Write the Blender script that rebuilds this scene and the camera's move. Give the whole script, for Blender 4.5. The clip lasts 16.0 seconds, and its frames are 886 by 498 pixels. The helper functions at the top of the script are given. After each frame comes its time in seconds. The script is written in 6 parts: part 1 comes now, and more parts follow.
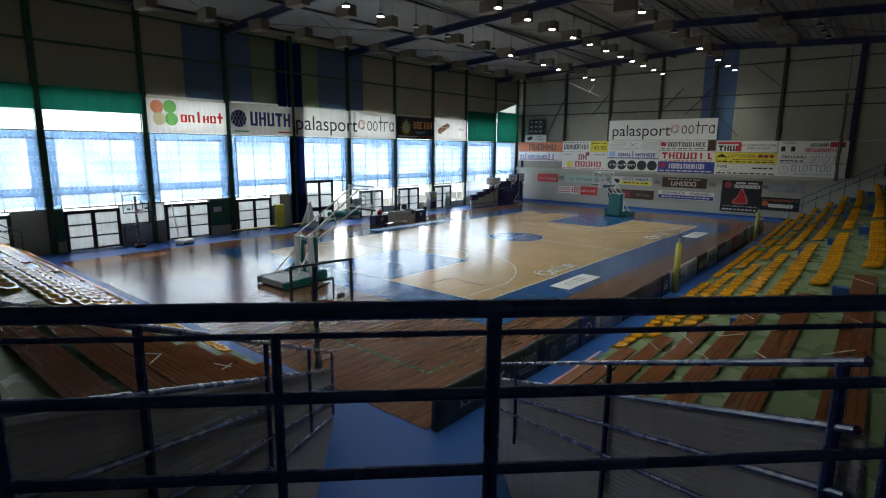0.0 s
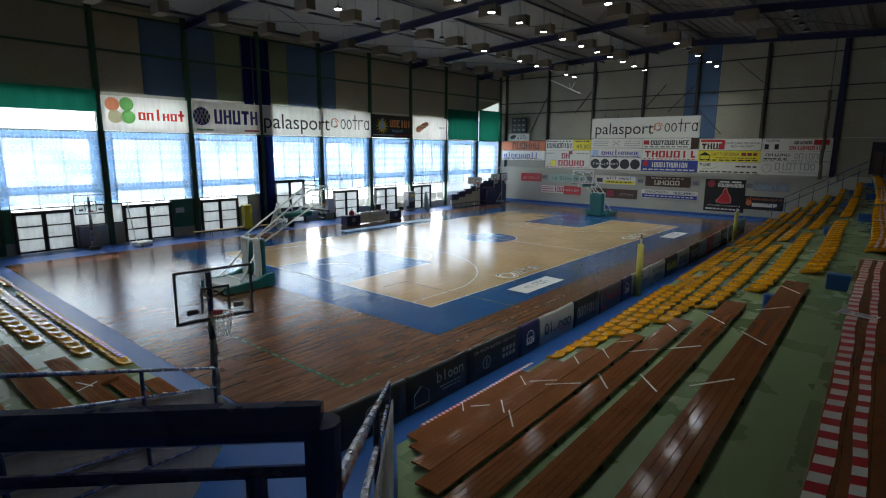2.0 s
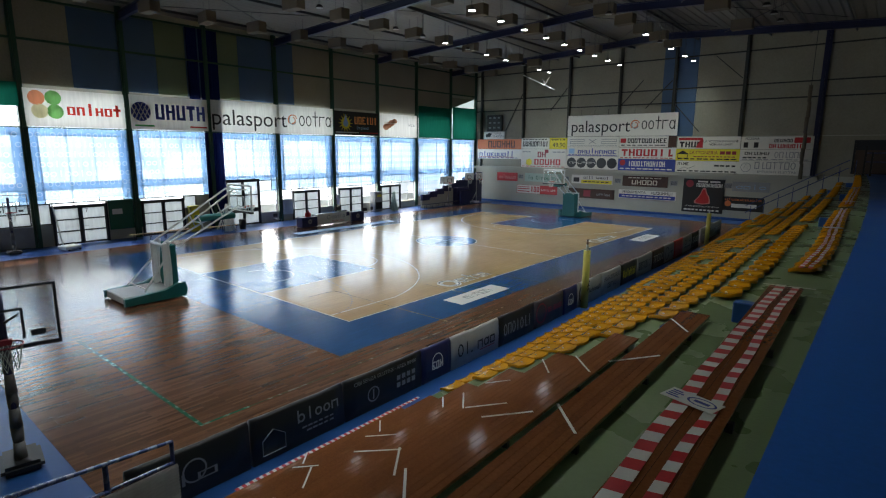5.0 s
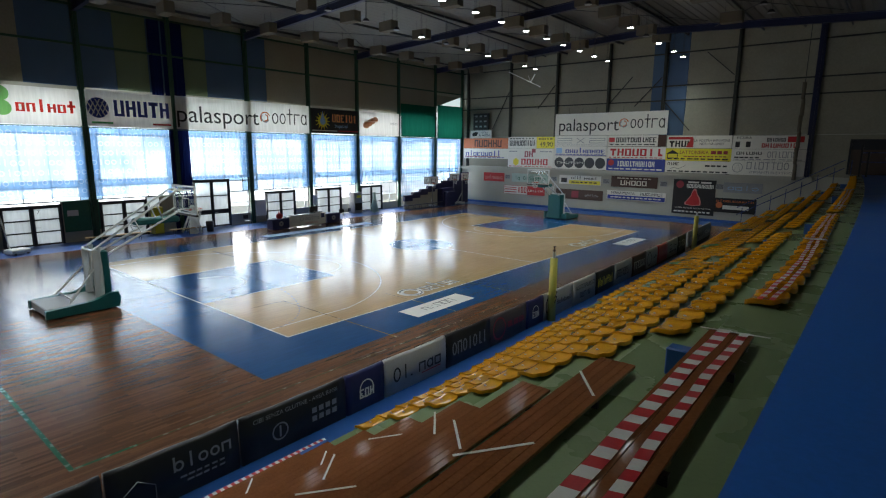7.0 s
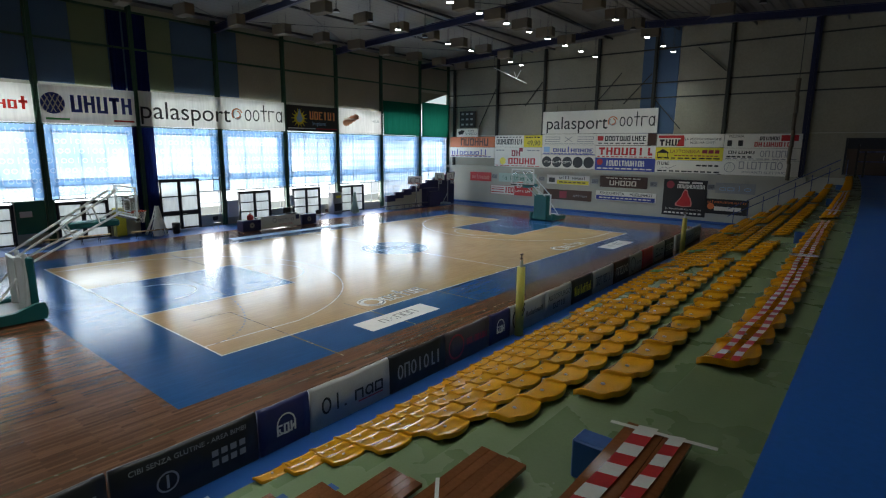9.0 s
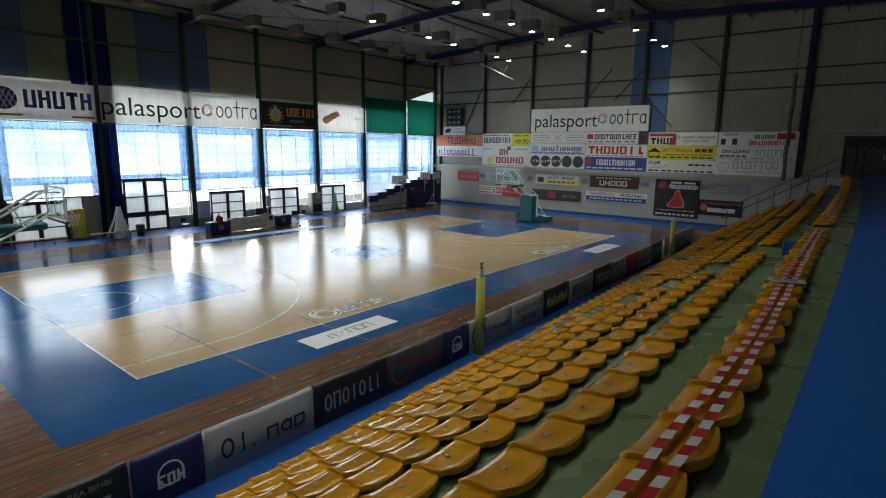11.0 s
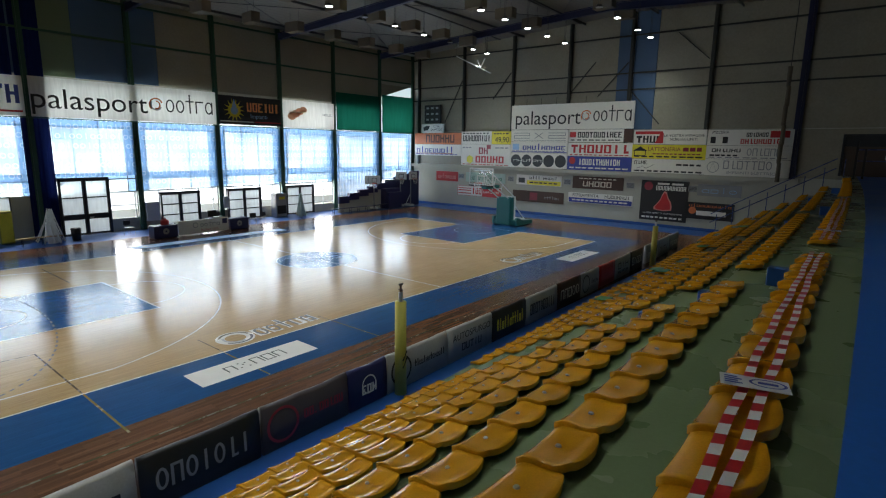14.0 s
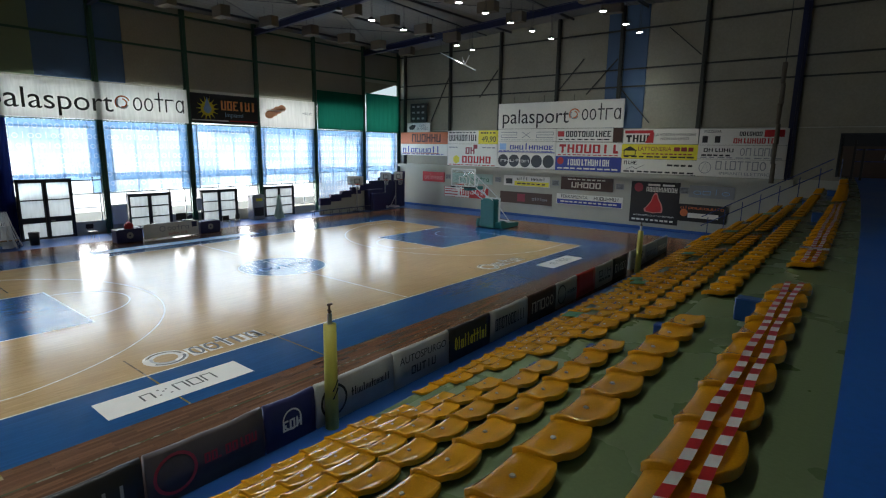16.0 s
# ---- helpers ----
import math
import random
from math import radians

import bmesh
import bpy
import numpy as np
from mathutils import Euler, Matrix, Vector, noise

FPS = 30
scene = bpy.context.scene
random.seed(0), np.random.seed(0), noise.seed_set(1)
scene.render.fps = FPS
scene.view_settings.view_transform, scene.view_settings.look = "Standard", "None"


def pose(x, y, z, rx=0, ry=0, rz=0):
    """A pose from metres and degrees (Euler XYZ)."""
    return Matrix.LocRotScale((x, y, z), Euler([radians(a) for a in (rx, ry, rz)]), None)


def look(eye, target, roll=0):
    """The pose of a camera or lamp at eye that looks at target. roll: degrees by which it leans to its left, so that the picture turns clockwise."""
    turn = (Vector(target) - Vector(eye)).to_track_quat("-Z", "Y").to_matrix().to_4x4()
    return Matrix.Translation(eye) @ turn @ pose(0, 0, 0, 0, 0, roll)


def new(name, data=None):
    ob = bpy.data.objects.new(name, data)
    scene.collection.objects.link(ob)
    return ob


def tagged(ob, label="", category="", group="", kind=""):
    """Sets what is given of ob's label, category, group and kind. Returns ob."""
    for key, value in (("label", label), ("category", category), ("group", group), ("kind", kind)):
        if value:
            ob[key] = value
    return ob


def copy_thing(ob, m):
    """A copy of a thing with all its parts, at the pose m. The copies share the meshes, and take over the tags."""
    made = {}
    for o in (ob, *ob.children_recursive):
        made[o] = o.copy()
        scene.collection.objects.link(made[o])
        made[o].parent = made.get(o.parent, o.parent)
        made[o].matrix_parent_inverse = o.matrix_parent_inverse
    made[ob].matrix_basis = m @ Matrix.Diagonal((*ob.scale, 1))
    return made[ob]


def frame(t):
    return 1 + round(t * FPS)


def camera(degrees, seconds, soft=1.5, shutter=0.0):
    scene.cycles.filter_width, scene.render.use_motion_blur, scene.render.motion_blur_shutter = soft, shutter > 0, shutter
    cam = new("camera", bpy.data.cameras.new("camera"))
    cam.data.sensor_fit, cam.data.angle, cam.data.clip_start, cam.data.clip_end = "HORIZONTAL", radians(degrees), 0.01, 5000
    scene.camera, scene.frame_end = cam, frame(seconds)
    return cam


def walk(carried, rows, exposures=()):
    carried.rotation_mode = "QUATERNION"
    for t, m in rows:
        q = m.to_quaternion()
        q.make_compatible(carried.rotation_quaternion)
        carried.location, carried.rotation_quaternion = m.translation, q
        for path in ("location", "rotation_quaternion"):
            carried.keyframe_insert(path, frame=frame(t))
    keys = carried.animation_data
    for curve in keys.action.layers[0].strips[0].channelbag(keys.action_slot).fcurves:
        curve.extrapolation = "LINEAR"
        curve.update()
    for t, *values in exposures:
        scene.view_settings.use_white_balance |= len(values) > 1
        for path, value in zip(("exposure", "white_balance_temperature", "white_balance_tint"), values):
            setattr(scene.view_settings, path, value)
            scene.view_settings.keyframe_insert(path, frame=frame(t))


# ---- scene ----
cam = camera(79.06, 16.0, soft=1.15)
# seconds, eye in metres, yaw, pitch, roll in degrees
PATH = [
    (0, 11.560, -15.980, 5.699, 40.27, -10.57, 0.54),
    (0.5, 11.731, -15.506, 5.665, 40.26, -10.54, 0.47),
    (1, 11.899, -14.970, 5.615, 40.23, -10.54, 0.44),
    (1.5, 12.108, -14.507, 5.604, 40.20, -10.55, 0.40),
    (2, 12.328, -13.964, 5.597, 40.19, -10.55, 0.39),
    (2.5, 12.554, -13.488, 5.570, 40.12, -10.56, 0.39),
    (3, 12.690, -13.006, 5.561, 40.00, -10.59, 0.39),
    (3.5, 12.797, -12.546, 5.559, 39.92, -10.58, 0.39),
    (4, 12.850, -11.956, 5.541, 39.88, -10.57, 0.40),
    (6.5, 12.981, -9.131, 5.434, 39.79, -10.59, 0.50),
    (7, 12.984, -8.591, 5.432, 39.75, -10.58, 0.53),
    (7.5, 13.012, -8.170, 5.431, 39.67, -10.61, 0.56),
    (8, 12.997, -7.632, 5.437, 39.62, -10.63, 0.59),
    (8.5, 12.963, -7.139, 5.402, 39.56, -10.64, 0.61),
    (9, 12.872, -6.607, 5.396, 39.44, -10.66, 0.62),
    (11.5, 12.771, -4.010, 5.318, 39.35, -10.73, 0.73),
    (12, 12.718, -3.470, 5.300, 39.32, -10.74, 0.78),
    (12.5, 12.617, -2.936, 5.274, 39.25, -10.71, 0.80),
    (13, 12.576, -2.414, 5.262, 39.18, -10.73, 0.86),
    (13.5, 12.561, -1.912, 5.240, 39.10, -10.72, 0.88),
    (14, 12.521, -1.356, 5.231, 39.08, -10.72, 0.87),
    (14.5, 12.551, -0.850, 5.234, 39.10, -10.74, 0.88),
    (15, 12.509, -0.334, 5.237, 39.06, -10.69, 0.87),
    (15.5, 12.484, 0.119, 5.238, 39.05, -10.72, 0.88),
    (16, 12.535, 0.500, 5.265, 39.06, -10.77, 0.85),
]
walk(cam, [(t, pose(x, y, z, 90 + pitch, 0, yaw) @ pose(0, 0, 0, 0, 0, roll)) for t, x, y, z, yaw, pitch, roll in PATH])

# ---- light ----
SUN_ELEV, SUN_AZ = radians(60), radians(-78)
world = bpy.data.worlds.new("sky")
scene.world = world
world.use_nodes = True
wn = world.node_tree
sky = wn.nodes.new("ShaderNodeTexSky")
sky.sky_type, sky.sun_disc = "NISHITA", False
sky.sun_elevation, sky.sun_rotation = SUN_ELEV, SUN_AZ
wn.links.new(sky.outputs[0], wn.nodes["Background"].inputs[0])
wn.nodes["Background"].inputs[1].default_value = 0.12
sun = new("sun", bpy.data.lights.new("sun", "SUN"))
sun.data.energy, sun.data.angle, sun.data.color = 5.0, radians(0.5), (1.0, 0.95, 0.86)
sun.matrix_world = look((-60 * math.cos(SUN_ELEV), 13 * math.cos(SUN_ELEV), 60 * math.sin(SUN_ELEV)), (0, 0, 0))
scene.view_settings.exposure = -0.05
WINDOW_WATTS, LAMP_GLOW, LAMP_WATTS = 660.0, 14.0, 50.0

# ---- materials ----
def nodes_of(name):
    m = bpy.data.materials.new(name)
    m.use_nodes = True
    nt = m.node_tree
    return m, nt, nt.nodes["Principled BSDF"]

def surface(name, col, rough=0.5, metal=0.0, vary=0.12, scale=3.0, bump=0.0, fine=60.0, coat=0.0, spec=0.5, random_each=0.0):
    """Painted or plain surface with variation at two scales."""
    m, nt, b = nodes_of(name)
    N, L = nt.nodes.new, nt.links.new
    tc = N("ShaderNodeTexCoord")
    n1, n2 = N("ShaderNodeTexNoise"), N("ShaderNodeTexNoise")
    n1.inputs["Scale"].default_value, n1.inputs["Detail"].default_value = scale, 4
    n2.inputs["Scale"].default_value, n2.inputs["Detail"].default_value = fine, 3
    L(tc.outputs["Object"], n1.inputs["Vector"]); L(tc.outputs["Object"], n2.inputs["Vector"])
    add = N("ShaderNodeMath"); add.operation = "ADD"
    L(n1.outputs[0], add.inputs[0]); L(n2.outputs[0], add.inputs[1])
    ramp = N("ShaderNodeMapRange")
    ramp.inputs[1].default_value, ramp.inputs[2].default_value = 0.6, 1.4
    ramp.inputs[3].default_value, ramp.inputs[4].default_value = 1 - vary, 1 + vary
    L(add.outputs[0], ramp.inputs[0])
    val = ramp.outputs[0]
    if random_each:
        oi, rr, mu = N("ShaderNodeObjectInfo"), N("ShaderNodeMapRange"), N("ShaderNodeMath")
        rr.inputs[3].default_value, rr.inputs[4].default_value = 1 - random_each, 1 + random_each
        mu.operation = "MULTIPLY"
        L(oi.outputs["Random"], rr.inputs[0]); L(rr.outputs[0], mu.inputs[0]); L(val, mu.inputs[1])
        val = mu.outputs[0]
    mix = N("ShaderNodeVectorMath"); mix.operation = "SCALE"
    mix.inputs[0].default_value = col[:3]
    L(val, mix.inputs["Scale"]); L(mix.outputs[0], b.inputs["Base Color"])
    rg = N("ShaderNodeMapRange")
    rg.inputs[3].default_value, rg.inputs[4].default_value = max(rough - 0.08, 0.02), min(rough + 0.1, 1)
    L(n1.outputs[0], rg.inputs[0]); L(rg.outputs[0], b.inputs["Roughness"])
    b.inputs["Metallic"].default_value = metal
    b.inputs["Coat Weight"].default_value = coat
    b.inputs["Specular IOR Level"].default_value = spec
    if bump:
        bp = N("ShaderNodeBump")
        bp.inputs["Strength"].default_value, bp.inputs["Distance"].default_value = bump, 0.01
        L(n2.outputs[0], bp.inputs["Height"]); L(bp.outputs[0], b.inputs["Normal"])
    return m

def planks(name, dark, light, rough, along_y=True, width=0.07, length=0.9, gap=0.35, wave=0.02):
    """Varnished strip parquet."""
    m, nt, b = nodes_of(name)
    N, L = nt.nodes.new, nt.links.new
    tc, mp, br = N("ShaderNodeTexCoord"), N("ShaderNodeMapping"), N("ShaderNodeTexBrick")
    L(tc.outputs["Object"], mp.inputs[0])
    mp.inputs["Rotation"].default_value = (0, 0, radians(90) if along_y else 0)
    L(mp.outputs[0], br.inputs["Vector"])
    br.inputs["Scale"].default_value = 1.0
    br.inputs["Brick Width"].default_value, br.inputs["Row Height"].default_value = length, width
    br.inputs["Mortar Size"].default_value, br.inputs["Mortar Smooth"].default_value = 0.0015, 0.3
    br.inputs["Color1"].default_value, br.inputs["Color2"].default_value = (*dark, 1), (*light, 1)
    br.inputs["Mortar"].default_value = (*[c * gap for c in dark], 1)
    br.inputs["Bias"].default_value = 0.0
    st = N("ShaderNodeMapping"); st.inputs["Scale"].default_value = (22, 1.2, 1) if along_y else (1.2, 22, 1)
    L(tc.outputs["Object"], st.inputs[0])
    gr = N("ShaderNodeTexNoise"); gr.inputs["Scale"].default_value, gr.inputs["Detail"].default_value = 1.0, 6
    L(st.outputs[0], gr.inputs["Vector"])
    big = N("ShaderNodeTexNoise"); big.inputs["Scale"].default_value = 0.35
    L(tc.outputs["Object"], big.inputs["Vector"])
    ad = N("ShaderNodeMath"); ad.operation = "ADD"
    L(gr.outputs[0], ad.inputs[0]); L(big.outputs[0], ad.inputs[1])
    mr = N("ShaderNodeMapRange")
    mr.inputs[1].default_value, mr.inputs[2].default_value, mr.inputs[3].default_value, mr.inputs[4].default_value = 0.6, 1.4, 0.78, 1.2
    L(ad.outputs[0], mr.inputs[0])
    sc = N("ShaderNodeVectorMath"); sc.operation = "SCALE"
    L(br.outputs["Color"], sc.inputs[0]); L(mr.outputs[0], sc.inputs["Scale"]); L(sc.outputs[0], b.inputs["Base Color"])
    rr = N("ShaderNodeMapRange")
    rr.inputs[3].default_value, rr.inputs[4].default_value = rough - 0.04, rough + 0.07
    L(big.outputs[0], rr.inputs[0]); L(rr.outputs[0], b.inputs["Roughness"])
    bp = N("ShaderNodeBump"); bp.inputs["Strength"].default_value, bp.inputs["Distance"].default_value = wave, 0.02
    L(gr.outputs[0], bp.inputs["Height"]); L(bp.outputs[0], b.inputs["Normal"])
    b.inputs["Specular IOR Level"].default_value = 0.45
    return m

def cloth(name, col, clear, through_light, rings=False):
    """Thin fabric: lets part of the light straight through and scatters part of it."""
    m = bpy.data.materials.new(name); m.use_nodes = True
    nt = m.node_tree; N, L = nt.nodes.new, nt.links.new
    nt.nodes.remove(nt.nodes["Principled BSDF"])
    out = nt.nodes["Material Output"]
    tc, nz = N("ShaderNodeTexCoord"), N("ShaderNodeTexNoise")
    mp = N("ShaderNodeMapping"); mp.inputs["Scale"].default_value = (1, 5, 0.6)
    L(tc.outputs["Object"], mp.inputs[0]); L(mp.outputs[0], nz.inputs["Vector"]); nz.inputs["Scale"].default_value = 1.5
    mr = N("ShaderNodeMapRange"); mr.inputs[3].default_value, mr.inputs[4].default_value = 0.8, 1.15
    L(nz.outputs[0], mr.inputs[0])
    sc = N("ShaderNodeVectorMath"); sc.operation = "SCALE"; sc.inputs[0].default_value = col
    L(mr.outputs[0], sc.inputs["Scale"])
    tone = sc.outputs[0]
    if rings:
        # rows of pale ring and stem shapes printed on the cloth
        def calc(op, a, b=0.0):
            n = N("ShaderNodeMath"); n.operation = op
            for k, v in enumerate((a, b)):
                if isinstance(v, (int, float)): n.inputs[k].default_value = v
                else: L(v, n.inputs[k])
            return n.outputs[0]
        sep = N("ShaderNodeSeparateXYZ"); L(tc.outputs["Object"], sep.inputs[0])
        row = calc("FLOOR", calc("DIVIDE", sep.outputs[2], 0.53))
        cell = calc("ADD", calc("DIVIDE", sep.outputs[1], 0.34), calc("MULTIPLY", row, 0.37))
        u = calc("MULTIPLY", calc("SUBTRACT", calc("FRACT", cell), 0.5), 0.34)
        v = calc("MULTIPLY", calc("SUBTRACT", calc("FRACT", calc("DIVIDE", sep.outputs[2], 0.53)), 0.45), 0.53)
        r = calc("SQRT", calc("ADD", calc("MULTIPLY", u, u), calc("MULTIPLY", v, v)))
        ring = calc("LESS_THAN", calc("ABSOLUTE", calc("SUBTRACT", r, 0.115)), 0.024)
        stem = calc("MULTIPLY", calc("LESS_THAN", calc("ABSOLUTE", u), 0.024), calc("LESS_THAN", calc("ABSOLUTE", calc("SUBTRACT", v, 0.03)), 0.17))
        which = calc("GREATER_THAN", calc("SINE", calc("MULTIPLY", calc("FLOOR", cell), 2.4)), 0.35)
        mask = calc("ADD", calc("MULTIPLY", stem, which), calc("MULTIPLY", ring, calc("SUBTRACT", 1.0, which)))
        mx = N("ShaderNodeMix"); mx.data_type = "RGBA"
        L(calc("MULTIPLY", mask, 0.4), mx.inputs["Factor"]); L(sc.outputs[0], mx.inputs["A"]); mx.inputs["B"].default_value = (0.85, 0.93, 1.0, 1)
        tone = mx.outputs["Result"]
    d, t, x = N("ShaderNodeBsdfDiffuse"), N("ShaderNodeBsdfTranslucent"), N("ShaderNodeBsdfTransparent")
    L(tone, d.inputs[0]); L(tone, t.inputs[0])
    m1, m2 = N("ShaderNodeMixShader"), N("ShaderNodeMixShader")
    m1.inputs[0].default_value, m2.inputs[0].default_value = through_light, clear
    L(d.outputs[0], m1.inputs[1]); L(t.outputs[0], m1.inputs[2])
    L(m1.outputs[0], m2.inputs[1]); L(x.outputs[0], m2.inputs[2]); L(m2.outputs[0], out.inputs[0])
    return m

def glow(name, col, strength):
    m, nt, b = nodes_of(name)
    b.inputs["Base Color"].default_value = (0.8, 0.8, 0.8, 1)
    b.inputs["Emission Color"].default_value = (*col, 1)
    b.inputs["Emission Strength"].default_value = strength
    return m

def noise_glow(name, col, low, high):
    """Emission varied by noise, so a backdrop sheet glows unevenly in place of daylight."""
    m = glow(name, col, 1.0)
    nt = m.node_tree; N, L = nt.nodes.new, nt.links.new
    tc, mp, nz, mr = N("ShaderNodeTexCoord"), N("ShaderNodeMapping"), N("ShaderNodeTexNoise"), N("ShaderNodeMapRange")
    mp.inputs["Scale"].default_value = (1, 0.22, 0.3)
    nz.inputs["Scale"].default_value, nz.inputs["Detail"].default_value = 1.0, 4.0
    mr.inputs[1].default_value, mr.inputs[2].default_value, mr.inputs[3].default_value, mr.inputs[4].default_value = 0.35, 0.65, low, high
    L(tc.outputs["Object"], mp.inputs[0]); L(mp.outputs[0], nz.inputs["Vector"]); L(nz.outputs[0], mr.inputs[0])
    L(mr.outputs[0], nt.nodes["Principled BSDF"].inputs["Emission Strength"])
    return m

def clear(name, rough=0.02, tint=(0.95, 0.98, 0.98)):
    m = bpy.data.materials.new(name); m.use_nodes = True
    nt = m.node_tree; N, L = nt.nodes.new, nt.links.new
    nt.nodes.remove(nt.nodes["Principled BSDF"])
    g, x, mx, fr = N("ShaderNodeBsdfGlossy"), N("ShaderNodeBsdfTransparent"), N("ShaderNodeMixShader"), N("ShaderNodeLayerWeight")
    pw, ad = N("ShaderNodeMath"), N("ShaderNodeMath")
    pw.operation, ad.operation = "POWER", "MULTIPLY_ADD"
    pw.inputs[1].default_value, ad.inputs[1].default_value, ad.inputs[2].default_value = 5.0, 0.96, 0.04
    L(fr.outputs["Facing"], pw.inputs[0]); L(pw.outputs[0], ad.inputs[0])
    g.inputs["Roughness"].default_value = rough
    x.inputs[0].default_value = (*tint, 1)
    L(ad.outputs[0], mx.inputs[0]); L(x.outputs[0], mx.inputs[1]); L(g.outputs[0], mx.inputs[2])
    L(mx.outputs[0], nt.nodes["Material Output"].inputs[0])
    return m

M_PARQUET = planks("brown parquet", (0.085, 0.036, 0.018), (0.175, 0.08, 0.04), 0.2, wave=0.07)
M_COURT = planks("pale parquet", (0.44, 0.295, 0.145), (0.5, 0.345, 0.175), 0.155, gap=0.75)
M_BLUEPAINT = planks("blue court paint", (0.015, 0.075, 0.22), (0.018, 0.085, 0.245), 0.145, gap=0.8, wave=0.06)
M_BLUEFLOOR = surface("blue resin floor", (0.018, 0.085, 0.3), 0.4, vary=0.14, scale=0.8, bump=0.05)
M_WALK = surface("blue rubber walkway", (0.022, 0.14, 0.56), 0.36, vary=0.12, scale=0.7, fine=25, bump=0.04)
M_GREEN = surface("green painted concrete", (0.17, 0.23, 0.115), 0.27, vary=0.07, scale=1.2, fine=40, bump=0.12)
M_LINE = surface("white line paint", (0.72, 0.7, 0.64), 0.25, vary=0.06)
M_LINE_Y = surface("ochre line paint", (0.22, 0.165, 0.045), 0.25, vary=0.1)
M_LINE_G = surface("green line paint", (0.02, 0.11, 0.06), 0.25, vary=0.3, scale=5)
M_LINE_F = surface("faded green line paint", (0.075, 0.075, 0.035), 0.25, vary=0.35, scale=5)
M_LINE_W = surface("worn dark line paint", (0.13, 0.095, 0.06), 0.25, vary=0.35, scale=6)
M_LINE_K = surface("black line paint", (0.02, 0.02, 0.025), 0.3, vary=0.1)
M_WHITE = surface("white painted panel", (0.62, 0.64, 0.64), 0.45, vary=0.06, scale=2)
M_VINYL = surface("white vinyl", (0.76, 0.74, 0.68), 0.4, vary=0.05, scale=1.5, fine=8)
M_PANEL = surface("grey cladding", (0.268, 0.255, 0.2), 0.6, vary=0.14, scale=0.6, fine=9, bump=0.05)
M_PANEL_B = surface("blue cladding", (0.055, 0.11, 0.21), 0.6, vary=0.1, scale=0.6)
M_PANEL_G = surface("moss cladding", (0.14, 0.19, 0.11), 0.6, vary=0.1, scale=0.6)
M_LOWWALL = surface("grey plaster", (0.43, 0.42, 0.35), 0.7, vary=0.1, scale=0.9, bump=0.1)
M_STEELG = surface("dark green steel", (0.018, 0.075, 0.045), 0.45, vary=0.15)
M_STEELN = surface("dark brown steel", (0.03, 0.034, 0.03), 0.45, vary=0.15)
# white vinyl of the barrier boards, their shade put into the base colour
M_PADSHADE = surface("shade-darkened white vinyl pad", (0.4, 0.39, 0.375), 0.42, vary=0.12, scale=3, fine=30)
M_STEELB = surface("blue painted steel", (0.013, 0.019, 0.07), 0.4, vary=0.15)
M_RAIL = surface("navy railing paint", (0.045, 0.07, 0.21), 0.26, vary=0.15, scale=6)
M_GREENPANEL = surface("green door panel", (0.01, 0.12, 0.07), 0.4, vary=0.12)
M_DARK = surface("dark frame", (0.02, 0.024, 0.032), 0.4, vary=0.15)
M_CEIL = surface("roof sheet", (0.17, 0.165, 0.15), 0.65, vary=0.1, scale=0.5, fine=10)
M_BAFFLE = surface("baffle felt", (0.14, 0.12, 0.09), 0.85, vary=0.12)
M_BLACK = surface("black plastic", (0.015, 0.015, 0.017), 0.4, vary=0.15)
M_CHROME = surface("bare steel", (0.55, 0.55, 0.55), 0.3, metal=0.9, vary=0.08)
M_TEAL = surface("teal padding", (0.008, 0.13, 0.13), 0.42, vary=0.12, scale=2)
M_ORANGE = surface("orange rim paint", (0.55, 0.07, 0.03), 0.4)
M_SEAT = surface("yellow seat plastic", (0.56, 0.25, 0.008), 0.12, vary=0.16, scale=5, fine=90, spec=0.4, random_each=0.14)
M_CREAMCAP = surface("dull cap plastic", (0.42, 0.38, 0.28), 0.5)
M_SEATGREEN = surface("green seat cover", (0.03, 0.2, 0.04), 0.4)
M_BENCH = surface("brown lacquered slat", (0.205, 0.073, 0.027), 0.09, vary=0.22, scale=2.5, fine=45, spec=0.5, random_each=0.1)
M_RED = surface("red vinyl", (0.5, 0.02, 0.025), 0.35)
M_TAPEW = surface("white tape", (0.7, 0.69, 0.66), 0.35, vary=0.06)
M_NAVY = surface("navy vinyl", (0.018, 0.02, 0.09), 0.4)
M_YELLOWV = surface("yellow vinyl", (0.78, 0.68, 0.04), 0.4)
M_PADY = surface("yellow post padding", (0.5, 0.45, 0.09), 0.5, vary=0.12)
M_ORANGEV = surface("orange vinyl", (0.62, 0.16, 0.05), 0.4)
M_SKYV = surface("pale blue vinyl", (0.3, 0.5, 0.75), 0.4)
M_BLUEV = surface("blue vinyl", (0.03, 0.05, 0.3), 0.4)
M_MAROON = surface("maroon vinyl", (0.3, 0.03, 0.05), 0.4)
M_GREYV = surface("grey vinyl", (0.3, 0.31, 0.32), 0.45)
M_GREYDARK = surface("faded dark vinyl", (0.075, 0.06, 0.065), 0.45, vary=0.2)
M_GREYWRAP = surface("dull grey wrapping", (0.16, 0.155, 0.16), 0.5, vary=0.25, scale=6)
M_DOORBROWN = surface("brown door leaf", (0.07, 0.05, 0.04), 0.35, vary=0.2, scale=1.5)
M_BROWNV = surface("brown vinyl", (0.06, 0.025, 0.015), 0.45)
M_GREENV = surface("green vinyl", (0.05, 0.4, 0.1), 0.4)
M_CREAM = surface("cream vinyl", (0.7, 0.62, 0.5), 0.4)
M_PINK = surface("pink vinyl", (0.6, 0.22, 0.2), 0.4)
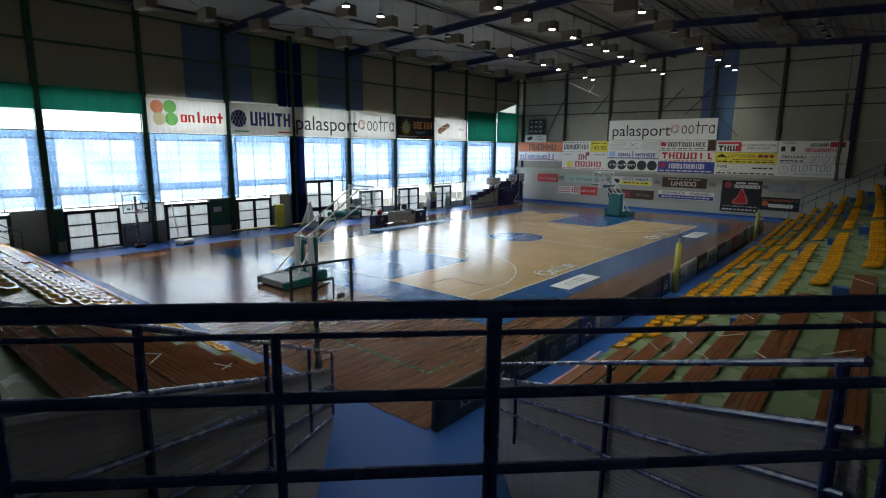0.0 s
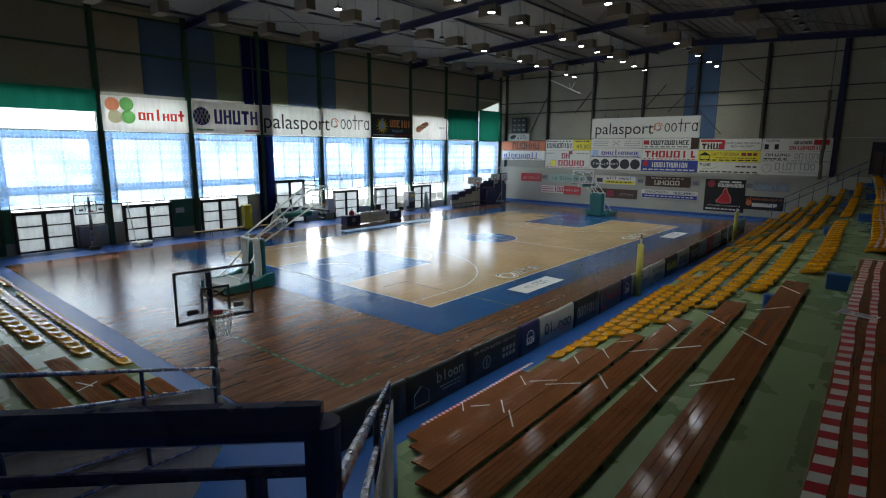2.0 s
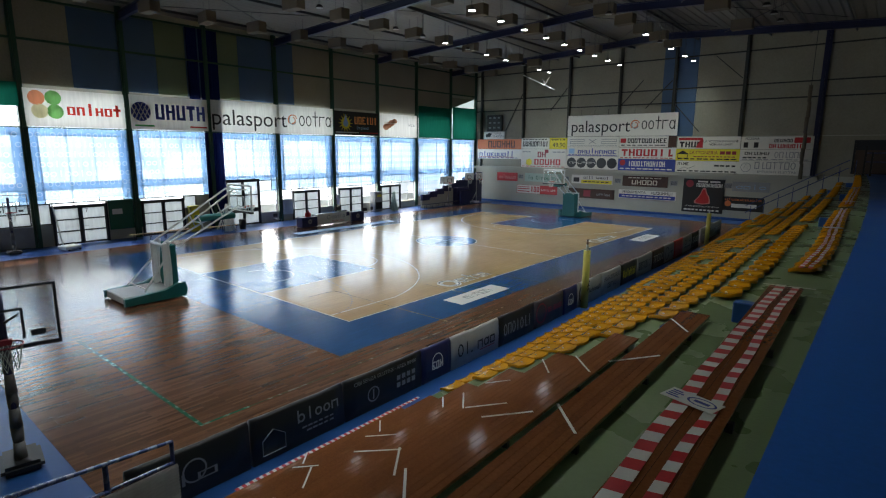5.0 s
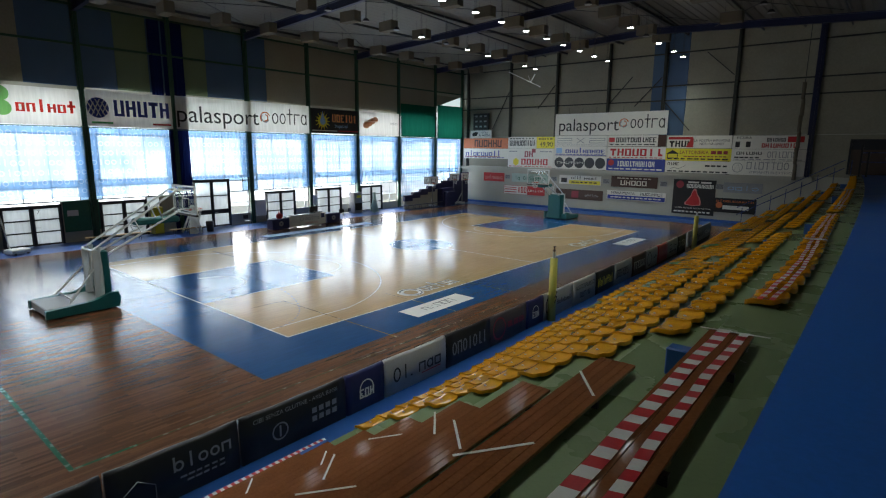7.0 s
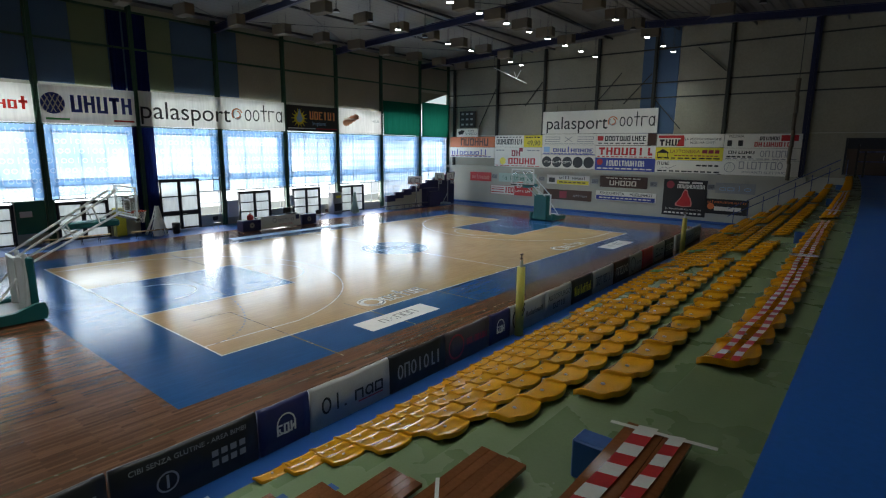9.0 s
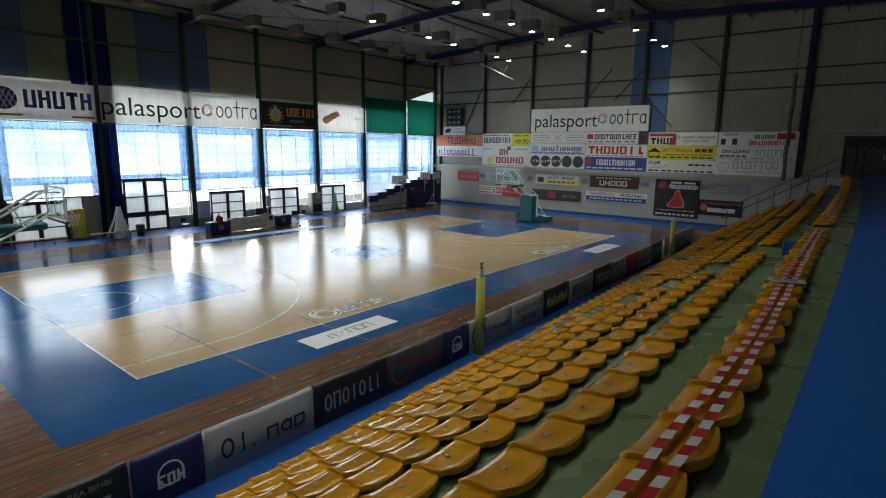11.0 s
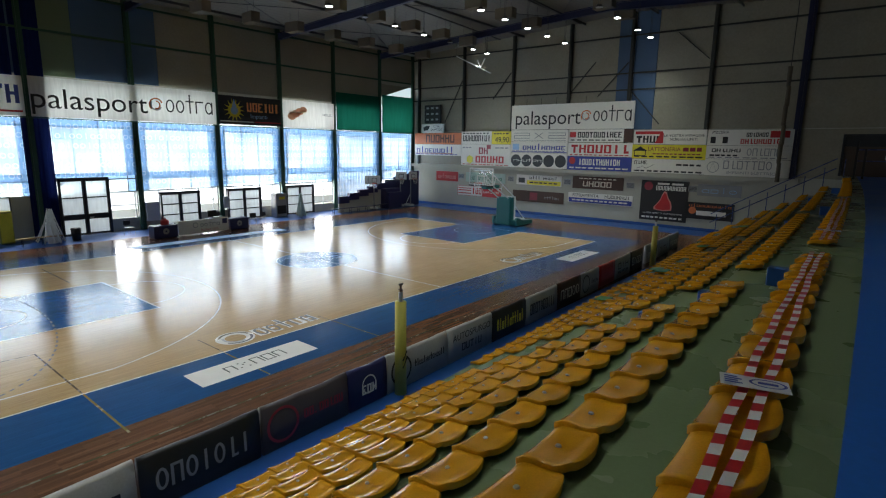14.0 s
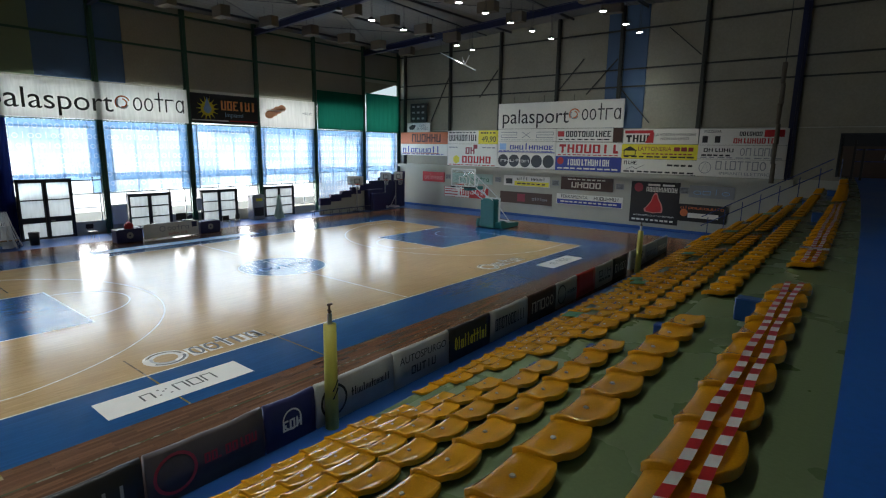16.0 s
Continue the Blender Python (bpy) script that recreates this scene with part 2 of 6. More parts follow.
M_MESHSHEET = cloth("grey perforated sheet", (0.55, 0.53, 0.56), 0.22, 0.25)
M_NET = surface("white net cord", (0.8, 0.82, 0.8), 0.8, vary=0.1)
M_NETG = surface("pale green net cord", (0.42, 0.55, 0.5), 0.8, vary=0.1)
M_CURTAIN = cloth("pale blue curtain", (0.25, 0.47, 0.82), 0.43, 0.3, True)
# for unseen sheets added behind the curtains to dim their edges
M_DIMSHEET = cloth("light-dimming sheet", (0.55, 0.68, 0.82), 0.0, 0.5)
M_DOORPANEL = cloth("frosted door panel", (0.68, 0.72, 0.74), 0.0, 0.66)
M_BACKLIT = cloth("backlit white banner", (0.8, 0.79, 0.77), 0.0, 0.4)
M_ORANGEL = surface("bright orange vinyl", (0.95, 0.4, 0.13), 0.4)
M_SEMI = cloth("half-backlit white banner", (0.78, 0.78, 0.76), 0.0, 0.35)
M_DIMWHITE = cloth("dim white banner", (0.72, 0.72, 0.71), 0.0, 0.2)
M_T_RED = cloth("backlit red print", (0.7, 0.05, 0.04), 0.0, 0.7)
M_T_GREEN = cloth("backlit green print", (0.25, 0.6, 0.2), 0.0, 0.7)
M_T_ORANGE = cloth("backlit orange print", (0.85, 0.35, 0.2), 0.0, 0.7)
M_T_CREAM = cloth("backlit cream print", (0.72, 0.68, 0.45), 0.0, 0.55)
M_T_BROWN = cloth("backlit brown print", (0.5, 0.27, 0.17), 0.0, 0.6)
M_DRAPE = cloth("navy drape", (0.01, 0.018, 0.1), 0.0, 0.1)
M_GREENDRAPE = cloth("green drape", (0.008, 0.1, 0.065), 0.0, 0.17)
M_GLASS = clear("window glass")
M_ACRYLIC = clear("acrylic board", 0.03)
M_LAMP = glow("lamp glass", (0.96, 1.0, 1.0), LAMP_GLOW)
M_PERCH = surface("white lacquer", (0.75, 0.78, 0.78), 0.3, vary=0.05)

# ---- building helpers ----
def finish(name, bm, material, parent=None, label="", smooth=False):
    me = bpy.data.meshes.new(name)
    bmesh.ops.recalc_face_normals(bm, faces=bm.faces[:])
    bm.to_mesh(me); bm.free()
    for p in me.polygons:
        p.use_smooth = smooth
    for m in material if isinstance(material, (list, tuple)) else (material,):
        me.materials.append(m)
    ob = new(name, me)
    if parent:
        ob.parent = parent
    if label:
        ob["label"] = label
    return ob

def part(name, bm, material, parent, label="", smooth=False):
    return finish(name, bm, material, parent, label, smooth)

def thing(name, label, category, at=(0, 0, 0), turn=0.0, group=""):
    ob = new(name)
    ob.matrix_basis = pose(*at, 0, 0, turn)
    return tagged(ob, label, category, group)

def structure(name, bm, material, label, category, smooth=False):
    return tagged(finish(name, bm, material, None, "", smooth), label, category, "", "structure")

def box(bm, x0, x1, y0, y1, z0, z1, mi=0):
    v = [bm.verts.new(p) for p in ((x0, y0, z0), (x1, y0, z0), (x1, y1, z0), (x0, y1, z0), (x0, y0, z1), (x1, y0, z1), (x1, y1, z1), (x0, y1, z1))]
    for f in ((0, 3, 2, 1), (4, 5, 6, 7), (0, 1, 5, 4), (1, 2, 6, 5), (2, 3, 7, 6), (3, 0, 4, 7)):
        bm.faces.new([v[i] for i in f]).material_index = mi
    return v

def boxes(*rows):
    bm = bmesh.new()
    for r in rows:
        box(bm, *r)
    return bm

def soft_box(x0, x1, y0, y1, z0, z1, r=0.01, seg=1):
    bm = boxes((x0, x1, y0, y1, z0, z1))
    bmesh.ops.bevel(bm, geom=bm.edges[:], offset=r, segments=seg, affect="EDGES")
    return bm

def tube(bm, a, b, r, n=8, r2=None):
    """A round bar from a to b."""
    a, b = Vector(a), Vector(b)
    q = (b - a).to_track_quat("Z", "Y")
    ring = []
    for p, rad in ((a, r), (b, r if r2 is None else r2)):
        ring.append([bm.verts.new(p + q @ Vector((rad * math.cos(i * math.tau / n), rad * math.sin(i * math.tau / n), 0))) for i in range(n)])
    for i in range(n):
        bm.faces.new((ring[0][i], ring[0][(i + 1) % n], ring[1][(i + 1) % n], ring[1][i]))
    bm.faces.new(ring[0][::-1]); bm.faces.new(ring[1])

def tubes(rows, n=8):
    bm = bmesh.new()
    for a, b, r in rows:
        tube(bm, a, b, r, n)
    return bm

def bar(bm, a, b, w, h):
    """A square-section bar from a to b."""
    a, b = Vector(a), Vector(b)
    q = (b - a).to_track_quat("Z", "Y")
    ends = [[bm.verts.new(p + q @ Vector((sx * w / 2, sy * h / 2, 0))) for sx, sy in ((-1, -1), (1, -1), (1, 1), (-1, 1))] for p in (a, b)]
    for i in range(4):
        bm.faces.new((ends[0][i], ends[0][(i + 1) % 4], ends[1][(i + 1) % 4], ends[1][i]))
    bm.faces.new(ends[0][::-1]); bm.faces.new(ends[1])

def prism(bm, outline, z0, z1):
    lo, hi = [bm.verts.new((*p, z0)) for p in outline], [bm.verts.new((*p, z1)) for p in outline]
    bm.faces.new(lo[::-1]); bm.faces.new(hi)
    for i in range(len(lo)):
        j = (i + 1) % len(lo)
        bm.faces.new((lo[i], lo[j], hi[j], hi[i]))

def arc_strip(bm, cx, cy, r, w, a0, a1, z, n=48):
    """A painted arc of width w on the floor."""
    rows = []
    for i in range(n + 1):
        a = radians(a0 + (a1 - a0) * i / n)
        rows.append([bm.verts.new((cx + (r + s * w / 2) * math.cos(a), cy + (r + s * w / 2) * math.sin(a), z)) for s in (-1, 1)])
    for p, q in zip(rows, rows[1:]):
        bm.faces.new((p[0], p[1], q[1], q[0]))

def flat(bm, x0, x1, y0, y1, z):
    bm.faces.new([bm.verts.new(p) for p in ((x0, y0, z), (x1, y0, z), (x1, y1, z), (x0, y1, z))])

# ---- plan ----
XL, YF, XR, YN = -22.5, 37.0, 18.0, -24.0      # inner faces of the walls
COLS = [-18.0, -12.9, -7.9, -2.8, 2.3, 7.25, 12.4, 17.55, 22.5, 27.5, 32.6]
WALK_Z, RISE, PITCH, FRONT0 = 3.97, 0.48, 0.815, 11.94
ROWS_N = 8
def lean(y):
    """How far the side stand bends in towards the court along its length."""
    s = max(y + 3, 0)
    return -0.004 * s - 0.0007 * s * s
def bend(y):
    """The seat rows bulge a little towards the walkway beside the first aisle."""
    return lean(y) + 0.12 * math.exp(-((y + 0.9) / 3.4) ** 2) + 0.021 * max(-4.5 - y, 0)

# ---- floor ----
structure("floor", boxes((XL - 0.3, XR + 0.3, YN - 0.3, YF + 0.3, -0.3, -0.012)), M_BLUEFLOOR, "blue resin floor round the wooden court", "floor")
structure("parquet", boxes((-19.6, 4.7, -8.4, 34.6, -0.012, 0.0)), M_PARQUET, "varnished brown strip parquet with worn gloss", "floor")
bm = bmesh.new(); flat(bm, -17.1, 2.1, -2.1, 30.1, 0.002)
structure("court_border", bm, M_BLUEPAINT, "glossy blue painted border round the court", "floor")
bm = bmesh.new(); flat(bm, -15, 0, 0, 28, 0.004)
structure("court_field", bm, M_COURT, "pale varnished wooden playing field", "floor")
bm = bmesh.new()
flat(bm, -9.9, -5.1, 0, 5.8, 0.006); flat(bm, -9.9, -5.1, 22.2, 28, 0.006)
structure("key_area", bm, M_BLUEPAINT, "blue painted free throw lanes", "floor")
bm = bmesh.new()
bmesh.ops.create_circle(bm, cap_ends=True, segments=64, radius=1.8, matrix=Matrix.Translation((-7.5, 14, 0.006)))
structure("centre_disc", bm, M_BLUEPAINT, "blue painted centre circle", "floor")
bm = bmesh.new()
Z = 0.008
for x0, x1, y0, y1 in ((-15.05, 0.05, -0.05, 0), (-15.05, 0.05, 28, 28.05), (0, 0.05, 0, 28), (-15.05, -15, 0, 28), (-15, 0, 13.975, 14.025),
                       (-0.95, -0.9, 0, 2.99), (-14.1, -14.05, 0, 2.99), (-0.95, -0.9, 25.01, 28), (-14.1, -14.05, 25.01, 28),
                       (-9.95, -9.9, 0, 5.8), (-5.1, -5.05, 0, 5.8), (-9.95, -5.05, 5.8, 5.85), (-9.95, -9.9, 22.2, 28), (-5.1, -5.05, 22.2, 28), (-9.95, -5.05, 22.15, 22.2)
                       ):
    flat(bm, x0, x1, y0, y1, Z)
arc_strip(bm, -7.5, 1.575, 6.725, 0.05, 12.2, 167.8, Z, 72)
arc_strip(bm, -7.5, 26.425, 6.725, 0.05, 192.2, 347.8, Z, 72)
arc_strip(bm, -7.5, 5.8, 1.8, 0.05, 0, 180, Z); arc_strip(bm, -7.5, 22.2, 1.8, 0.05, 180, 360, Z)
arc_strip(bm, -7.5, 14, 1.83, 0.05, 0, 360, Z, 72)
arc_strip(bm, -7.5, 1.575, 1.27, 0.05, 0, 180, Z); arc_strip(bm, -7.5, 26.425, 1.27, 0.05, 180, 360, Z)
structure("court_lines", bm, M_LINE, "white painted basketball lines", "marking")
bm = bmesh.new()
for x0, x1, y0, y1 in ((0.05, 2.4, 2.04, 2.085), (0.05, 2.1, 5.18, 5.22), (0.05, 2.1, 8.64, 8.68), (0.05, 2.1, 19.35, 19.39), (0.05, 2.1, 22.8, 22.84)):
    flat(bm, x0, x1, y0, y1, 0.010)
structure("volleyball_lines", bm, M_LINE_Y, "thin ochre volleyball lines", "marking")
bm = bmesh.new()
for x0, x1, y0, y1 in ((-3.3, 0.0, 2.04, 2.08), (-3.34, -3.3, 0.8, 2.08), (-1.3, 0.0, 5.18, 5.22), (-0.6, 0.0, 8.64, 8.68), (-14.1, -10.7, 4.98, 5.02), (-1.3, 0, 19.35, 19.39), (-1.3, 0, 22.8, 22.84)):
    flat(bm, x0, x1, y0, y1, 0.010)
structure("worn_lines", bm, M_LINE_W, "worn dark volleyball lines on the court", "marking")
bm = bmesh.new()
flat(bm, -4.5, 2.9, -6.29, -6.21, 0.004); flat(bm, 2.83, 2.9, -6.2, -5.2, 0.004)
structure("handball_lines", bm, M_LINE_G, "green outer line behind the baseline", "marking")
bm = bmesh.new()
flat(bm, 2.84, 2.89, -5.2, 34.0, 0.004); flat(bm, -17.63, -17.58, -6.2, 34.0, 0.004)
structure("faded_lines", bm, M_LINE_F, "faded green side lines on the parquet", "marking")
bm = bmesh.new()
for cy, s in ((0, 1), (28, -1)):
    for i in range(46):
        a = radians(4 + 172 * i / 46)
        p, t = Vector((-7.5 + 6.6 * math.cos(a), cy + s * (0.1 + 3.1 * math.sin(a)), 0.010)), radians(2)
        q = Vector((-7.5 + 6.6 * math.cos(a + t), cy + s * (0.1 + 3.1 * math.sin(a + t)), 0.010))
        n = (q - p).cross(Vector((0, 0, 1))).normalized() * 0.025
        bm.faces.new([bm.verts.new(v) for v in (p - n, p + n, q + n, q - n)])
structure("dashed_line", bm, M_LINE_K, "black dashed arc before the baseline", "marking")

# ---- shell: left wall with windows ----
bm = bmesh.new()
edges = [YN] + COLS + [YF]
WIN_Z1 = 8.42
box(bm, XL - 0.3, XL, YN - 0.3, COLS[0], 0, 13.6)
for a, b in zip(COLS, COLS[1:] + [YF]):
    top = 10.6 if a > 30 else WIN_Z1
    box(bm, XL - 0.3, XL, a, b, top, 13.6)
for c in COLS:
    box(bm, XL - 0.3, XL, c - 0.08, c + 0.08, 0, WIN_Z1)
wall_w = structure("wall_west", bm, M_LOWWALL, "grey clad side wall above the windows", "wall")
for y0, y1, m, z0, z1, lab in ([(COLS[i] + 0.16, (COLS + [YF])[i + 1] - 0.16, M_PANEL, 8.65, 10.85, "") for i in range(len(COLS))] + [(COLS[i] + 0.16, (COLS + [YF])[i + 1] - 0.16, M_PANEL, 10.95, 12.9, "") for i in range(len(COLS))]):
    spans = [(y0, y1, m)]
    for c0, c1, mm in ((-0.3, 4.2, M_PANEL_B), (4.2, 6.0, M_PANEL_G), (6.0, 7.9, M_PANEL_B), (7.9, 9.6, M_PANEL_G), (9.6, 14.0, M_PANEL_B)):
        cut = []
        for s0, s1, sm in spans:
            if sm is not M_PANEL or s1 <= c0 or s0 >= c1:
                cut.append((s0, s1, sm)); continue
            if s0 < c0: cut.append((s0, c0, sm))
            cut.append((max(s0, c0), min(s1, c1), mm))
            if s1 > c1: cut.append((c1, s1, sm))
        spans = cut
    for s0, s1, sm in spans:
        if s1 - s0 > 0.05 and not (z0 < 9 and s0 > 32):
            part("panel", soft_box(XL, XL + 0.05, s0, s1, z0, z1, 0.012), sm, wall_w)
for c in COLS + [YF - 0.15]:
    col = boxes((XL, XL + 0.14, c - 0.16, c + 0.16, 0, 13.4), (XL + 0.14, XL + 0.2, c - 0.05, c + 0.05, 0, 13.4))
    tagged(finish("wall_column", col, M_STEELG), "dark green steel column against the window wall", "column", "wall columns", "structure")
bm = bmesh.new()
for z in (10.9, 12.95):
    box(bm, XL + 0.05, XL + 0.15, YN, YF, z - 0.06, z + 0.06)
structure("wall_rail", bm, M_STEELG, "dark green horizontal wall rails", "trim")

# ---- shell: far wall, right wall, near wall, roof ----
wall_n = structure("wall_north", boxes((XL - 0.3, XR + 0.3, YF, YF + 0.3, 0, 15.2)), M_LOWWALL, "grey end wall hung with sponsor banners", "wall")
FCOL = [-21.6, -16.45, -11.5, -6.6, -2.0, 3.2, 8.2, 13.2]
for a, b in zip(FCOL, FCOL[1:] + [XR]):
    for z0, z1 in ((3.75, 6.6), (6.66, 9.32), (9.42, 10.43), (10.53, 12.9), (13.0, 14.8)):
        if a == -2.0 and z0 > 6:
            continue
        part("panel", soft_box(a + 0.14, b - 0.14, YF - 0.05, YF, z0, z1, 0.012), M_PANEL, wall_n)
for z0, z1 in ((6.66, 9.32), (9.42, 10.43), (10.53, 12.9), (13.0, 14.8)):
    part("panel", soft_box(-3.0, -2.15, YF - 0.058, YF - 0.052, z0, z1, 0.002), M_PANEL_B, wall_n)
    part("panel", soft_box(-1.86, -0.3, YF - 0.05, YF, z0, z1, 0.012), M_PANEL_B, wall_n)
    part("panel", soft_box(-0.26, 3.06, YF - 0.05, YF, z0, z1, 0.012), M_PANEL, wall_n)
for i, c in enumerate(FCOL):
    w = 0.2 if c == 8.2 else 0.13
    col = boxes((c - w, c + w, YF - 0.2, YF - 0.06, 3.7, 14.6), (c - 0.05, c + 0.05, YF - 0.26, YF - 0.2, 3.7, 14.6))
    tagged(finish("wall_column", col, M_STEELB if c == 8.2 else M_STEELN), "steel column on the end wall", "column", "wall columns", "structure")
bm = boxes((XL, XR, YF - 0.14, YF - 0.05, 9.32, 9.42), (XL, XR, YF - 0.14, YF - 0.05, 10.43, 10.53), (XL, XR, YF - 0.14, YF - 0.05, 12.9, 13.0))
for x0, z0, x1, z1 in ((-18.5, 7.4, -16.6, 10.9), (-6.6, 9.2, -4.6, 11.4), (-4.3, 9.0, -2.2, 11.2), (-1.8, 9.2, 0.2, 7.0), (1.0, 12.8, 3.0, 11.0), (-13.4, 9.2, -11.7, 11.2)):
    bar(bm, (x0, YF - 0.17, z0), (x1, YF - 0.17, z1), 0.06, 0.06)
for x in (-10.2, -8.9, -7.6, -5.2):
    box(bm, x - 0.01, x + 0.01, YF - 0.1, YF - 0.08, 8.55, 9.1)
structure("wall_bracing", bm, M_STEELN, "dark steel rails and diagonal braces on the end wall", "trim")
structure("wall_ledge", boxes((XL, 8.6, YF - 0.34, YF, 3.45, 3.7)), M_LOWWALL, "grey concrete ledge under the sponsor banners", "trim")
structure("baseboard", boxes((XL, 9.0, YF - 0.02, YF, 0, 0.2)), M_BLUEFLOOR, "blue skirting on the end wall", "trim")
structure("wall_east", boxes((XR, XR + 0.3, YN - 0.3, YF + 0.3, 0, 15.2)), M_PANEL, "grey side wall behind the walkway", "wall")
structure("wall_south", boxes((XL - 0.3, XR, YN - 0.3, YN, 0, 15.2)), M_PANEL, "grey end wall behind the stand", "wall")
bm = bmesh.new()
for i in range(80):
    x0 = XL - 0.3 + i * 0.52
    def roof_z(x): return 13.35 + 0.055 * (x - XL) if x < -2 else 13.35 + 0.055 * (-2 - XL) - 0.055 * (x + 2)
    v = [bm.verts.new(p) for p in ((x0, YN - 0.3, roof_z(x0)), (x0 + 0.34, YN - 0.3, roof_z(x0 + 0.34)), (x0 + 0.34, YF + 0.3, roof_z(x0 + 0.34)), (x0, YF + 0.3, roof_z(x0)))]
    bm.faces.new(v)
    w = [bm.verts.new(p) for p in ((x0 + 0.37, YN - 0.3, roof_z(x0) + 0.016), (x0 + 0.49, YN - 0.3, roof_z(x0) + 0.016), (x0 + 0.49, YF + 0.3, roof_z(x0) + 0.016), (x0 + 0.37, YF + 0.3, roof_z(x0) + 0.016))]
    bm.faces.new(w)
    bm.faces.new((v[1], w[0], w[3], v[2]))
    n0 = [bm.verts.new(p) for p in ((x0 + 0.52, YN - 0.3, roof_z(x0 + 0.52)), (x0 + 0.52, YF + 0.3, roof_z(x0 + 0.52)))]
    bm.faces.new((w[1], n0[0], n0[1], w[2]))
box(bm, XL - 0.4, XR + 0.4, YN - 0.4, YF + 0.4, 15.2, 15.3)
structure("ceiling", bm, M_CEIL, "pale ribbed sheet-metal roof lining", "ceiling")
for y in (-18.0, -7.9, 2.3, 12.4, 22.5, 32.6):
    bm = bmesh.new()
    for x0, x1 in ((XL + 0.2, -2.0), (-2.0, XR)):
        for dz, w, h in ((0.0, 0.22, 0.05), (0.42, 0.22, 0.05)):
            bar(bm, (x0, y, roof_z(x0) - 0.75 + dz), (x1, y, roof_z(x1) - 0.75 + dz), w, h)
        bar(bm, (x0, y, roof_z(x0) - 0.54), (x1, y, roof_z(x1) - 0.54), 0.05, 0.4)
    tagged(finish("roof_beam", bm, M_STEELB), "blue painted steel roof beam", "beam", "roof beams", "structure")
bm = bmesh.new()
for i in range(8):
    x = XL + 1.6 + i * 5.1
    box(bm, x - 0.035, x + 0.035, YN, YF, roof_z(x) - 0.24, roof_z(x) - 0.1)
for y in (-2.8, 7.25, 17.55, 27.5):
    for x in (-17.5, -9.0, -1.5, 6.0):
        bar(bm, (x - 3.5, y - 4.8, roof_z(x) - 0.35), (x + 3.5, y + 4.8, roof_z(x) - 0.35), 0.03, 0.03)
        bar(bm, (x - 3.5, y + 4.8, roof_z(x) - 0.38), (x + 3.5, y - 4.8, roof_z(x) - 0.38), 0.03, 0.03)
structure("roof_purlins", bm, M_DARK, "dark purlins and cross braces under the roof", "beam")

bm = bmesh.new()
lo_, hi_ = [[bm.verts.new((x, y, z)) for y, z in ((32.7, 9.45), (YF, 10.75), (YF, 11.2), (32.7, 11.2))] for x in (XL - 0.12, XL - 0.02)]
bm.faces.new(lo_); bm.faces.new(hi_[::-1])
for i in range(4):
    bm.faces.new((lo_[i], lo_[(i + 1) % 4], hi_[(i + 1) % 4], hi_[i]))
structure("wall_gusset", bm, M_PANEL, "grey cladding cut at a slope above the last window", "wall")
# added glowing sheet beyond the windows, standing in for bright daylight
structure("backdrop", boxes((XL - 14.1, XL - 14.0, -60, 75, -3, 10.3)), noise_glow("noise-varied backdrop glow", (0.92, 0.97, 1.0), 0.6, 2.6), "glowing sheet outside the windows standing in for bright daylight", "backdrop")
structure("ground", boxes((XL - 60, XL - 0.3, -80, 90, -0.4, -0.3)), M_LOWWALL, "pale paved yard outside the hall", "ground")

# ---- windows, curtains and doors of the left wall ----
glazing_label = "tall steel-framed window with small panes"
bays = list(zip(COLS, COLS[1:] + [YF - 0.2]))
for i, (a, b) in enumerate(bays):
    y0, y1 = a + 0.08, b - 0.08
    w = structure("window_%d" % (i + 1), boxes((XL - 0.22, XL - 0.16, y0, y0 + 0.06, 0.2, WIN_Z1), (XL - 0.22, XL - 0.16, y1 - 0.06, y1, 0.2, WIN_Z1), (XL - 0.22, XL - 0.16, y0, y1, WIN_Z1 - 0.06, WIN_Z1), (XL - 0.22, XL - 0.16, y0, y1, 2.3, 2.36)), M_DARK, glazing_label, "window")
    # clear panes split by heavy steel bars; added translucent sheets dim the curtain's margins
    ya, yb, za, zb = y0 + 0.5, y1 - 0.5, 3.45, 6.05
    for f in ((y0 + 0.06, ya, 2.36, 6.42), (yb, y1 - 0.06, 2.36, 6.42), (ya, yb, zb, 6.42), (ya, yb, 3.1, za)):
        part("translucent_pane", boxes((XL - 0.205, XL - 0.2, *f)), M_DIMSHEET, w)
    bm = bmesh.new()
    for k in range(4):
        y = ya + (yb - ya) * k / 3
        box(bm, XL - 0.18, XL - 0.12, y - 0.018, y + 0.018, 2.36, 6.46)
    for z in (3.1, 3.45, 4.1, 4.75, 5.4, 6.05, 6.46):
        h = 0.032 if z in (3.1, 3.45, 6.05) else 0.015
        box(bm, XL - 0.175, XL - 0.105, y0, y1, z - h, z + h)
    part("glazing_bar", bm, M_DARK, w)
    g = part("pane", boxes((XL - 0.195, XL - 0.185, y0, y1, 2.3, WIN_Z1)), M_GLASS, w)
    g.visible_shadow = False
    la = bpy.data.lights.new("window_light", "AREA")
    la.shape, la.size, la.size_y, la.energy, la.color = "RECTANGLE", y1 - y0, 6.3, WINDOW_WATTS, (0.93, 0.97, 1.0)
    lo = new("window_light", la)
    lo.matrix_world = look((XL - 0.45, (y0 + y1) / 2, 5.45), (0, (y0 + y1) / 2, 5.45))

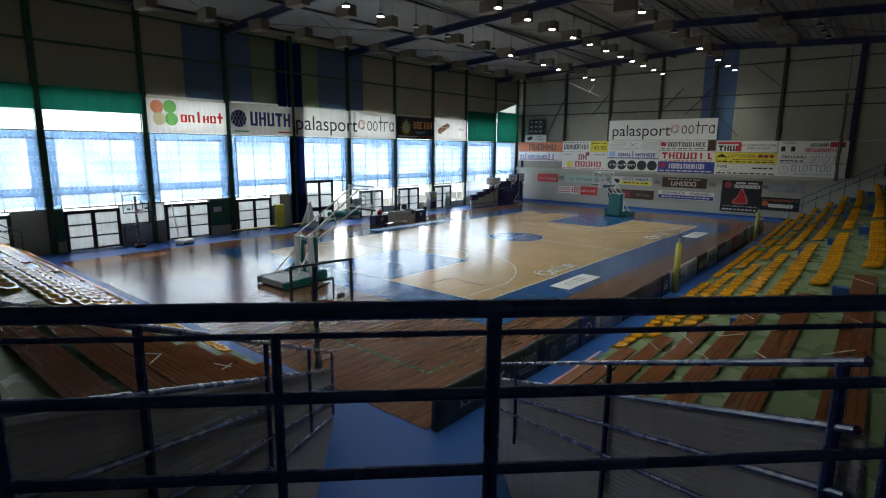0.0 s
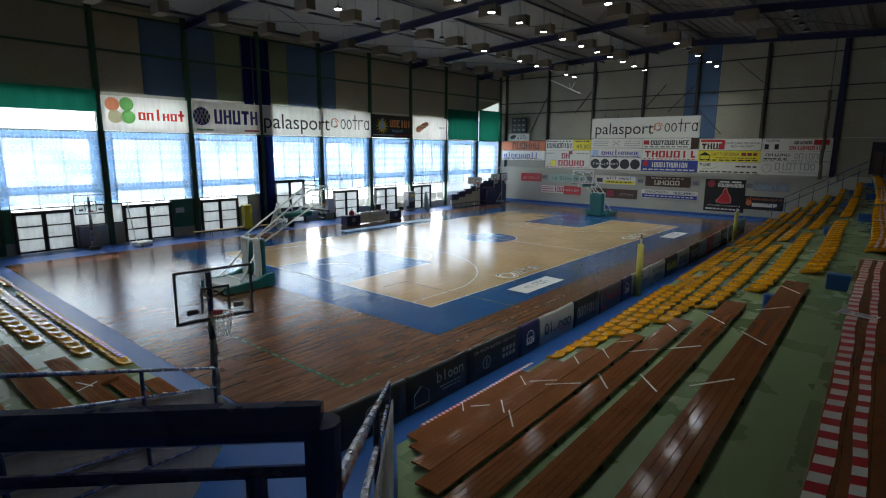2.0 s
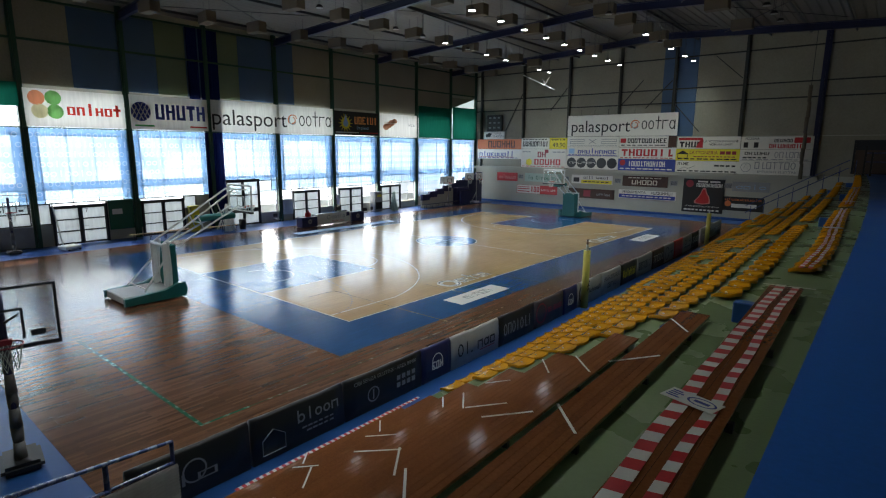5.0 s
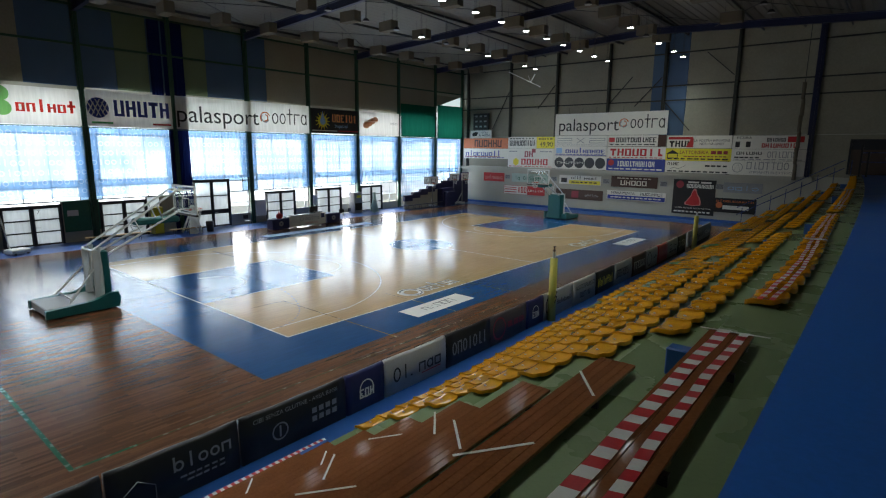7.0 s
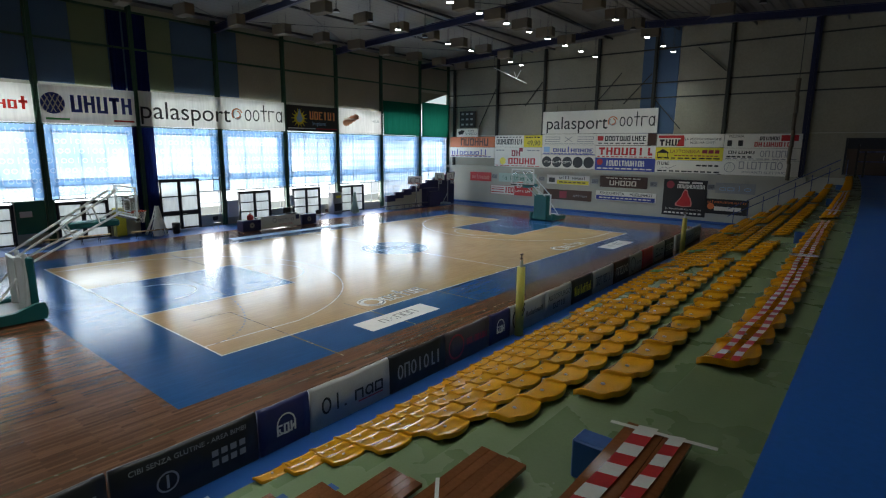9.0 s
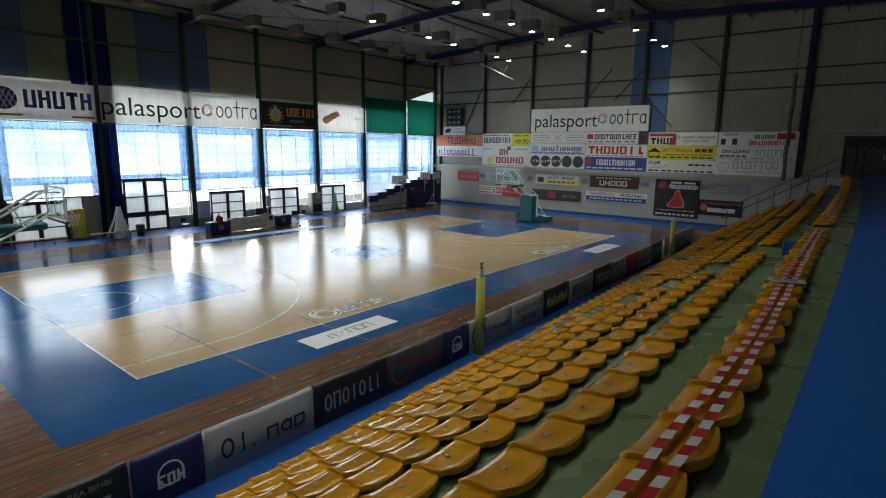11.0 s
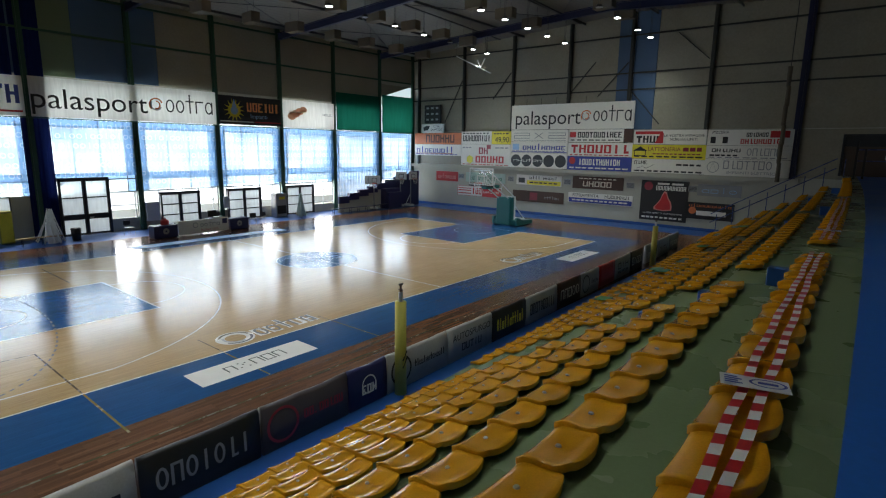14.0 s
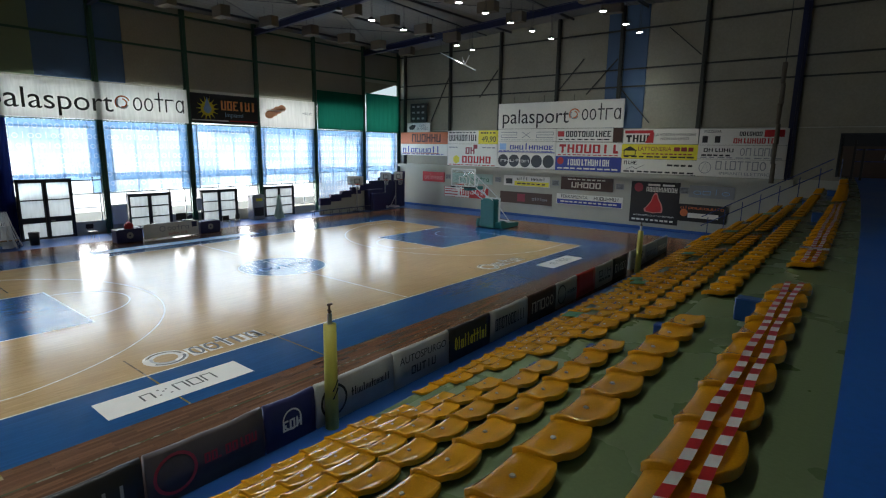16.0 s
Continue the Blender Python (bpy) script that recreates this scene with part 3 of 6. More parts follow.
def drape(name, y0, y1, z0, z1, x, material, amp=0.05, waves=11, label="", ragged=0.0, seed=1):
    """A hanging cloth with vertical folds and a slightly uneven hem."""
    rnd = random.Random(seed)
    bm = bmesh.new()
    n = waves * 6
    cols = []
    ph = rnd.uniform(0, 6)
    for i in range(n + 1):
        u = i / n
        y = y0 + (y1 - y0) * u
        w = math.sin(u * waves * math.tau + ph + 0.9 * math.sin(u * 7 + ph)) * (0.6 + 0.4 * math.sin(u * 5.1 + ph))
        hem = ragged * (0.5 * math.sin(u * 17 + ph) + 0.5 * rnd.uniform(-1, 1))
        cols.append([bm.verts.new((x + amp * w * (0.35 + 0.65 * v), y, z1 + (z0 - z1 + hem) * v)) for v in (0, 0.33, 0.66, 1.0)])
    for p, q in zip(cols, cols[1:]):
        for j in range(3):
            bm.faces.new((p[j], q[j], q[j + 1], p[j + 1]))
    return finish(name, bm, material, None, "", True)

ROUND, TALL, DEEP, STEM = set("aceomnsuvxzwrgqpyCOQGDBRSAEPKNHMUVWXYZ0234568"), set("bdhk"), set("pgqy"), set("lit1jfIJT!7L")
def glyphs(bm, text, u0, width, v0, height, thick, place):
    """Plain ring and bar shapes in the rhythm of a word; place maps (u, v) to the sheet."""
    caps = text.upper() == text
    step = width / max(len(text), 1)
    def quad(a, b, c, d):
        bm.faces.new([bm.verts.new(place(*p)) for p in ((a, c), (b, c), (b, d), (a, d))])
    xh = height if caps else height * 0.68
    bold = thick > 0.145 * height
    for i, c in enumerate(text):
        a, b = u0 + i * step + step * 0.1, u0 + (i + 1) * step - step * 0.06
        if c == " ":
            continue
        if c in ".-,_":
            quad(a, a + thick * 1.3, v0, v0 + thick); continue
        if c in STEM:
            m = (a + b) / 2
            quad(m - thick / 2, m + thick / 2, v0, v0 + (height if c != "r" else xh))
            if c in "tfT7":
                quad(a, b, v0 + xh - thick, v0 + xh) if not caps else quad(a, b, v0 + height - thick, v0 + height)
            if c in "L":
                quad(m, b, v0, v0 + thick)
            continue
        if bold:
            s, f = min(thick, 0.34 * (b - a)), 0.17 * xh
            kind = 0 if c in "OQDCGB0coe" else 1 + ord(c) % 4
            quad(a, a + s, v0, v0 + xh)
            if kind != 4:
                quad(b - s, b, v0, v0 + xh)
            if kind in (0, 1, 4):
                quad(a + s, b - (s if kind != 4 else 0), v0 + xh - f, v0 + xh)
            if kind in (0, 3):
                quad(a + s, b - s, v0, v0 + f)
            if kind in (2, 4):
                quad(a + s, b - s, v0 + xh * 0.45, v0 + xh * 0.45 + f)
            if kind == 4:
                quad(a + s, b, v0, v0 + f)
            continue
        if (not caps and c in "aeosdpqgbc") or c in "OQGCD":
            cu, cv, ru, rv, n = (a + b) / 2, v0 + (height if c in "OQGCD" else xh) / 2, (b - a) / 2, (height if c in "OQGCD" else xh) / 2, 18
            pts = [[bm.verts.new(place(cu + (ru - s) * math.cos(q * math.tau / n), cv + (rv - s) * math.sin(q * math.tau / n))) for s in (0, thick)] for q in range(n)]
            for p, q in zip(pts, pts[1:] + pts[:1]):
                bm.faces.new((p[0], q[0], q[1], p[1]))
            if c in "dpqgba":
                side = b if c in "dqga" else a + thick
                quad(side - thick, side, v0 + (-height * 0.3 if c in "pqg" else 0), v0 + (height if c in "db" else xh))
            continue
        quad(a, a + thick, v0, v0 + xh)
        if c == "r":
            quad(a + thick, b, v0 + xh - thick, v0 + xh); continue
        quad(b - thick, b, v0, v0 + xh)
        quad(a + thick, b - thick, v0 + xh - thick, v0 + xh)
        if c not in "nhmAMNH":
            quad(a + thick, b - thick, v0, v0 + thick)
        if c in TALL and not caps:
            quad(a, a + thick, v0 + xh, v0 + height)
        if c in DEEP and not caps:
            quad(a, a + thick, v0 - height * 0.3, v0)

def swirl(bm, u, v, r, thick, place, a0=0, a1=360, n=22):
    pts = []
    for i in range(n + 1):
        a = radians(a0 + (a1 - a0) * i / n)
        pts.append([bm.verts.new(place(u + (r + s) * math.cos(a), v + (r + s) * math.sin(a))) for s in (0, -thick)])
    for p, q in zip(pts, pts[1:]):
        bm.faces.new((p[0], q[0], q[1], p[1]))

def patch(bm, u0, u1, v0, v1, place):
    bm.faces.new([bm.verts.new(place(*p)) for p in ((u0, v0), (u1, v0), (u1, v1), (u0, v1))])

def on_west(d=0.0):
    return lambda u, v: (XL + 0.26 + d, u, v)
def on_north(d=0.0):
    return lambda u, v: (u, YF - 0.36 - d, v)
def on_low(d=0.0):
    return lambda u, v: (u, YF - 0.06 - d, v)

def words(text, size, m, material, parent, width=None, name="lettering"):
    cu = bpy.data.curves.new(name, "FONT")
    cu.body, cu.size, cu.align_x, cu.align_y = text, size, "CENTER", "CENTER"
    cu.extrude = 0.001
    cu.materials.append(material)
    ob = new(name, cu)
    ob.parent = parent
    ob.matrix_basis = m
    if width:
        ob.scale.x *= width
    return ob
FACE_N = lambda x, z, d=0.0: pose(x, YF - 0.37 - d, z, 90, 0, 0)
FACE_LOW = lambda x, z, d=0.0: pose(x, YF - 0.07 - d, z, 90, 0, 0)
FACE_W = lambda y, z, d=0.0: pose(XL + 0.27 + d, y, z, 90, 0, 90)

def banner(label, u0, u1, v0, v1, material, wall="west"):
    """A flat printed sheet on a wall, with a hem round it."""
    t = thing("sponsor_banner", label, "banner", group="sponsor banners")
    if wall == "west":
        part("sheet", boxes((XL + 0.2, XL + 0.255, u0, u1, v0, v1)), material, t)
    elif wall == "north":
        part("sheet", boxes((u0, u1, YF - 0.355, YF - 0.255, v0, v1)), material, t)
    else:
        part("sheet", boxes((u0, u1, YF - 0.055, YF, v0, v1)), material, t)
    return t

def mark(parent, material, build, label=""):
    bm = bmesh.new(); build(bm)
    return tagged(part("print", bm, material, parent, label), kind="stuff")

# ---- curtains ----
for i, (a, b) in enumerate(bays):
    y0, y1, z0, z1 = a + 0.12, b - 0.1, 2.53, 6.42
    if a == 7.25: y0, z0 = 8.15, 3.3
    if a == 2.3: y1 = 6.85
    if a == 12.4: z0 = 2.42
    if a == 27.5: z0 = 0.95
    if a == 32.6: z0 = 2.3
    c = drape("window_curtain", y0, y1, z0, z1, XL + 0.08, M_CURTAIN, 0.05, 15, ragged=0.05, seed=i)
    tagged(c, "thin pale blue curtain glowing with daylight", "curtain", "window curtains")
for y0, y1, z0, s in ((6.05, 6.75, 8.5, 3), (6.86, 7.12, -0.012, 5), (7.38, 8.1, -0.012, 4)):
    d = drape("blue_drape", y0, y1, z0, 13.0, XL + 0.125, M_DRAPE, 0.06, 4, seed=s)
    tagged(d, "long navy blue drape gathered in folds", "drape", "navy drapes")
for a, b, z0, z1, s in ((27.62, 32.45, 6.5, 9.45, 8), (32.75, 36.8, 6.45, 9.65, 9)):
    d = drape("green_drape", a, b, z0, z1, XL + 0.215, M_GREENDRAPE, 0.02, 7, seed=s)
    tagged(d, "taut green fabric panel over the window", "drape", "green drapes")
for a, b in ((-12.8, -8.0), (-7.8, -2.9)):
    d = drape("green_drape", a, b, 7.5, 8.7, XL + 0.215, M_GREENDRAPE, 0.02, 6, seed=int(a) + 40)
    tagged(d, "narrow green fabric band above the bright window", "drape", "green drapes")
tagged(finish("curtain_rod", tubes([((XL + 0.2, COLS[1], 6.45), (XL + 0.2, YF - 0.3, 6.45), 0.03)]), M_STEELG), "green steel curtain rod along the windows", "rod", "", "structure")

for i, (a, b) in enumerate(bays[1:]):
    bm = bmesh.new()
    n = int((b - a - 0.3) / 0.22)
    for j in range(n):
        y = a + 0.16 + (b - a - 0.3) * j / n
        box(bm, XL + 0.1, XL + 0.2, y, y + 0.05, 6.4, 6.47)
    tagged(finish("curtain_hooks", bm, M_STEELG), "row of small dark curtain hooks on the rod", "hooks", "curtain hooks", "stuff")

# ---- banners on the window wall ----
ON, SW = on_west(), on_west(0.004)
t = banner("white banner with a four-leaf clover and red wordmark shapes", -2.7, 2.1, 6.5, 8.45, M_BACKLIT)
for u, v, m in ((-2.15, 7.98, M_T_ORANGE), (-1.4, 8.02, M_T_GREEN), (-2.05, 7.3, M_T_CREAM), (-1.35, 7.3, M_T_GREEN)):
    mark(t, m, lambda bm: bmesh.ops.create_circle(bm, cap_ends=True, segments=20, radius=0.38, matrix=Matrix.Translation(ON(u, v)) @ pose(0, 0, 0, 0, 90, 0)), "clover leaf")
mark(t, M_T_RED, lambda bm: glyphs(bm, "chimet", -0.85, 2.75, 7.15, 0.66, 0.14, ON))
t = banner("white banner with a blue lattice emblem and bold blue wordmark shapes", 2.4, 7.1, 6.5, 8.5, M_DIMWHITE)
mark(t, M_BLUEV, lambda bm: glyphs(bm, "VERTA", 3.75, 3.2, 7.12, 0.92, 0.22, ON))
mark(t, M_BLUEV, lambda bm: bmesh.ops.create_circle(bm, cap_ends=True, segments=24, radius=0.56, matrix=Matrix.Translation(ON(2.98, 7.55)) @ pose(0, 0, 0, 0, 90, 0)))
def lattice(bm):
    for k in (-2.4, -0.8, 0.8, 2.4):
        for s in (1, -1):
            u, v = 2.98 + k * 0.15, 7.55
            l = 0.55 - abs(k) * 0.1
            bm.faces.new([bm.verts.new(SW(u + s * l * 0.5 * e + f, v + l * e)) for e, f in ((-1, -0.03), (-1, 0.03), (1, 0.03), (1, -0.03))])
mark(t, M_DIMWHITE, lattice)
mark(t, M_GREENV, lambda bm: patch(bm, 2.6, 3.7, 6.68, 6.78, ON)); mark(t, M_RED, lambda bm: patch(bm, 5.9, 7.0, 6.68, 6.78, ON))
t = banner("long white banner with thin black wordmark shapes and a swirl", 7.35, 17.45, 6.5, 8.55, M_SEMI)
words("palasport", 1.5, FACE_W(10.22, 7.42), M_BLACK, t, 1.04)
mark(t, M_BLACK, lambda bm: glyphs(bm, "estra", 14.15, 3.1, 7.1, 1.15, 0.09, ON))
for r, m, a in ((0.42, M_ORANGEV, 20), (0.34, M_GREYV, 140), (0.26, M_ORANGEV, 250)):
    mark(t, m, lambda bm: swirl(bm, 13.65, 7.5, r, 0.08, ON, a, a + 200))
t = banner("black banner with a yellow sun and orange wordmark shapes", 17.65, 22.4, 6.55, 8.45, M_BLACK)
def sunburst(bm):
    for k in range(14):
        a = k * math.tau / 14
        bm.faces.new([bm.verts.new(SW(18.75 + r * math.cos(a + d), 7.5 + r * math.sin(a + d))) for r, d in ((0.38, -0.16), (0.78, 0), (0.38, 0.16))])
    bmesh.ops.create_circle(bm, cap_ends=True, segments=24, radius=0.46, matrix=Matrix.Translation(SW(18.75, 7.5)) @ pose(0, 0, 0, 0, 90, 0))
mark(t, M_YELLOWV, sunburst)
mark(t, M_SKYV, lambda bm: (bmesh.ops.create_circle(bm, cap_ends=True, segments=20, radius=0.27, matrix=Matrix.Translation(on_west(0.008)(18.75, 7.48)) @ pose(0, 0, 0, 0, 90, 0)), bm.faces.new([bm.verts.new(on_west(0.009)(*p)) for p in ((18.55, 7.62), (18.95, 7.62), (18.75, 8.25))])))
mark(t, M_ORANGEL, lambda bm: glyphs(bm, "ROSINI", 19.65, 2.6, 7.45, 0.62, 0.17, ON))
words("Impianti", 0.42, FACE_W(20.6, 7.15), M_SKYV, t)
mark(t, M_WHITE, lambda bm: patch(bm, 17.7, 20.2, 6.72, 6.8, ON)); mark(t, M_RED, lambda bm: patch(bm, 20.3, 22.35, 6.72, 6.8, ON))
t = banner("backlit white banner with a brown sandwich picture", 22.6, 27.35, 6.5, 8.5, M_BACKLIT)
def loaf(bm):
    for du, dv, r in ((0, 0, 0.34), (0.35, 0.18, 0.34), (0.7, 0.36, 0.33), (1.05, 0.5, 0.3)):
        bmesh.ops.create_circle(bm, cap_ends=True, segments=14, radius=r, matrix=Matrix.Translation(on_west(0.002 + du * 0.004)(23.35 + du, 7.35 + dv)) @ pose(0, 0, 0, 0, 90, 0) @ Matrix.Diagonal((0.8, 1.1, 1, 1)))
mark(t, M_T_BROWN, loaf, "brown sandwich shape"); mark(t, M_CREAM, lambda bm: patch(bm, 23.1, 24.6, 7.62, 7.72, on_west(0.012)))
mark(t, M_GREYV, lambda bm: glyphs(bm, "mens", 26.2, 0.9, 7.5, 0.25, 0.04, ON))

# ---- doors and low wall under the windows ----
def double_door(y0, y1, h, rows, number=""):
    i = len([o for o in bpy.data.objects if o.name.startswith("door_")]) + 1
    d = structure("door_%d" % i, boxes((XL - 0.1, XL + 0.12, y0, y0 + 0.1, 0, h), (XL - 0.1, XL + 0.12, y1 - 0.1, y1, 0, h), (XL - 0.1, XL + 0.12, y0, y1, h - 0.1, h), (XL - 0.05, XL + 0.1, (y0 + y1) / 2 - 0.06, (y0 + y1) / 2 + 0.06, 0, h)), M_DARK, "closed double door with white panels in a dark steel frame", "door")
    m = (y0 + y1) / 2
    for a, b in ((y0 + 0.1, m - 0.06), (m + 0.06, y1 - 0.1)):
        bars = [(XL - 0.03, XL + 0.03, a, a + 0.05, 0, h - 0.1), (XL - 0.03, XL + 0.03, b - 0.05, b, 0, h - 0.1), (XL - 0.028, XL + 0.028, a + 0.05, b - 0.05, 0, rows[0][0])]
        for q, (z0, z1) in enumerate(rows):
            bars.append((XL - 0.028, XL + 0.028, a + 0.05, b - 0.05, z1, rows[q + 1][0] if q + 1 < len(rows) else h - 0.1))
        leaf = part("leaf", boxes(*bars), M_DARK, d)
        for z0, z1 in rows:
            part("door_panel", boxes((XL - 0.008, XL + 0.008, a + 0.05, b - 0.05, z0, z1)), M_DOORPANEL, leaf)
    part("handle", tubes([((XL + 0.13, m + 0.12, 1.0), (XL + 0.13, m + 0.32, 1.0), 0.018)]), M_CHROME, d)
    if number:
        words(number, 0.32, pose(XL + 0.06, m + 0.3, h - 0.35, 90, 0, 90), M_BLACK, d)
R3 = ((0.1, 0.72), (0.78, 1.38), (1.44, 2.02))
for y0, y1, n in ((-12.3, -9.6, ""), (-7.3, -4.6, ""), (-2.05, 0.7, "7"), (2.6, 5.2, ""), (13.5, 16.05, ""), (18.0, 20.6, ""), (22.75, 25.3, "")):
    double_door(y0, y1, 2.2, R3, n)
double_door(8.15, 10.7, 3.25, ((0.12, 0.9), (1.2, 2.1), (2.16, 3.05)))
bm = bmesh.new()
for y0, y1, z1 in ((-22.0, -12.3, 2.36), (-9.6, -7.3, 2.36), (-4.6, -2.05, 1.2), (0.7, 2.6, 2.36), (5.2, 6.05, 1.5), (6.05, 8.15, 2.36), (10.7, 13.5, 0.75), (16.05, 18.0, 0.75), (20.6, 22.75, 0.75), (25.3, 27.4, 0.6), (27.4, YF, 0.95)):
    box(bm, XL - 0.2, XL - 0.02, y0, y1, 0, z1)
structure("wall_base", bm, M_LOWWALL, "low grey wall between the doors", "wall")
bm = bmesh.new()
for y0, y1 in ((10.7, 13.5), (16.05, 18.0), (20.6, 22.75), (25.3, 27.4)):
    for k in range(3):
        y = y0 + (y1 - y0) * k / 2
        box(bm, XL - 0.1, XL - 0.05, y - 0.03, y + 0.03, 0.6, 2.4)
    for z in (0.75, 1.55, 2.33):
        box(bm, XL - 0.1, XL - 0.05, y0, y1, z - 0.025, z + 0.025)
structure("window_mullion", bm, M_WHITE, "white frames of the side lights beside the doors", "window")
for y0, y1 in ((10.7, 13.5), (16.05, 18.0), (20.6, 22.75), (25.3, 27.4)):
    la = bpy.data.lights.new("window_light", "AREA")
    la.shape, la.size, la.size_y, la.energy = "RECTANGLE", y1 - y0, 1.55, WINDOW_WATTS * 0.13
    lo = new("window_light", la)
    lo.matrix_world = look((XL - 0.4, (y0 + y1) / 2, 1.5), (0, (y0 + y1) / 2, 1.5))
for y0, y1, z0 in ((-4.6, -2.98, 1.2), (-2.64, -2.05, 1.2), (5.2, 6.05, 1.5)):
    w = structure("side_window", boxes((XL - 0.12, XL - 0.04, y0, y0 + 0.05, z0, 2.36), (XL - 0.12, XL - 0.04, y1 - 0.05, y1, z0, 2.36), (XL - 0.12, XL - 0.04, y0 + 0.05, y1 - 0.05, 2.3, 2.36), (XL - 0.12, XL - 0.04, y0 + 0.05, y1 - 0.05, z0, z0 + 0.05)), M_DARK, "frosted side light beside the door", "window")
    part("translucent_pane", boxes((XL - 0.085, XL - 0.075, y0 + 0.05, y1 - 0.05, z0 + 0.05, 2.3)), M_DOORPANEL, w)
for y0, y1 in ((-7.72, -7.36), (0.78, 2.12), (2.42, 2.58)):
    tagged(finish("green_panel", soft_box(XL - 0.02, XL + 0.05, y0, y1, 0.6, 2.34, 0.01), M_GREENPANEL), "dark green sheet panel beside the door", "panel", "", "structure")
tagged(finish("wall_notice", soft_box(XL + 0.05, XL + 0.06, 0.95, 1.5, 1.5, 1.82, 0.004), M_TAPEW), "small white notice on the green panel", "notice")
tagged(finish("wall_cabinet", soft_box(XL - 0.02, XL + 0.25, -4.45, -3.0, 0.1, 1.18, 0.02), M_GREYV), "grey metal cabinet against the wall", "cabinet")
for y0, y1, z0, z1 in ((12.55, 13.35, 0.5, 1.65), (17.6, 17.95, 0.9, 1.7)):
    tagged(finish("wall_cabinet", soft_box(XL + 0.02, XL + 0.3, y0, y1, z0, z1, 0.02), M_WHITE), "white electric cabinet on the wall", "cabinet")

# ---- stands ----
def cut_e(x):
    return -1.8 - x          # y of the slanting end of the side stand
def cut_s(y):
    return -6.4 - y          # x of the slanting end of the end stand
stand = tagged(new("grandstand"), "green painted concrete stand along the court", "stand", "", "structure")
Y1 = 33.0
YB = ( -3.0, -1.5, 0.0, 1.0, 2.0, 3.5, 5.0, 7.0, 12.0, 17.5, 22.5, 28.0, 33.0)
for k in range(1, ROWS_N):
    xf, xb, z = FRONT0 - PITCH * k, FRONT0 - PITCH * (k - 1), WALK_Z - RISE * k
    bm = bmesh.new()
    prism(bm, [(xf + bend(cut_e(xf)), cut_e(xf)), (xb + bend(cut_e(xb)), cut_e(xb))] + [(xb + bend(y), y) for y in YB] + [(xf + bend(y), y) for y in YB[::-1]], 0, z)
    part("step", bm, M_GREEN, stand)
stand2 = tagged(new("grandstand"), "green painted concrete stand behind the baseline", "stand", "", "structure")
for j in range(ROWS_N - 1):
    yf, yb, z = -9.55 - PITCH * j, -9.55 - PITCH * (j + 1), WALK_Z - RISE * (ROWS_N - 1 - j)
    bm = bmesh.new()
    prism(bm, [(XL + 0.01, yb), (cut_s(yb), yb), (cut_s(yf), yf), (XL + 0.01, yf)], 0, z)
    part("step", bm, M_GREEN, stand2)
yt = -9.55 - PITCH * (ROWS_N - 1)
bm = bmesh.new()
prism(bm, [(FRONT0 + lean(YF), YF)] + [(FRONT0 + bend(y), y) for y in YB[::-1]] + [(FRONT0 + 0.05, -4.5), (FRONT0 + 0.14, cut_e(FRONT0) + 1.0), (FRONT0 - 0.1, -13.2), (cut_s(yt), yt), (XL, yt), (XL, YN), (XR, YN), (XR, YF)], WALK_Z - 0.3, WALK_Z)
structure("gallery_floor", bm, M_GREEN, "green painted concrete gallery behind the seats", "floor")
bm = bmesh.new()
prism(bm, [(12.56 + lean(YF), YF)] + [(12.56 + lean(y), y) for y in YB[::-1]] + [(12.6, -12), (12.2, -13.6), (9.6, -15.9), (XL, -16.4), (XL, YN), (XR, YN), (XR, YF)], WALK_Z, WALK_Z + 0.004)
structure("walkway", bm, M_WALK, "smooth blue walkway along the top of the stand", "floor")
door = structure("gallery_doorway", boxes((10.45, 10.57, YF - 0.14, YF, WALK_Z, 6.3), (12.6, 12.72, YF - 0.14, YF, WALK_Z, 6.3), (15.0, 15.12, YF - 0.14, YF, WALK_Z, 6.3), (10.57, XR, YF - 0.12, YF, 6.22, 6.3), (10.57, XR, YF - 0.12, YF, 5.62, 5.68)), M_DARK, "dark framed glazed doorway at the end of the walkway", "door")
for x0, x1 in ((10.57, 12.6), (12.72, 15.0), (15.12, XR)):
    for z0, z1 in ((WALK_Z, 5.62), (5.68, 6.22)):
        part("door_panel", boxes((x0, x1, YF - 0.08, YF - 0.04, z0, z1)), M_DOORBROWN if z0 < 5 else M_DARK, door)
part("handle", tubes([((12.45, YF - 0.2, WALK_Z + 0.95), (12.45, YF - 0.2, WALK_Z + 1.25), 0.02)], 8), M_CHROME, door)

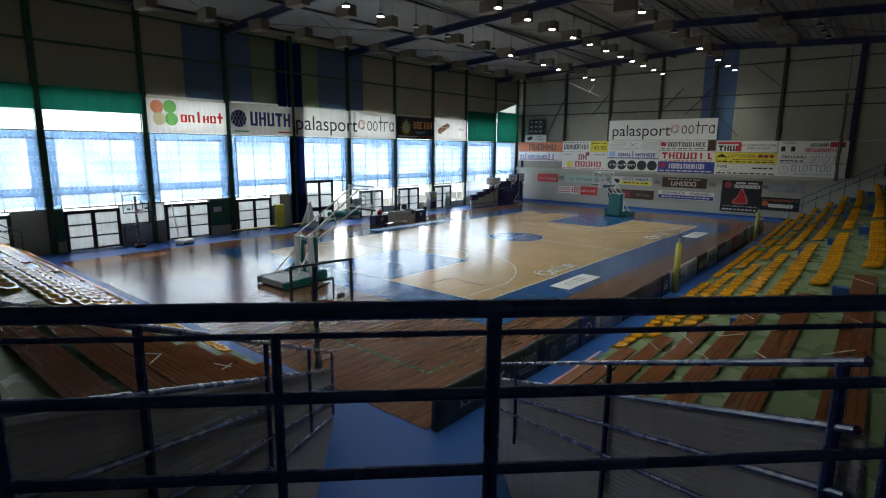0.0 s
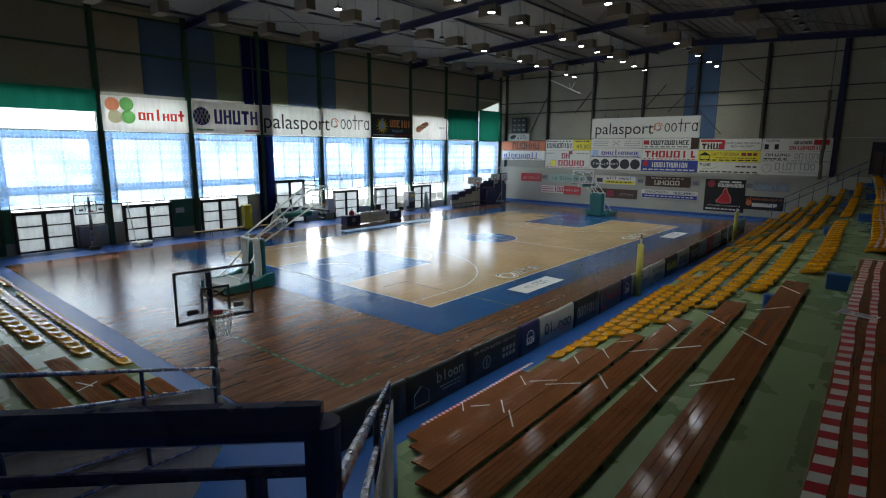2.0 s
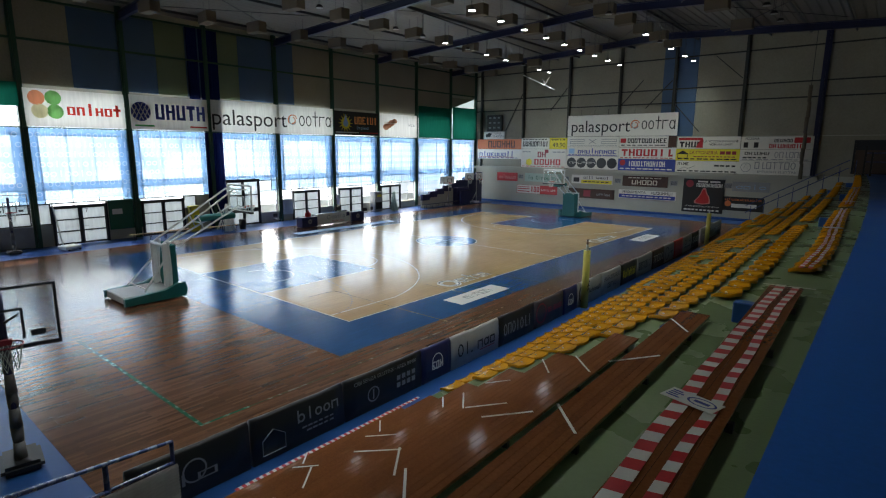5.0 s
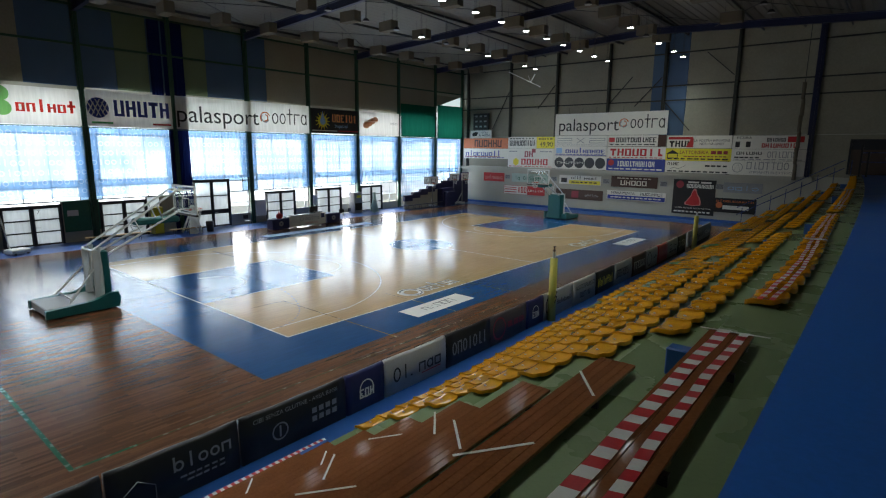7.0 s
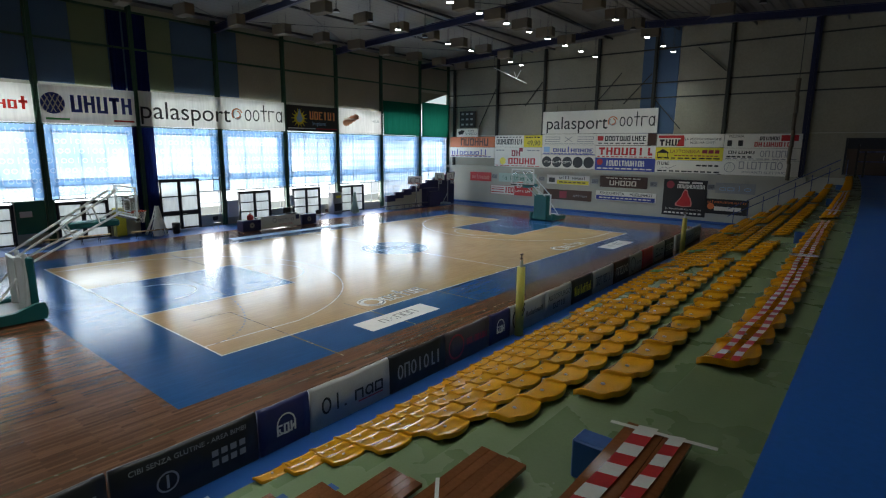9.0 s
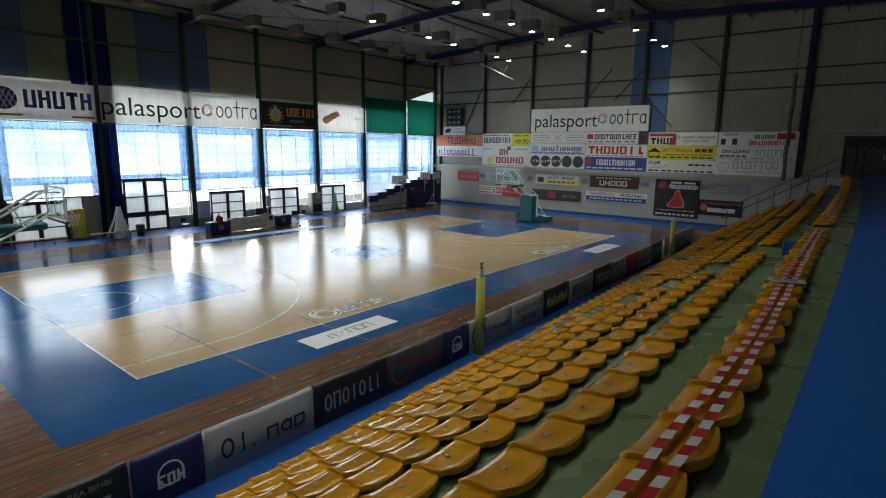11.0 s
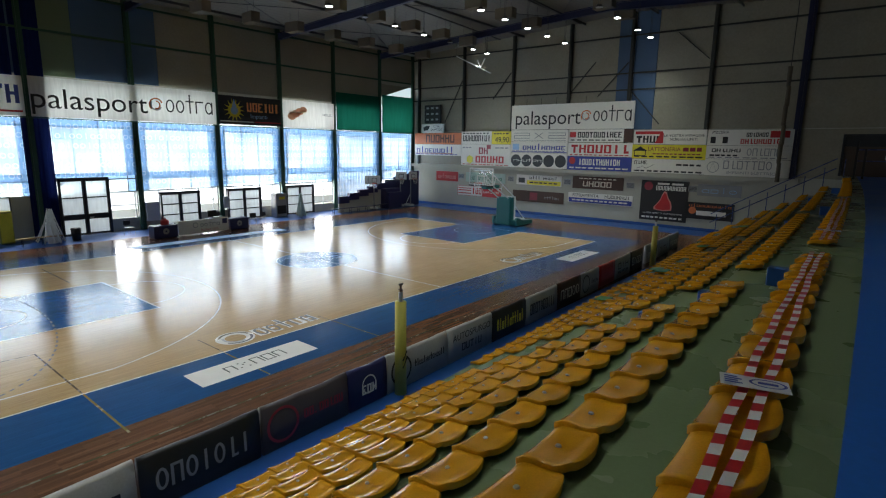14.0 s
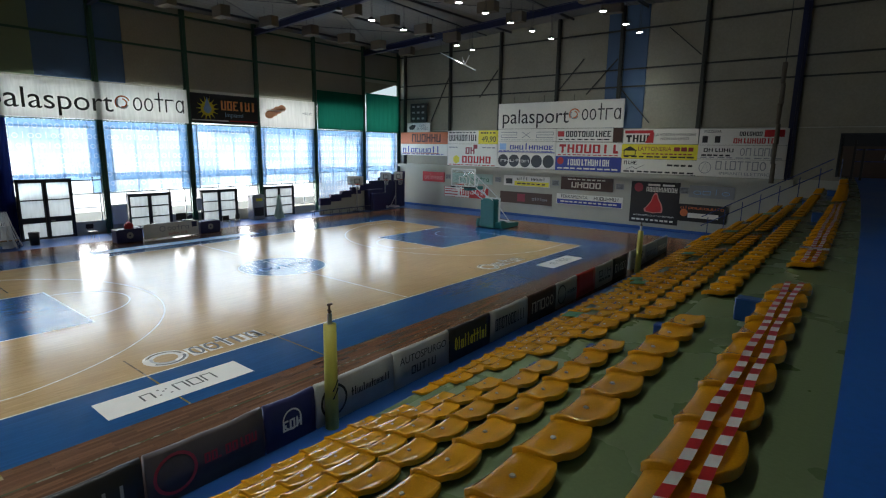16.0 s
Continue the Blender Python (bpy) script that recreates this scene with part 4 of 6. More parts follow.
def seat_mesh():
    bm = bmesh.new()
    nu, nv = 10, 8
    grid = []
    for j in range(nv + 1):
        v = j / nv
        hw = 0.241 if v < 0.72 else 0.241 * (1 - ((v - 0.72) / 0.28) ** 2.4 * 0.17)
        row = []
        for i in range(nu + 1):
            u = -1 + 2 * i / nu
            x = -0.185 + 0.295 * v + (0.035 * (1 - u * u) if j == nv else 0.016 * (1 - u * u) * v)
            z = 0.06 + 0.034 * max(v - 0.66, 0) ** 1.5 / 0.2 - 0.012 * (1 - u * u) + 0.008 * abs(u) ** 7 - 0.035 * (1 - v) ** 6 - 0.017 * u * (1 - v * 0.35)
            row.append(bm.verts.new((x, hw * u, z)))
        grid.append(row)
    for j in range(nv):
        for i in range(nu):
            bm.faces.new((grid[j][i], grid[j + 1][i], grid[j + 1][i + 1], grid[j][i + 1]))
    loop = [grid[0][i] for i in range(nu + 1)] + [grid[j][nu] for j in range(1, nv + 1)] + [grid[nv][i] for i in range(nu - 1, -1, -1)] + [grid[j][0] for j in range(nv - 1, 0, -1)]
    lip = [bm.verts.new((v.co.x * 1.03, v.co.y * 1.02, v.co.z - 0.007)) for v in loop]
    low = [bm.verts.new((v.co.x * 1.02, v.co.y * 1.012, max(v.co.z - 0.052, 0.002))) for v in loop]
    n = len(loop)
    for i in range(n):
        k = (i + 1) % n
        bm.faces.new((loop[i], loop[k], lip[k], lip[i])); bm.faces.new((lip[i], lip[k], low[k], low[i]))
    bmesh.ops.recalc_face_normals(bm, faces=bm.faces[:])
    return bm
SEAT_LABEL = "glossy yellow moulded plastic stadium seat bolted to the green step"
seat0 = tagged(finish("stadium_seat", seat_mesh(), M_SEAT, None, "", True), SEAT_LABEL, "seat", "stadium seats")
bm = bmesh.new(); bmesh.ops.create_cone(bm, cap_ends=True, segments=10, radius1=0.02, radius2=0.015, depth=0.008, matrix=Matrix.Translation((-0.05, 0.0, 0.056)))
part("bolt_cap", bm, M_CREAMCAP, seat0)
SP = 0.492
def seat_at(k, y):
    return pose(FRONT0 - PITCH * k + (0.175 if k == 0 else 0.135) + bend(y), y, WALK_Z - RISE * k, 0, 0, math.degrees(math.atan(0.004 + 0.0014 * max(y + 3, 0))))
rs = random.Random(4)
first = True
for k in range(ROWS_N):
    for y0, n in ((-2.65, 19), (7.85, 19)):
        if k == 0 and y0 < 0:
            y0, n = -2.6, 19
        for i in range(n):
            y = y0 + i * SP
            if (k, i, y0) in ((5, 8, 7.85), (6, 12, 7.85)):
                continue
            m = seat_at(k, y) @ pose(0, 0, 0, rs.uniform(-0.6, 0.6), rs.uniform(-0.6, 0.6), rs.uniform(-0.8, 0.8))
            if first:
                seat0.matrix_basis = m; first = False
            else:
                copy_thing(seat0, m)
def seat_bank(name, poses, label):
    """Many far seats in one mesh."""
    src = seat0.data
    co = np.empty(len(src.vertices) * 3); src.vertices.foreach_get("co", co); co = co.reshape(-1, 3)
    faces = [tuple(p.vertices) for p in src.polygons]
    vs, fs = [], []
    for m in poses:
        a = np.array(m)
        o = len(vs)
        vs += (co @ a[:3, :3].T + a[:3, 3]).tolist()
        fs += [tuple(i + o for i in f) for f in faces]
    me = bpy.data.meshes.new(name); me.from_pydata(vs, [], fs)
    for p in me.polygons: p.use_smooth = True
    me.materials.append(M_SEAT)
    return tagged(new(name, me), label, "seats", "", "stuff")
seat_bank("seat_bank", [seat_at(k, y0 + i * SP) for k in range(ROWS_N) for y0, n in ((18.35, 19), (28.85, 8)) for i in range(n)], "far rows of yellow plastic seats on the side stand")
near_poses = []
for j in range(ROWS_N):
    for x0, n in ((-19.8, 17), (-9.95, 19)):
        for i in range(n):
            x = x0 + i * SP
            near_poses.append(pose(x, -9.55 - PITCH * j - 0.175, WALK_Z - RISE * (ROWS_N - 1 - j), 0, 0, -90))
seat_bank("seat_bank", near_poses, "rows of yellow plastic seats on the stand behind the baseline")
for x_, y_, k in ((0, 12.6, 6), (0, 15.1, 5), (0, 17.5, 6), (0, 20.6, 5), (0, 24.0, 4), (0, 27.5, 3)):
    g = finish("seat_cover", soft_box(-0.2, 0.2, -0.22, 0.22, 0.1, 0.115, 0.005), M_SEATGREEN)
    g.matrix_basis = seat_at(k, y_) @ pose(0, 0, 0.0, 0, -8, 0)
    tagged(g, "flat green cover lying on a yellow seat", "cover", "seat covers")

def slat_bench(k, y0, y1):
    """A slatted wooden bench along one step."""
    t = thing("slat_bench", "brown lacquered slatted bench fixed along the green step", "bench", (FRONT0 - PITCH * k + (0.075 if k == 0 else 0.0), y1, WALK_Z - RISE * k), 1.15, "slatted benches")
    l = y0 - y1
    pitch = 0.061 if k == 0 else 0.064
    for s in range(5):
        part("slat", soft_box(s * pitch, s * pitch + pitch - 0.0015, l + 0.003 * (s % 2), -0.004 * (s % 3), 0.055, 0.085, 0.0025), M_BENCH, t)
    yy = l + 0.4
    while yy < 0:
        part("bracket", boxes((0.01, 0.325, yy - 0.02, yy + 0.02, 0, 0.055)), M_DARK, t); yy += 1.4
    return t
for k in range(ROWS_N):
    x = FRONT0 - PITCH * k
    slat_bench(k, max(cut_e(x) + 0.25, -12.3), -4.08)
def slat_bench_near(j, x0, x1):
    t = thing("slat_bench", "brown lacquered slatted bench on the stand behind the baseline", "bench", (0, -9.57 - PITCH * j, WALK_Z - RISE * (ROWS_N - 1 - j)), group="slatted benches")
    for s in range(5):
        part("slat", soft_box(x0, x1, -s * 0.07 - 0.0685, -s * 0.07, 0.055, 0.085, 0.0025), M_BENCH, t)
    for xx in (x0 + 0.3, (x0 + x1) / 2, x1 - 0.3):
        part("bracket", boxes((xx - 0.02, xx + 0.02, -0.32, 0, 0, 0.055)), M_DARK, t)
for j in range(ROWS_N - 1):
    slat_bench_near(j, 0.55, cut_s(-9.55 - PITCH * j) - 0.7)

# half steps in the aisles
for y0, y1, ks in ((-3.9, -3.5, range(0, 7)), (6.75, 7.15, range(0, 7)), (17.25, 17.65, range(0, 7)), (27.75, 28.15, range(0, 7))):
    for k in ks:
        xf = FRONT0 - PITCH * k + bend(y0)
        s = finish("aisle_step", soft_box(-0.36, 0.0, y0, y0 + 0.16, -RISE, -RISE + 0.25, 0.012), M_BLUEFLOOR)
        s.matrix_basis = pose(xf - 0.001, 0, WALK_Z - RISE * k)
        tagged(s, "blue painted half step in the stand's aisle", "step", "aisle steps")

# barrier tape and markers on the benches and top row
def tape_band(name, xoff, y0, y1, z, wide=0.07, stripe=0.1):
    n = int((y1 - y0) / stripe)
    bm = bmesh.new()
    for i in range(n):
        ya, yb = y0 + i * (y1 - y0) / n, y0 + (i + 1) * (y1 - y0) / n
        sag = lambda y: FRONT0 + xoff + bend(y) + 0.005 * math.sin(y * 6.0 + xoff * 40) + 0.008 * math.sin(y * 1.3 + xoff * 20)
        rise = lambda y: z + 0.006 * abs(math.sin(y * math.pi / SP))
        f = bm.faces.new([bm.verts.new(p) for p in ((sag(ya), ya, rise(ya)), (sag(ya) + wide, ya + 0.02, rise(ya)), (sag(yb) + wide, yb + 0.02, rise(yb)), (sag(yb), yb, rise(yb)))])
        f.material_index = i % 2
    return tagged(finish(name, bm, [M_RED, M_TAPEW]), "red and white striped barrier tape laid along the top row", "tape", "barrier tapes")
for xo in (0.11, 0.2):
    tape_band("barrier_tape", xo, -2.9, 6.4, WALK_Z + (0.09 if xo < 0.15 else 0.098), 0.046)
    tape_band("barrier_tape", xo, 7.6, 17.0, WALK_Z + (0.09 if xo < 0.15 else 0.098), 0.046)
for xo, wd in ((0.085, 0.088), (0.245, 0.062)):
    tape_band("barrier_tape", xo, -12.2, -4.1, WALK_Z + 0.0895, wd)
bm = bmesh.new()
for i in range(70):
    f = bm.faces.new([bm.verts.new(p) for p in ((6.25, -7.4 + i * 0.055, 0.698), (6.32, -7.4 + i * 0.055, 0.698), (6.32, -7.345 + i * 0.055, 0.698), (6.25, -7.345 + i * 0.055, 0.698))]); f.material_index = i % 2
tagged(finish("barrier_tape", bm, [M_RED, M_TAPEW]), "red and white barrier tape along the lowest bench", "tape", "barrier tapes")
def sign(y, turn, up=0.112):
    t = thing("seat_notice", "white printed notice with a blue oval lying on the top row", "notice", (FRONT0 + 0.175 + bend(y), y, WALK_Z + up), turn, "seat notices")
    part("card", boxes((-0.16, 0.15, -0.075, 0.075, 0, 0.004)), M_TAPEW, t)
    bm = bmesh.new(); swirl(bm, 0.055, 0.0, 0.085, 0.014, lambda u, v: (u, v * 0.6, 0.007)); part("print", bm, M_BLUEV, t)
    for i in range(4):
        bm = bmesh.new(); patch(bm, -0.14, -0.06 - 0.02 * (i % 2), -0.05 + i * 0.026, -0.036 + i * 0.026, lambda u, v: (u, v, 0.007))
        part("print", bm, M_BLUEV, t)
    bm = bmesh.new(); patch(bm, 0.01, 0.1, -0.014, 0.014, lambda u, v: (u, v, 0.007))
    part("print", bm, M_BLUEV, t)
sign(1.62, 14); sign(-7.65, -15, 0.1); sign(8.6, 4)
for k, x, y, a, l in [(1, 0.15, -4.7, -52, 0.47), (1, 0.14, -6.0, 56, 0.55), (1, 0.18, -7.45, -46, 0.44), (1, 0.15, -9.0, 58, 0.5), (2, 0.14, -5.34, -45, 0.46), (2, 0.15, -6.9, 53, 0.5), (2, 0.18, -8.29, -48, 0.45), (3, 0.12, -4.65, -50, 0.46), (3, 0.17, -6.1, 54, 0.5), (3, 0.18, -7.55, -52, 0.46), (4, 0.14, -8.41, -50, 0.45), (4, 0.12, -5.4, -53, 0.46), (4, 0.15, -7.0, 46, 0.55), (4, 0.14, -4.6, 57, 0.4), (5, 0.16, -6.15, 48, 0.5), (5, 0.16, -7.4, -50, 0.42), (5, 0.16, -4.9, -50, 0.4), (6, 0.14, -6.84, 49, 0.35), (6, 0.14, -5.44, -44, 0.42), (7, 0.15, -6.3, -48, 0.4)]:
    s = finish("tape_mark", boxes((-l / 2, l / 2, -0.011, 0.011, 0, 0.002)), M_TAPEW)
    s.matrix_basis = pose(FRONT0 - PITCH * k + x, y, WALK_Z - RISE * k + 0.0865, 0, 0, a)
    tagged(s, "strip of white tape stuck across a bench", "tape", "tape marks")

s = finish("tape_mark", boxes((-0.24, 0.24, -0.014, 0.014, 0, 0.002)), M_TAPEW)
s.matrix_basis = pose(FRONT0 + 0.25, -4.12, WALK_Z + 0.093, 0, 0, 8)
tagged(s, "strip of white tape stuck across the end of a bench", "tape", "tape marks")

for j, x, y, a in ((0, 1.6, -9.75, 30), (0, 1.9, -9.75, -40), (2, 2.25, -11.38, 20), (2, 2.38, -11.38, -62), (4, 3.2, -13.0, 35), (4, 3.5, -13.0, -45)):
    s = finish("tape_mark", boxes((-0.2, 0.2, -0.012, 0.012, 0, 0.002 + 0.001 * (a > 0))), M_TAPEW)
    s.matrix_basis = pose(x, y, WALK_Z - RISE * (ROWS_N - 1 - j) + 0.0865, 0, 0, a)
    tagged(s, "strip of white tape stuck across a bench", "tape", "tape marks")

bm = bmesh.new()
for i in range(190):
    x = -19.8 + i * 0.098
    f = bm.faces.new([bm.verts.new(p) for p in ((x, -9.72, 0.715), (x + 0.098, -9.72, 0.715), (x + 0.098, -9.64, 0.712), (x, -9.64, 0.712))]); f.material_index = i % 2
tagged(finish("barrier_tape", bm, [M_RED, M_TAPEW]), "red and white barrier tape along the lowest seat row", "tape", "barrier tapes")

# ---- banners on the end wall ----
NO, NO2, LO, LO2 = on_north(), on_north(0.004), on_low(), on_low(0.004)
BLK, WHT = M_BLACK, M_VINYL
def rows_of_bars(bm, u0, u1, v, h, n, place, seed=0):
    """Unreadable small print: short bars on one line."""
    rnd = random.Random(seed); u = u0
    for _ in range(n):
        w = (u1 - u0) / n
        patch(bm, u + 0.06 * w, u + w * rnd.uniform(0.6, 0.94), v, v + h, place); u += w
def north(label, u0, u1, v0, v1, base, word="", ink=BLK, wu=None, wv=None, thick=None, small=None, wall="north"):
    t = banner(label, u0, u1, v0, v1, base, wall)
    pl = NO if wall == "north" else LO
    h = v1 - v0
    if word:
        a, b = wu or (u0 + 0.08 * (u1 - u0), u1 - 0.08 * (u1 - u0))
        c, d = wv or (v0 + 0.25 * h, v1 - 0.25 * h)
        mark(t, ink, lambda bm: glyphs(bm, word, a, b - a, c, d - c, thick or (d - c) * 0.16, pl))
    if small:
        mark(t, ink, lambda bm: rows_of_bars(bm, u0 + 0.15, u1 - 0.15, v0 + small[0], small[1], small[2], pl, len(label)))
    return t
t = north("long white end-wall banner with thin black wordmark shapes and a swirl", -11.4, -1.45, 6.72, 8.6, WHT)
words("palasport", 1.5, FACE_N(-8.25, 7.55), BLK, t, 1.01)
mark(t, BLK, lambda bm: glyphs(bm, "estra", -4.5, 2.9, 7.25, 1.12, 0.09, NO))
for r, m, a in ((0.42, M_ORANGEV, 20), (0.33, M_GREYV, 140), (0.25, M_ORANGEV, 250)):
    mark(t, m, lambda bm: swirl(bm, -5.0, 7.65, r, 0.08, NO, a, a + 200))
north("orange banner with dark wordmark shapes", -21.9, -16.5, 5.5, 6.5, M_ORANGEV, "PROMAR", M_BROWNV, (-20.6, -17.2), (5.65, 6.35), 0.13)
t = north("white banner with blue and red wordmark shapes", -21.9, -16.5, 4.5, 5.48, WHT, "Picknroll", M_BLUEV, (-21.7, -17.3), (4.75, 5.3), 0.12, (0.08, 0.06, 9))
mark(t, M_MAROON, lambda bm: patch(bm, -21.7, -17.4, 4.66, 4.72, NO2))
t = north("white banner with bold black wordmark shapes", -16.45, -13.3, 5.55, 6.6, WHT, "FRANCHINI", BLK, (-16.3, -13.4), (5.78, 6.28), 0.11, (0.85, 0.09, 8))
t = north("yellow price banner with a large number", -13.28, -11.42, 5.55, 6.6, M_YELLOWV)
words("49,90", 0.62, FACE_N(-12.25, 5.9), BLK, t)
mark(t, BLK, lambda bm: rows_of_bars(bm, -13.1, -11.6, 6.36, 0.1, 5, NO, 2))
t = north("white banner with purple block shapes and an orange hexagon", -16.45, -11.42, 3.74, 5.53, WHT, "CONAD", M_RED, (-14.95, -12.0), (4.0, 4.56), 0.16, (0.07, 0.06, 11))
mark(t, M_MAROON, lambda bm: glyphs(bm, "BM", -14.6, 1.0, 4.72, 0.55, 0.14, NO))
mark(t, M_MAROON, lambda bm: patch(bm, -13.75, -13.35, 5.15, 5.48, NO))
mark(t, M_YELLOWV, lambda bm: bmesh.ops.create_circle(bm, cap_ends=True, segments=6, radius=0.36, matrix=Matrix.Translation(NO(-15.5, 4.25)) @ pose(0, 0, 0, 90, 0, 0)))
mark(t, M_GREYV, lambda bm: (rows_of_bars(bm, -16.3, -15.3, 5.2, 0.1, 3, NO), rows_of_bars(bm, -12.9, -11.5, 5.2, 0.1, 3, NO)))
t = north("white banner with three thin grey geometric shapes", -11.38, -6.35, 5.78, 6.68, WHT)
def geo(bm):
    for u in (-11.1, -8.0):
        for v in (6.02, 6.22, 6.42):
            patch(bm, u, u + 1.45, v, v + 0.05, NO)
        patch(bm, u, u + 0.05, 6.05, 6.22, NO); patch(bm, u + 1.4, u + 1.45, 6.22, 6.46, NO)
    for s in (1, -1):
        bm.faces.new([bm.verts.new(NO(-8.85 + s * 0.35 * e + f, 6.24 + 0.22 * e)) for e, f in ((-1, -0.05), (-1, 0.05), (1, 0.05), (1, -0.05))])
mark(t, M_GREYV, geo); mark(t, M_GREYV, lambda bm: rows_of_bars(bm, -11.1, -6.5, 5.86, 0.04, 20, NO))
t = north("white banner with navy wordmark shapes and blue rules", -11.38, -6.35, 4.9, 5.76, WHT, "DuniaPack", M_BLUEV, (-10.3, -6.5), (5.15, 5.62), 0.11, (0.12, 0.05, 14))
mark(t, M_BLUEV, lambda bm: patch(bm, -11.3, -6.4, 4.94, 5.0, NO)); mark(t, M_SKYV, lambda bm: patch(bm, -11.2, -10.6, 5.12, 5.6, NO))
t = north("pale banner with five dark discs in a row", -11.38, -6.35, 3.74, 4.88, WHT)
for i in range(5):
    mark(t, M_DARK, lambda bm: bmesh.ops.create_circle(bm, cap_ends=True, segments=24, radius=0.47, matrix=Matrix.Translation(NO(-10.85 + i * 0.99, 4.3)) @ pose(0, 0, 0, 90, 0, 0)), "dark disc")
mark(t, WHT, lambda bm: glyphs(bm, "Puntod", -11.1, 2.6, 4.2, 0.26, 0.05, NO2))
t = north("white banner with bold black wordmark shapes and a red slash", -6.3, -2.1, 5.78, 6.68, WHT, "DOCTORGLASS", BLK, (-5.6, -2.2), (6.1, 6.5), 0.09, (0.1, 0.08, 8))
mark(t, M_RED, lambda bm: patch(bm, -6.2, -5.7, 6.12, 6.5, NO))
t = north("dark picture panel between two banners", -2.08, -1.45, 5.78, 6.68, M_BROWNV)
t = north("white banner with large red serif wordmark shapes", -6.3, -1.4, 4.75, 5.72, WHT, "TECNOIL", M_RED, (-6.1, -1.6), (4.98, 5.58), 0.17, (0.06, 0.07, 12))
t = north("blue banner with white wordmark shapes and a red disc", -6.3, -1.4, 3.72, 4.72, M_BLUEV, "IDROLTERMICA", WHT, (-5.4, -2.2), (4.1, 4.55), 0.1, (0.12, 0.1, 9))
mark(t, M_RED, lambda bm: bmesh.ops.create_circle(bm, cap_ends=True, segments=20, radius=0.26, matrix=Matrix.Translation(NO(-5.9, 4.4)) @ pose(0, 0, 0, 90, 0, 0)))
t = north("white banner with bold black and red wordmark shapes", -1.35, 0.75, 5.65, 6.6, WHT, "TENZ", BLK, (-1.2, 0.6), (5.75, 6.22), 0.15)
mark(t, M_RED, lambda bm: patch(bm, -1.25, 0.6, 6.32, 6.52, NO)); mark(t, M_RED, lambda bm: bm.faces.new([bm.verts.new(NO2(*p)) for p in ((0.1, 5.72), (0.65, 5.72), (0.65, 6.4), (0.45, 6.4))]))
t = north("white banner with a two-line black slogan", 0.77, 3.35, 5.65, 6.6, WHT)
words("LA VOSTRA IMMAGINE\nNON HA LIMITI", 0.25, FACE_N(1.95, 6.1), BLK, t)
t = north("yellow banner with black wordmark shapes and a house outline", -1.4, 3.4, 4.68, 5.62, M_YELLOWV, "", BLK, None, None, None, (0.1, 0.09, 9))
words("LATTONERIA", 0.36, FACE_N(0.75, 5.32), M_MAROON, t, 1.0)
mark(t, M_MAROON, lambda bm: (rows_of_bars(bm, 1.95, 3.25, 5.2, 0.25, 3, NO), rows_of_bars(bm, 0.0, 3.1, 4.98, 0.07, 11, NO)))
mark(t, BLK, lambda bm: (patch(bm, -1.25, -0.45, 4.85, 4.9, NO), patch(bm, -1.25, -1.2, 4.85, 5.2, NO), patch(bm, -0.5, -0.45, 4.85, 5.2, NO), bm.faces.new([bm.verts.new(NO(*p)) for p in ((-1.35, 5.2), (-0.35, 5.2), (-0.85, 5.5))])))
t = north("white banner with a black zigzag arrow and small print", -1.35, 3.45, 3.74, 4.66, WHT, "", BLK, None, None, None, (0.06, 0.1, 10))
mark(t, BLK, lambda bm: (glyphs(bm, "PLUS", -1.2, 0.9, 4.3, 0.24, 0.05, NO), bar(bm, NO(-1.0, 4.0), NO(-0.6, 4.15), 0.05, 0.02), bar(bm, NO(-0.6, 4.15), NO(-0.35, 4.02), 0.05, 0.02), bar(bm, NO(-0.35, 4.02), NO(0.2, 4.3), 0.05, 0.02), rows_of_bars(bm, 1.6, 3.3, 4.25, 0.12, 4, NO)))
t = north("white banner with red and black wordmark shapes and pictures", 3.4, 8.1, 5.62, 6.58, WHT)
words("PIZZERIA", 0.24, FACE_N(4.15, 6.42), BLK, t)
mark(t, M_RED, lambda bm: (glyphs(bm, "DELRANCIO", 5.3, 2.2, 5.72, 0.3, 0.07, NO), patch(bm, 6.9, 7.9, 6.1, 6.5, NO)))
mark(t, BLK, lambda bm: (glyphs(bm, "COLOMBO", 5.6, 1.2, 6.15, 0.25, 0.06, NO), patch(bm, 3.6, 3.9, 5.75, 6.15, NO), patch(bm, 4.3, 4.6, 5.75, 6.15, NO)))
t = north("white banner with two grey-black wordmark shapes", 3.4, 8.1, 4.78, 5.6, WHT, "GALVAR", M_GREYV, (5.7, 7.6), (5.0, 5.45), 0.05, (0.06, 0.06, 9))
mark(t, BLK, lambda bm: (glyphs(bm, "GALVAR", 3.7, 1.7, 5.2, 0.22, 0.06, NO), rows_of_bars(bm, 3.6, 5.3, 4.95, 0.1, 5, NO)))
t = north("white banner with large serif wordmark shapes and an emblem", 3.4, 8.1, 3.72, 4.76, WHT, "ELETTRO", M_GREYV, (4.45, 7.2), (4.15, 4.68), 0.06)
words("IMPIANTI ELETTRICI", 0.24, FACE_N(6.1, 3.93), M_GREYV, t, 1.3)
mark(t, M_GREYV, lambda bm: (swirl(bm, 3.9, 4.25, 0.36, 0.04, NO), bar(bm, NO(3.7, 4.0), NO(3.9, 4.55), 0.04, 0.01), bar(bm, NO(4.1, 4.0), NO(3.9, 4.55), 0.04, 0.01)))
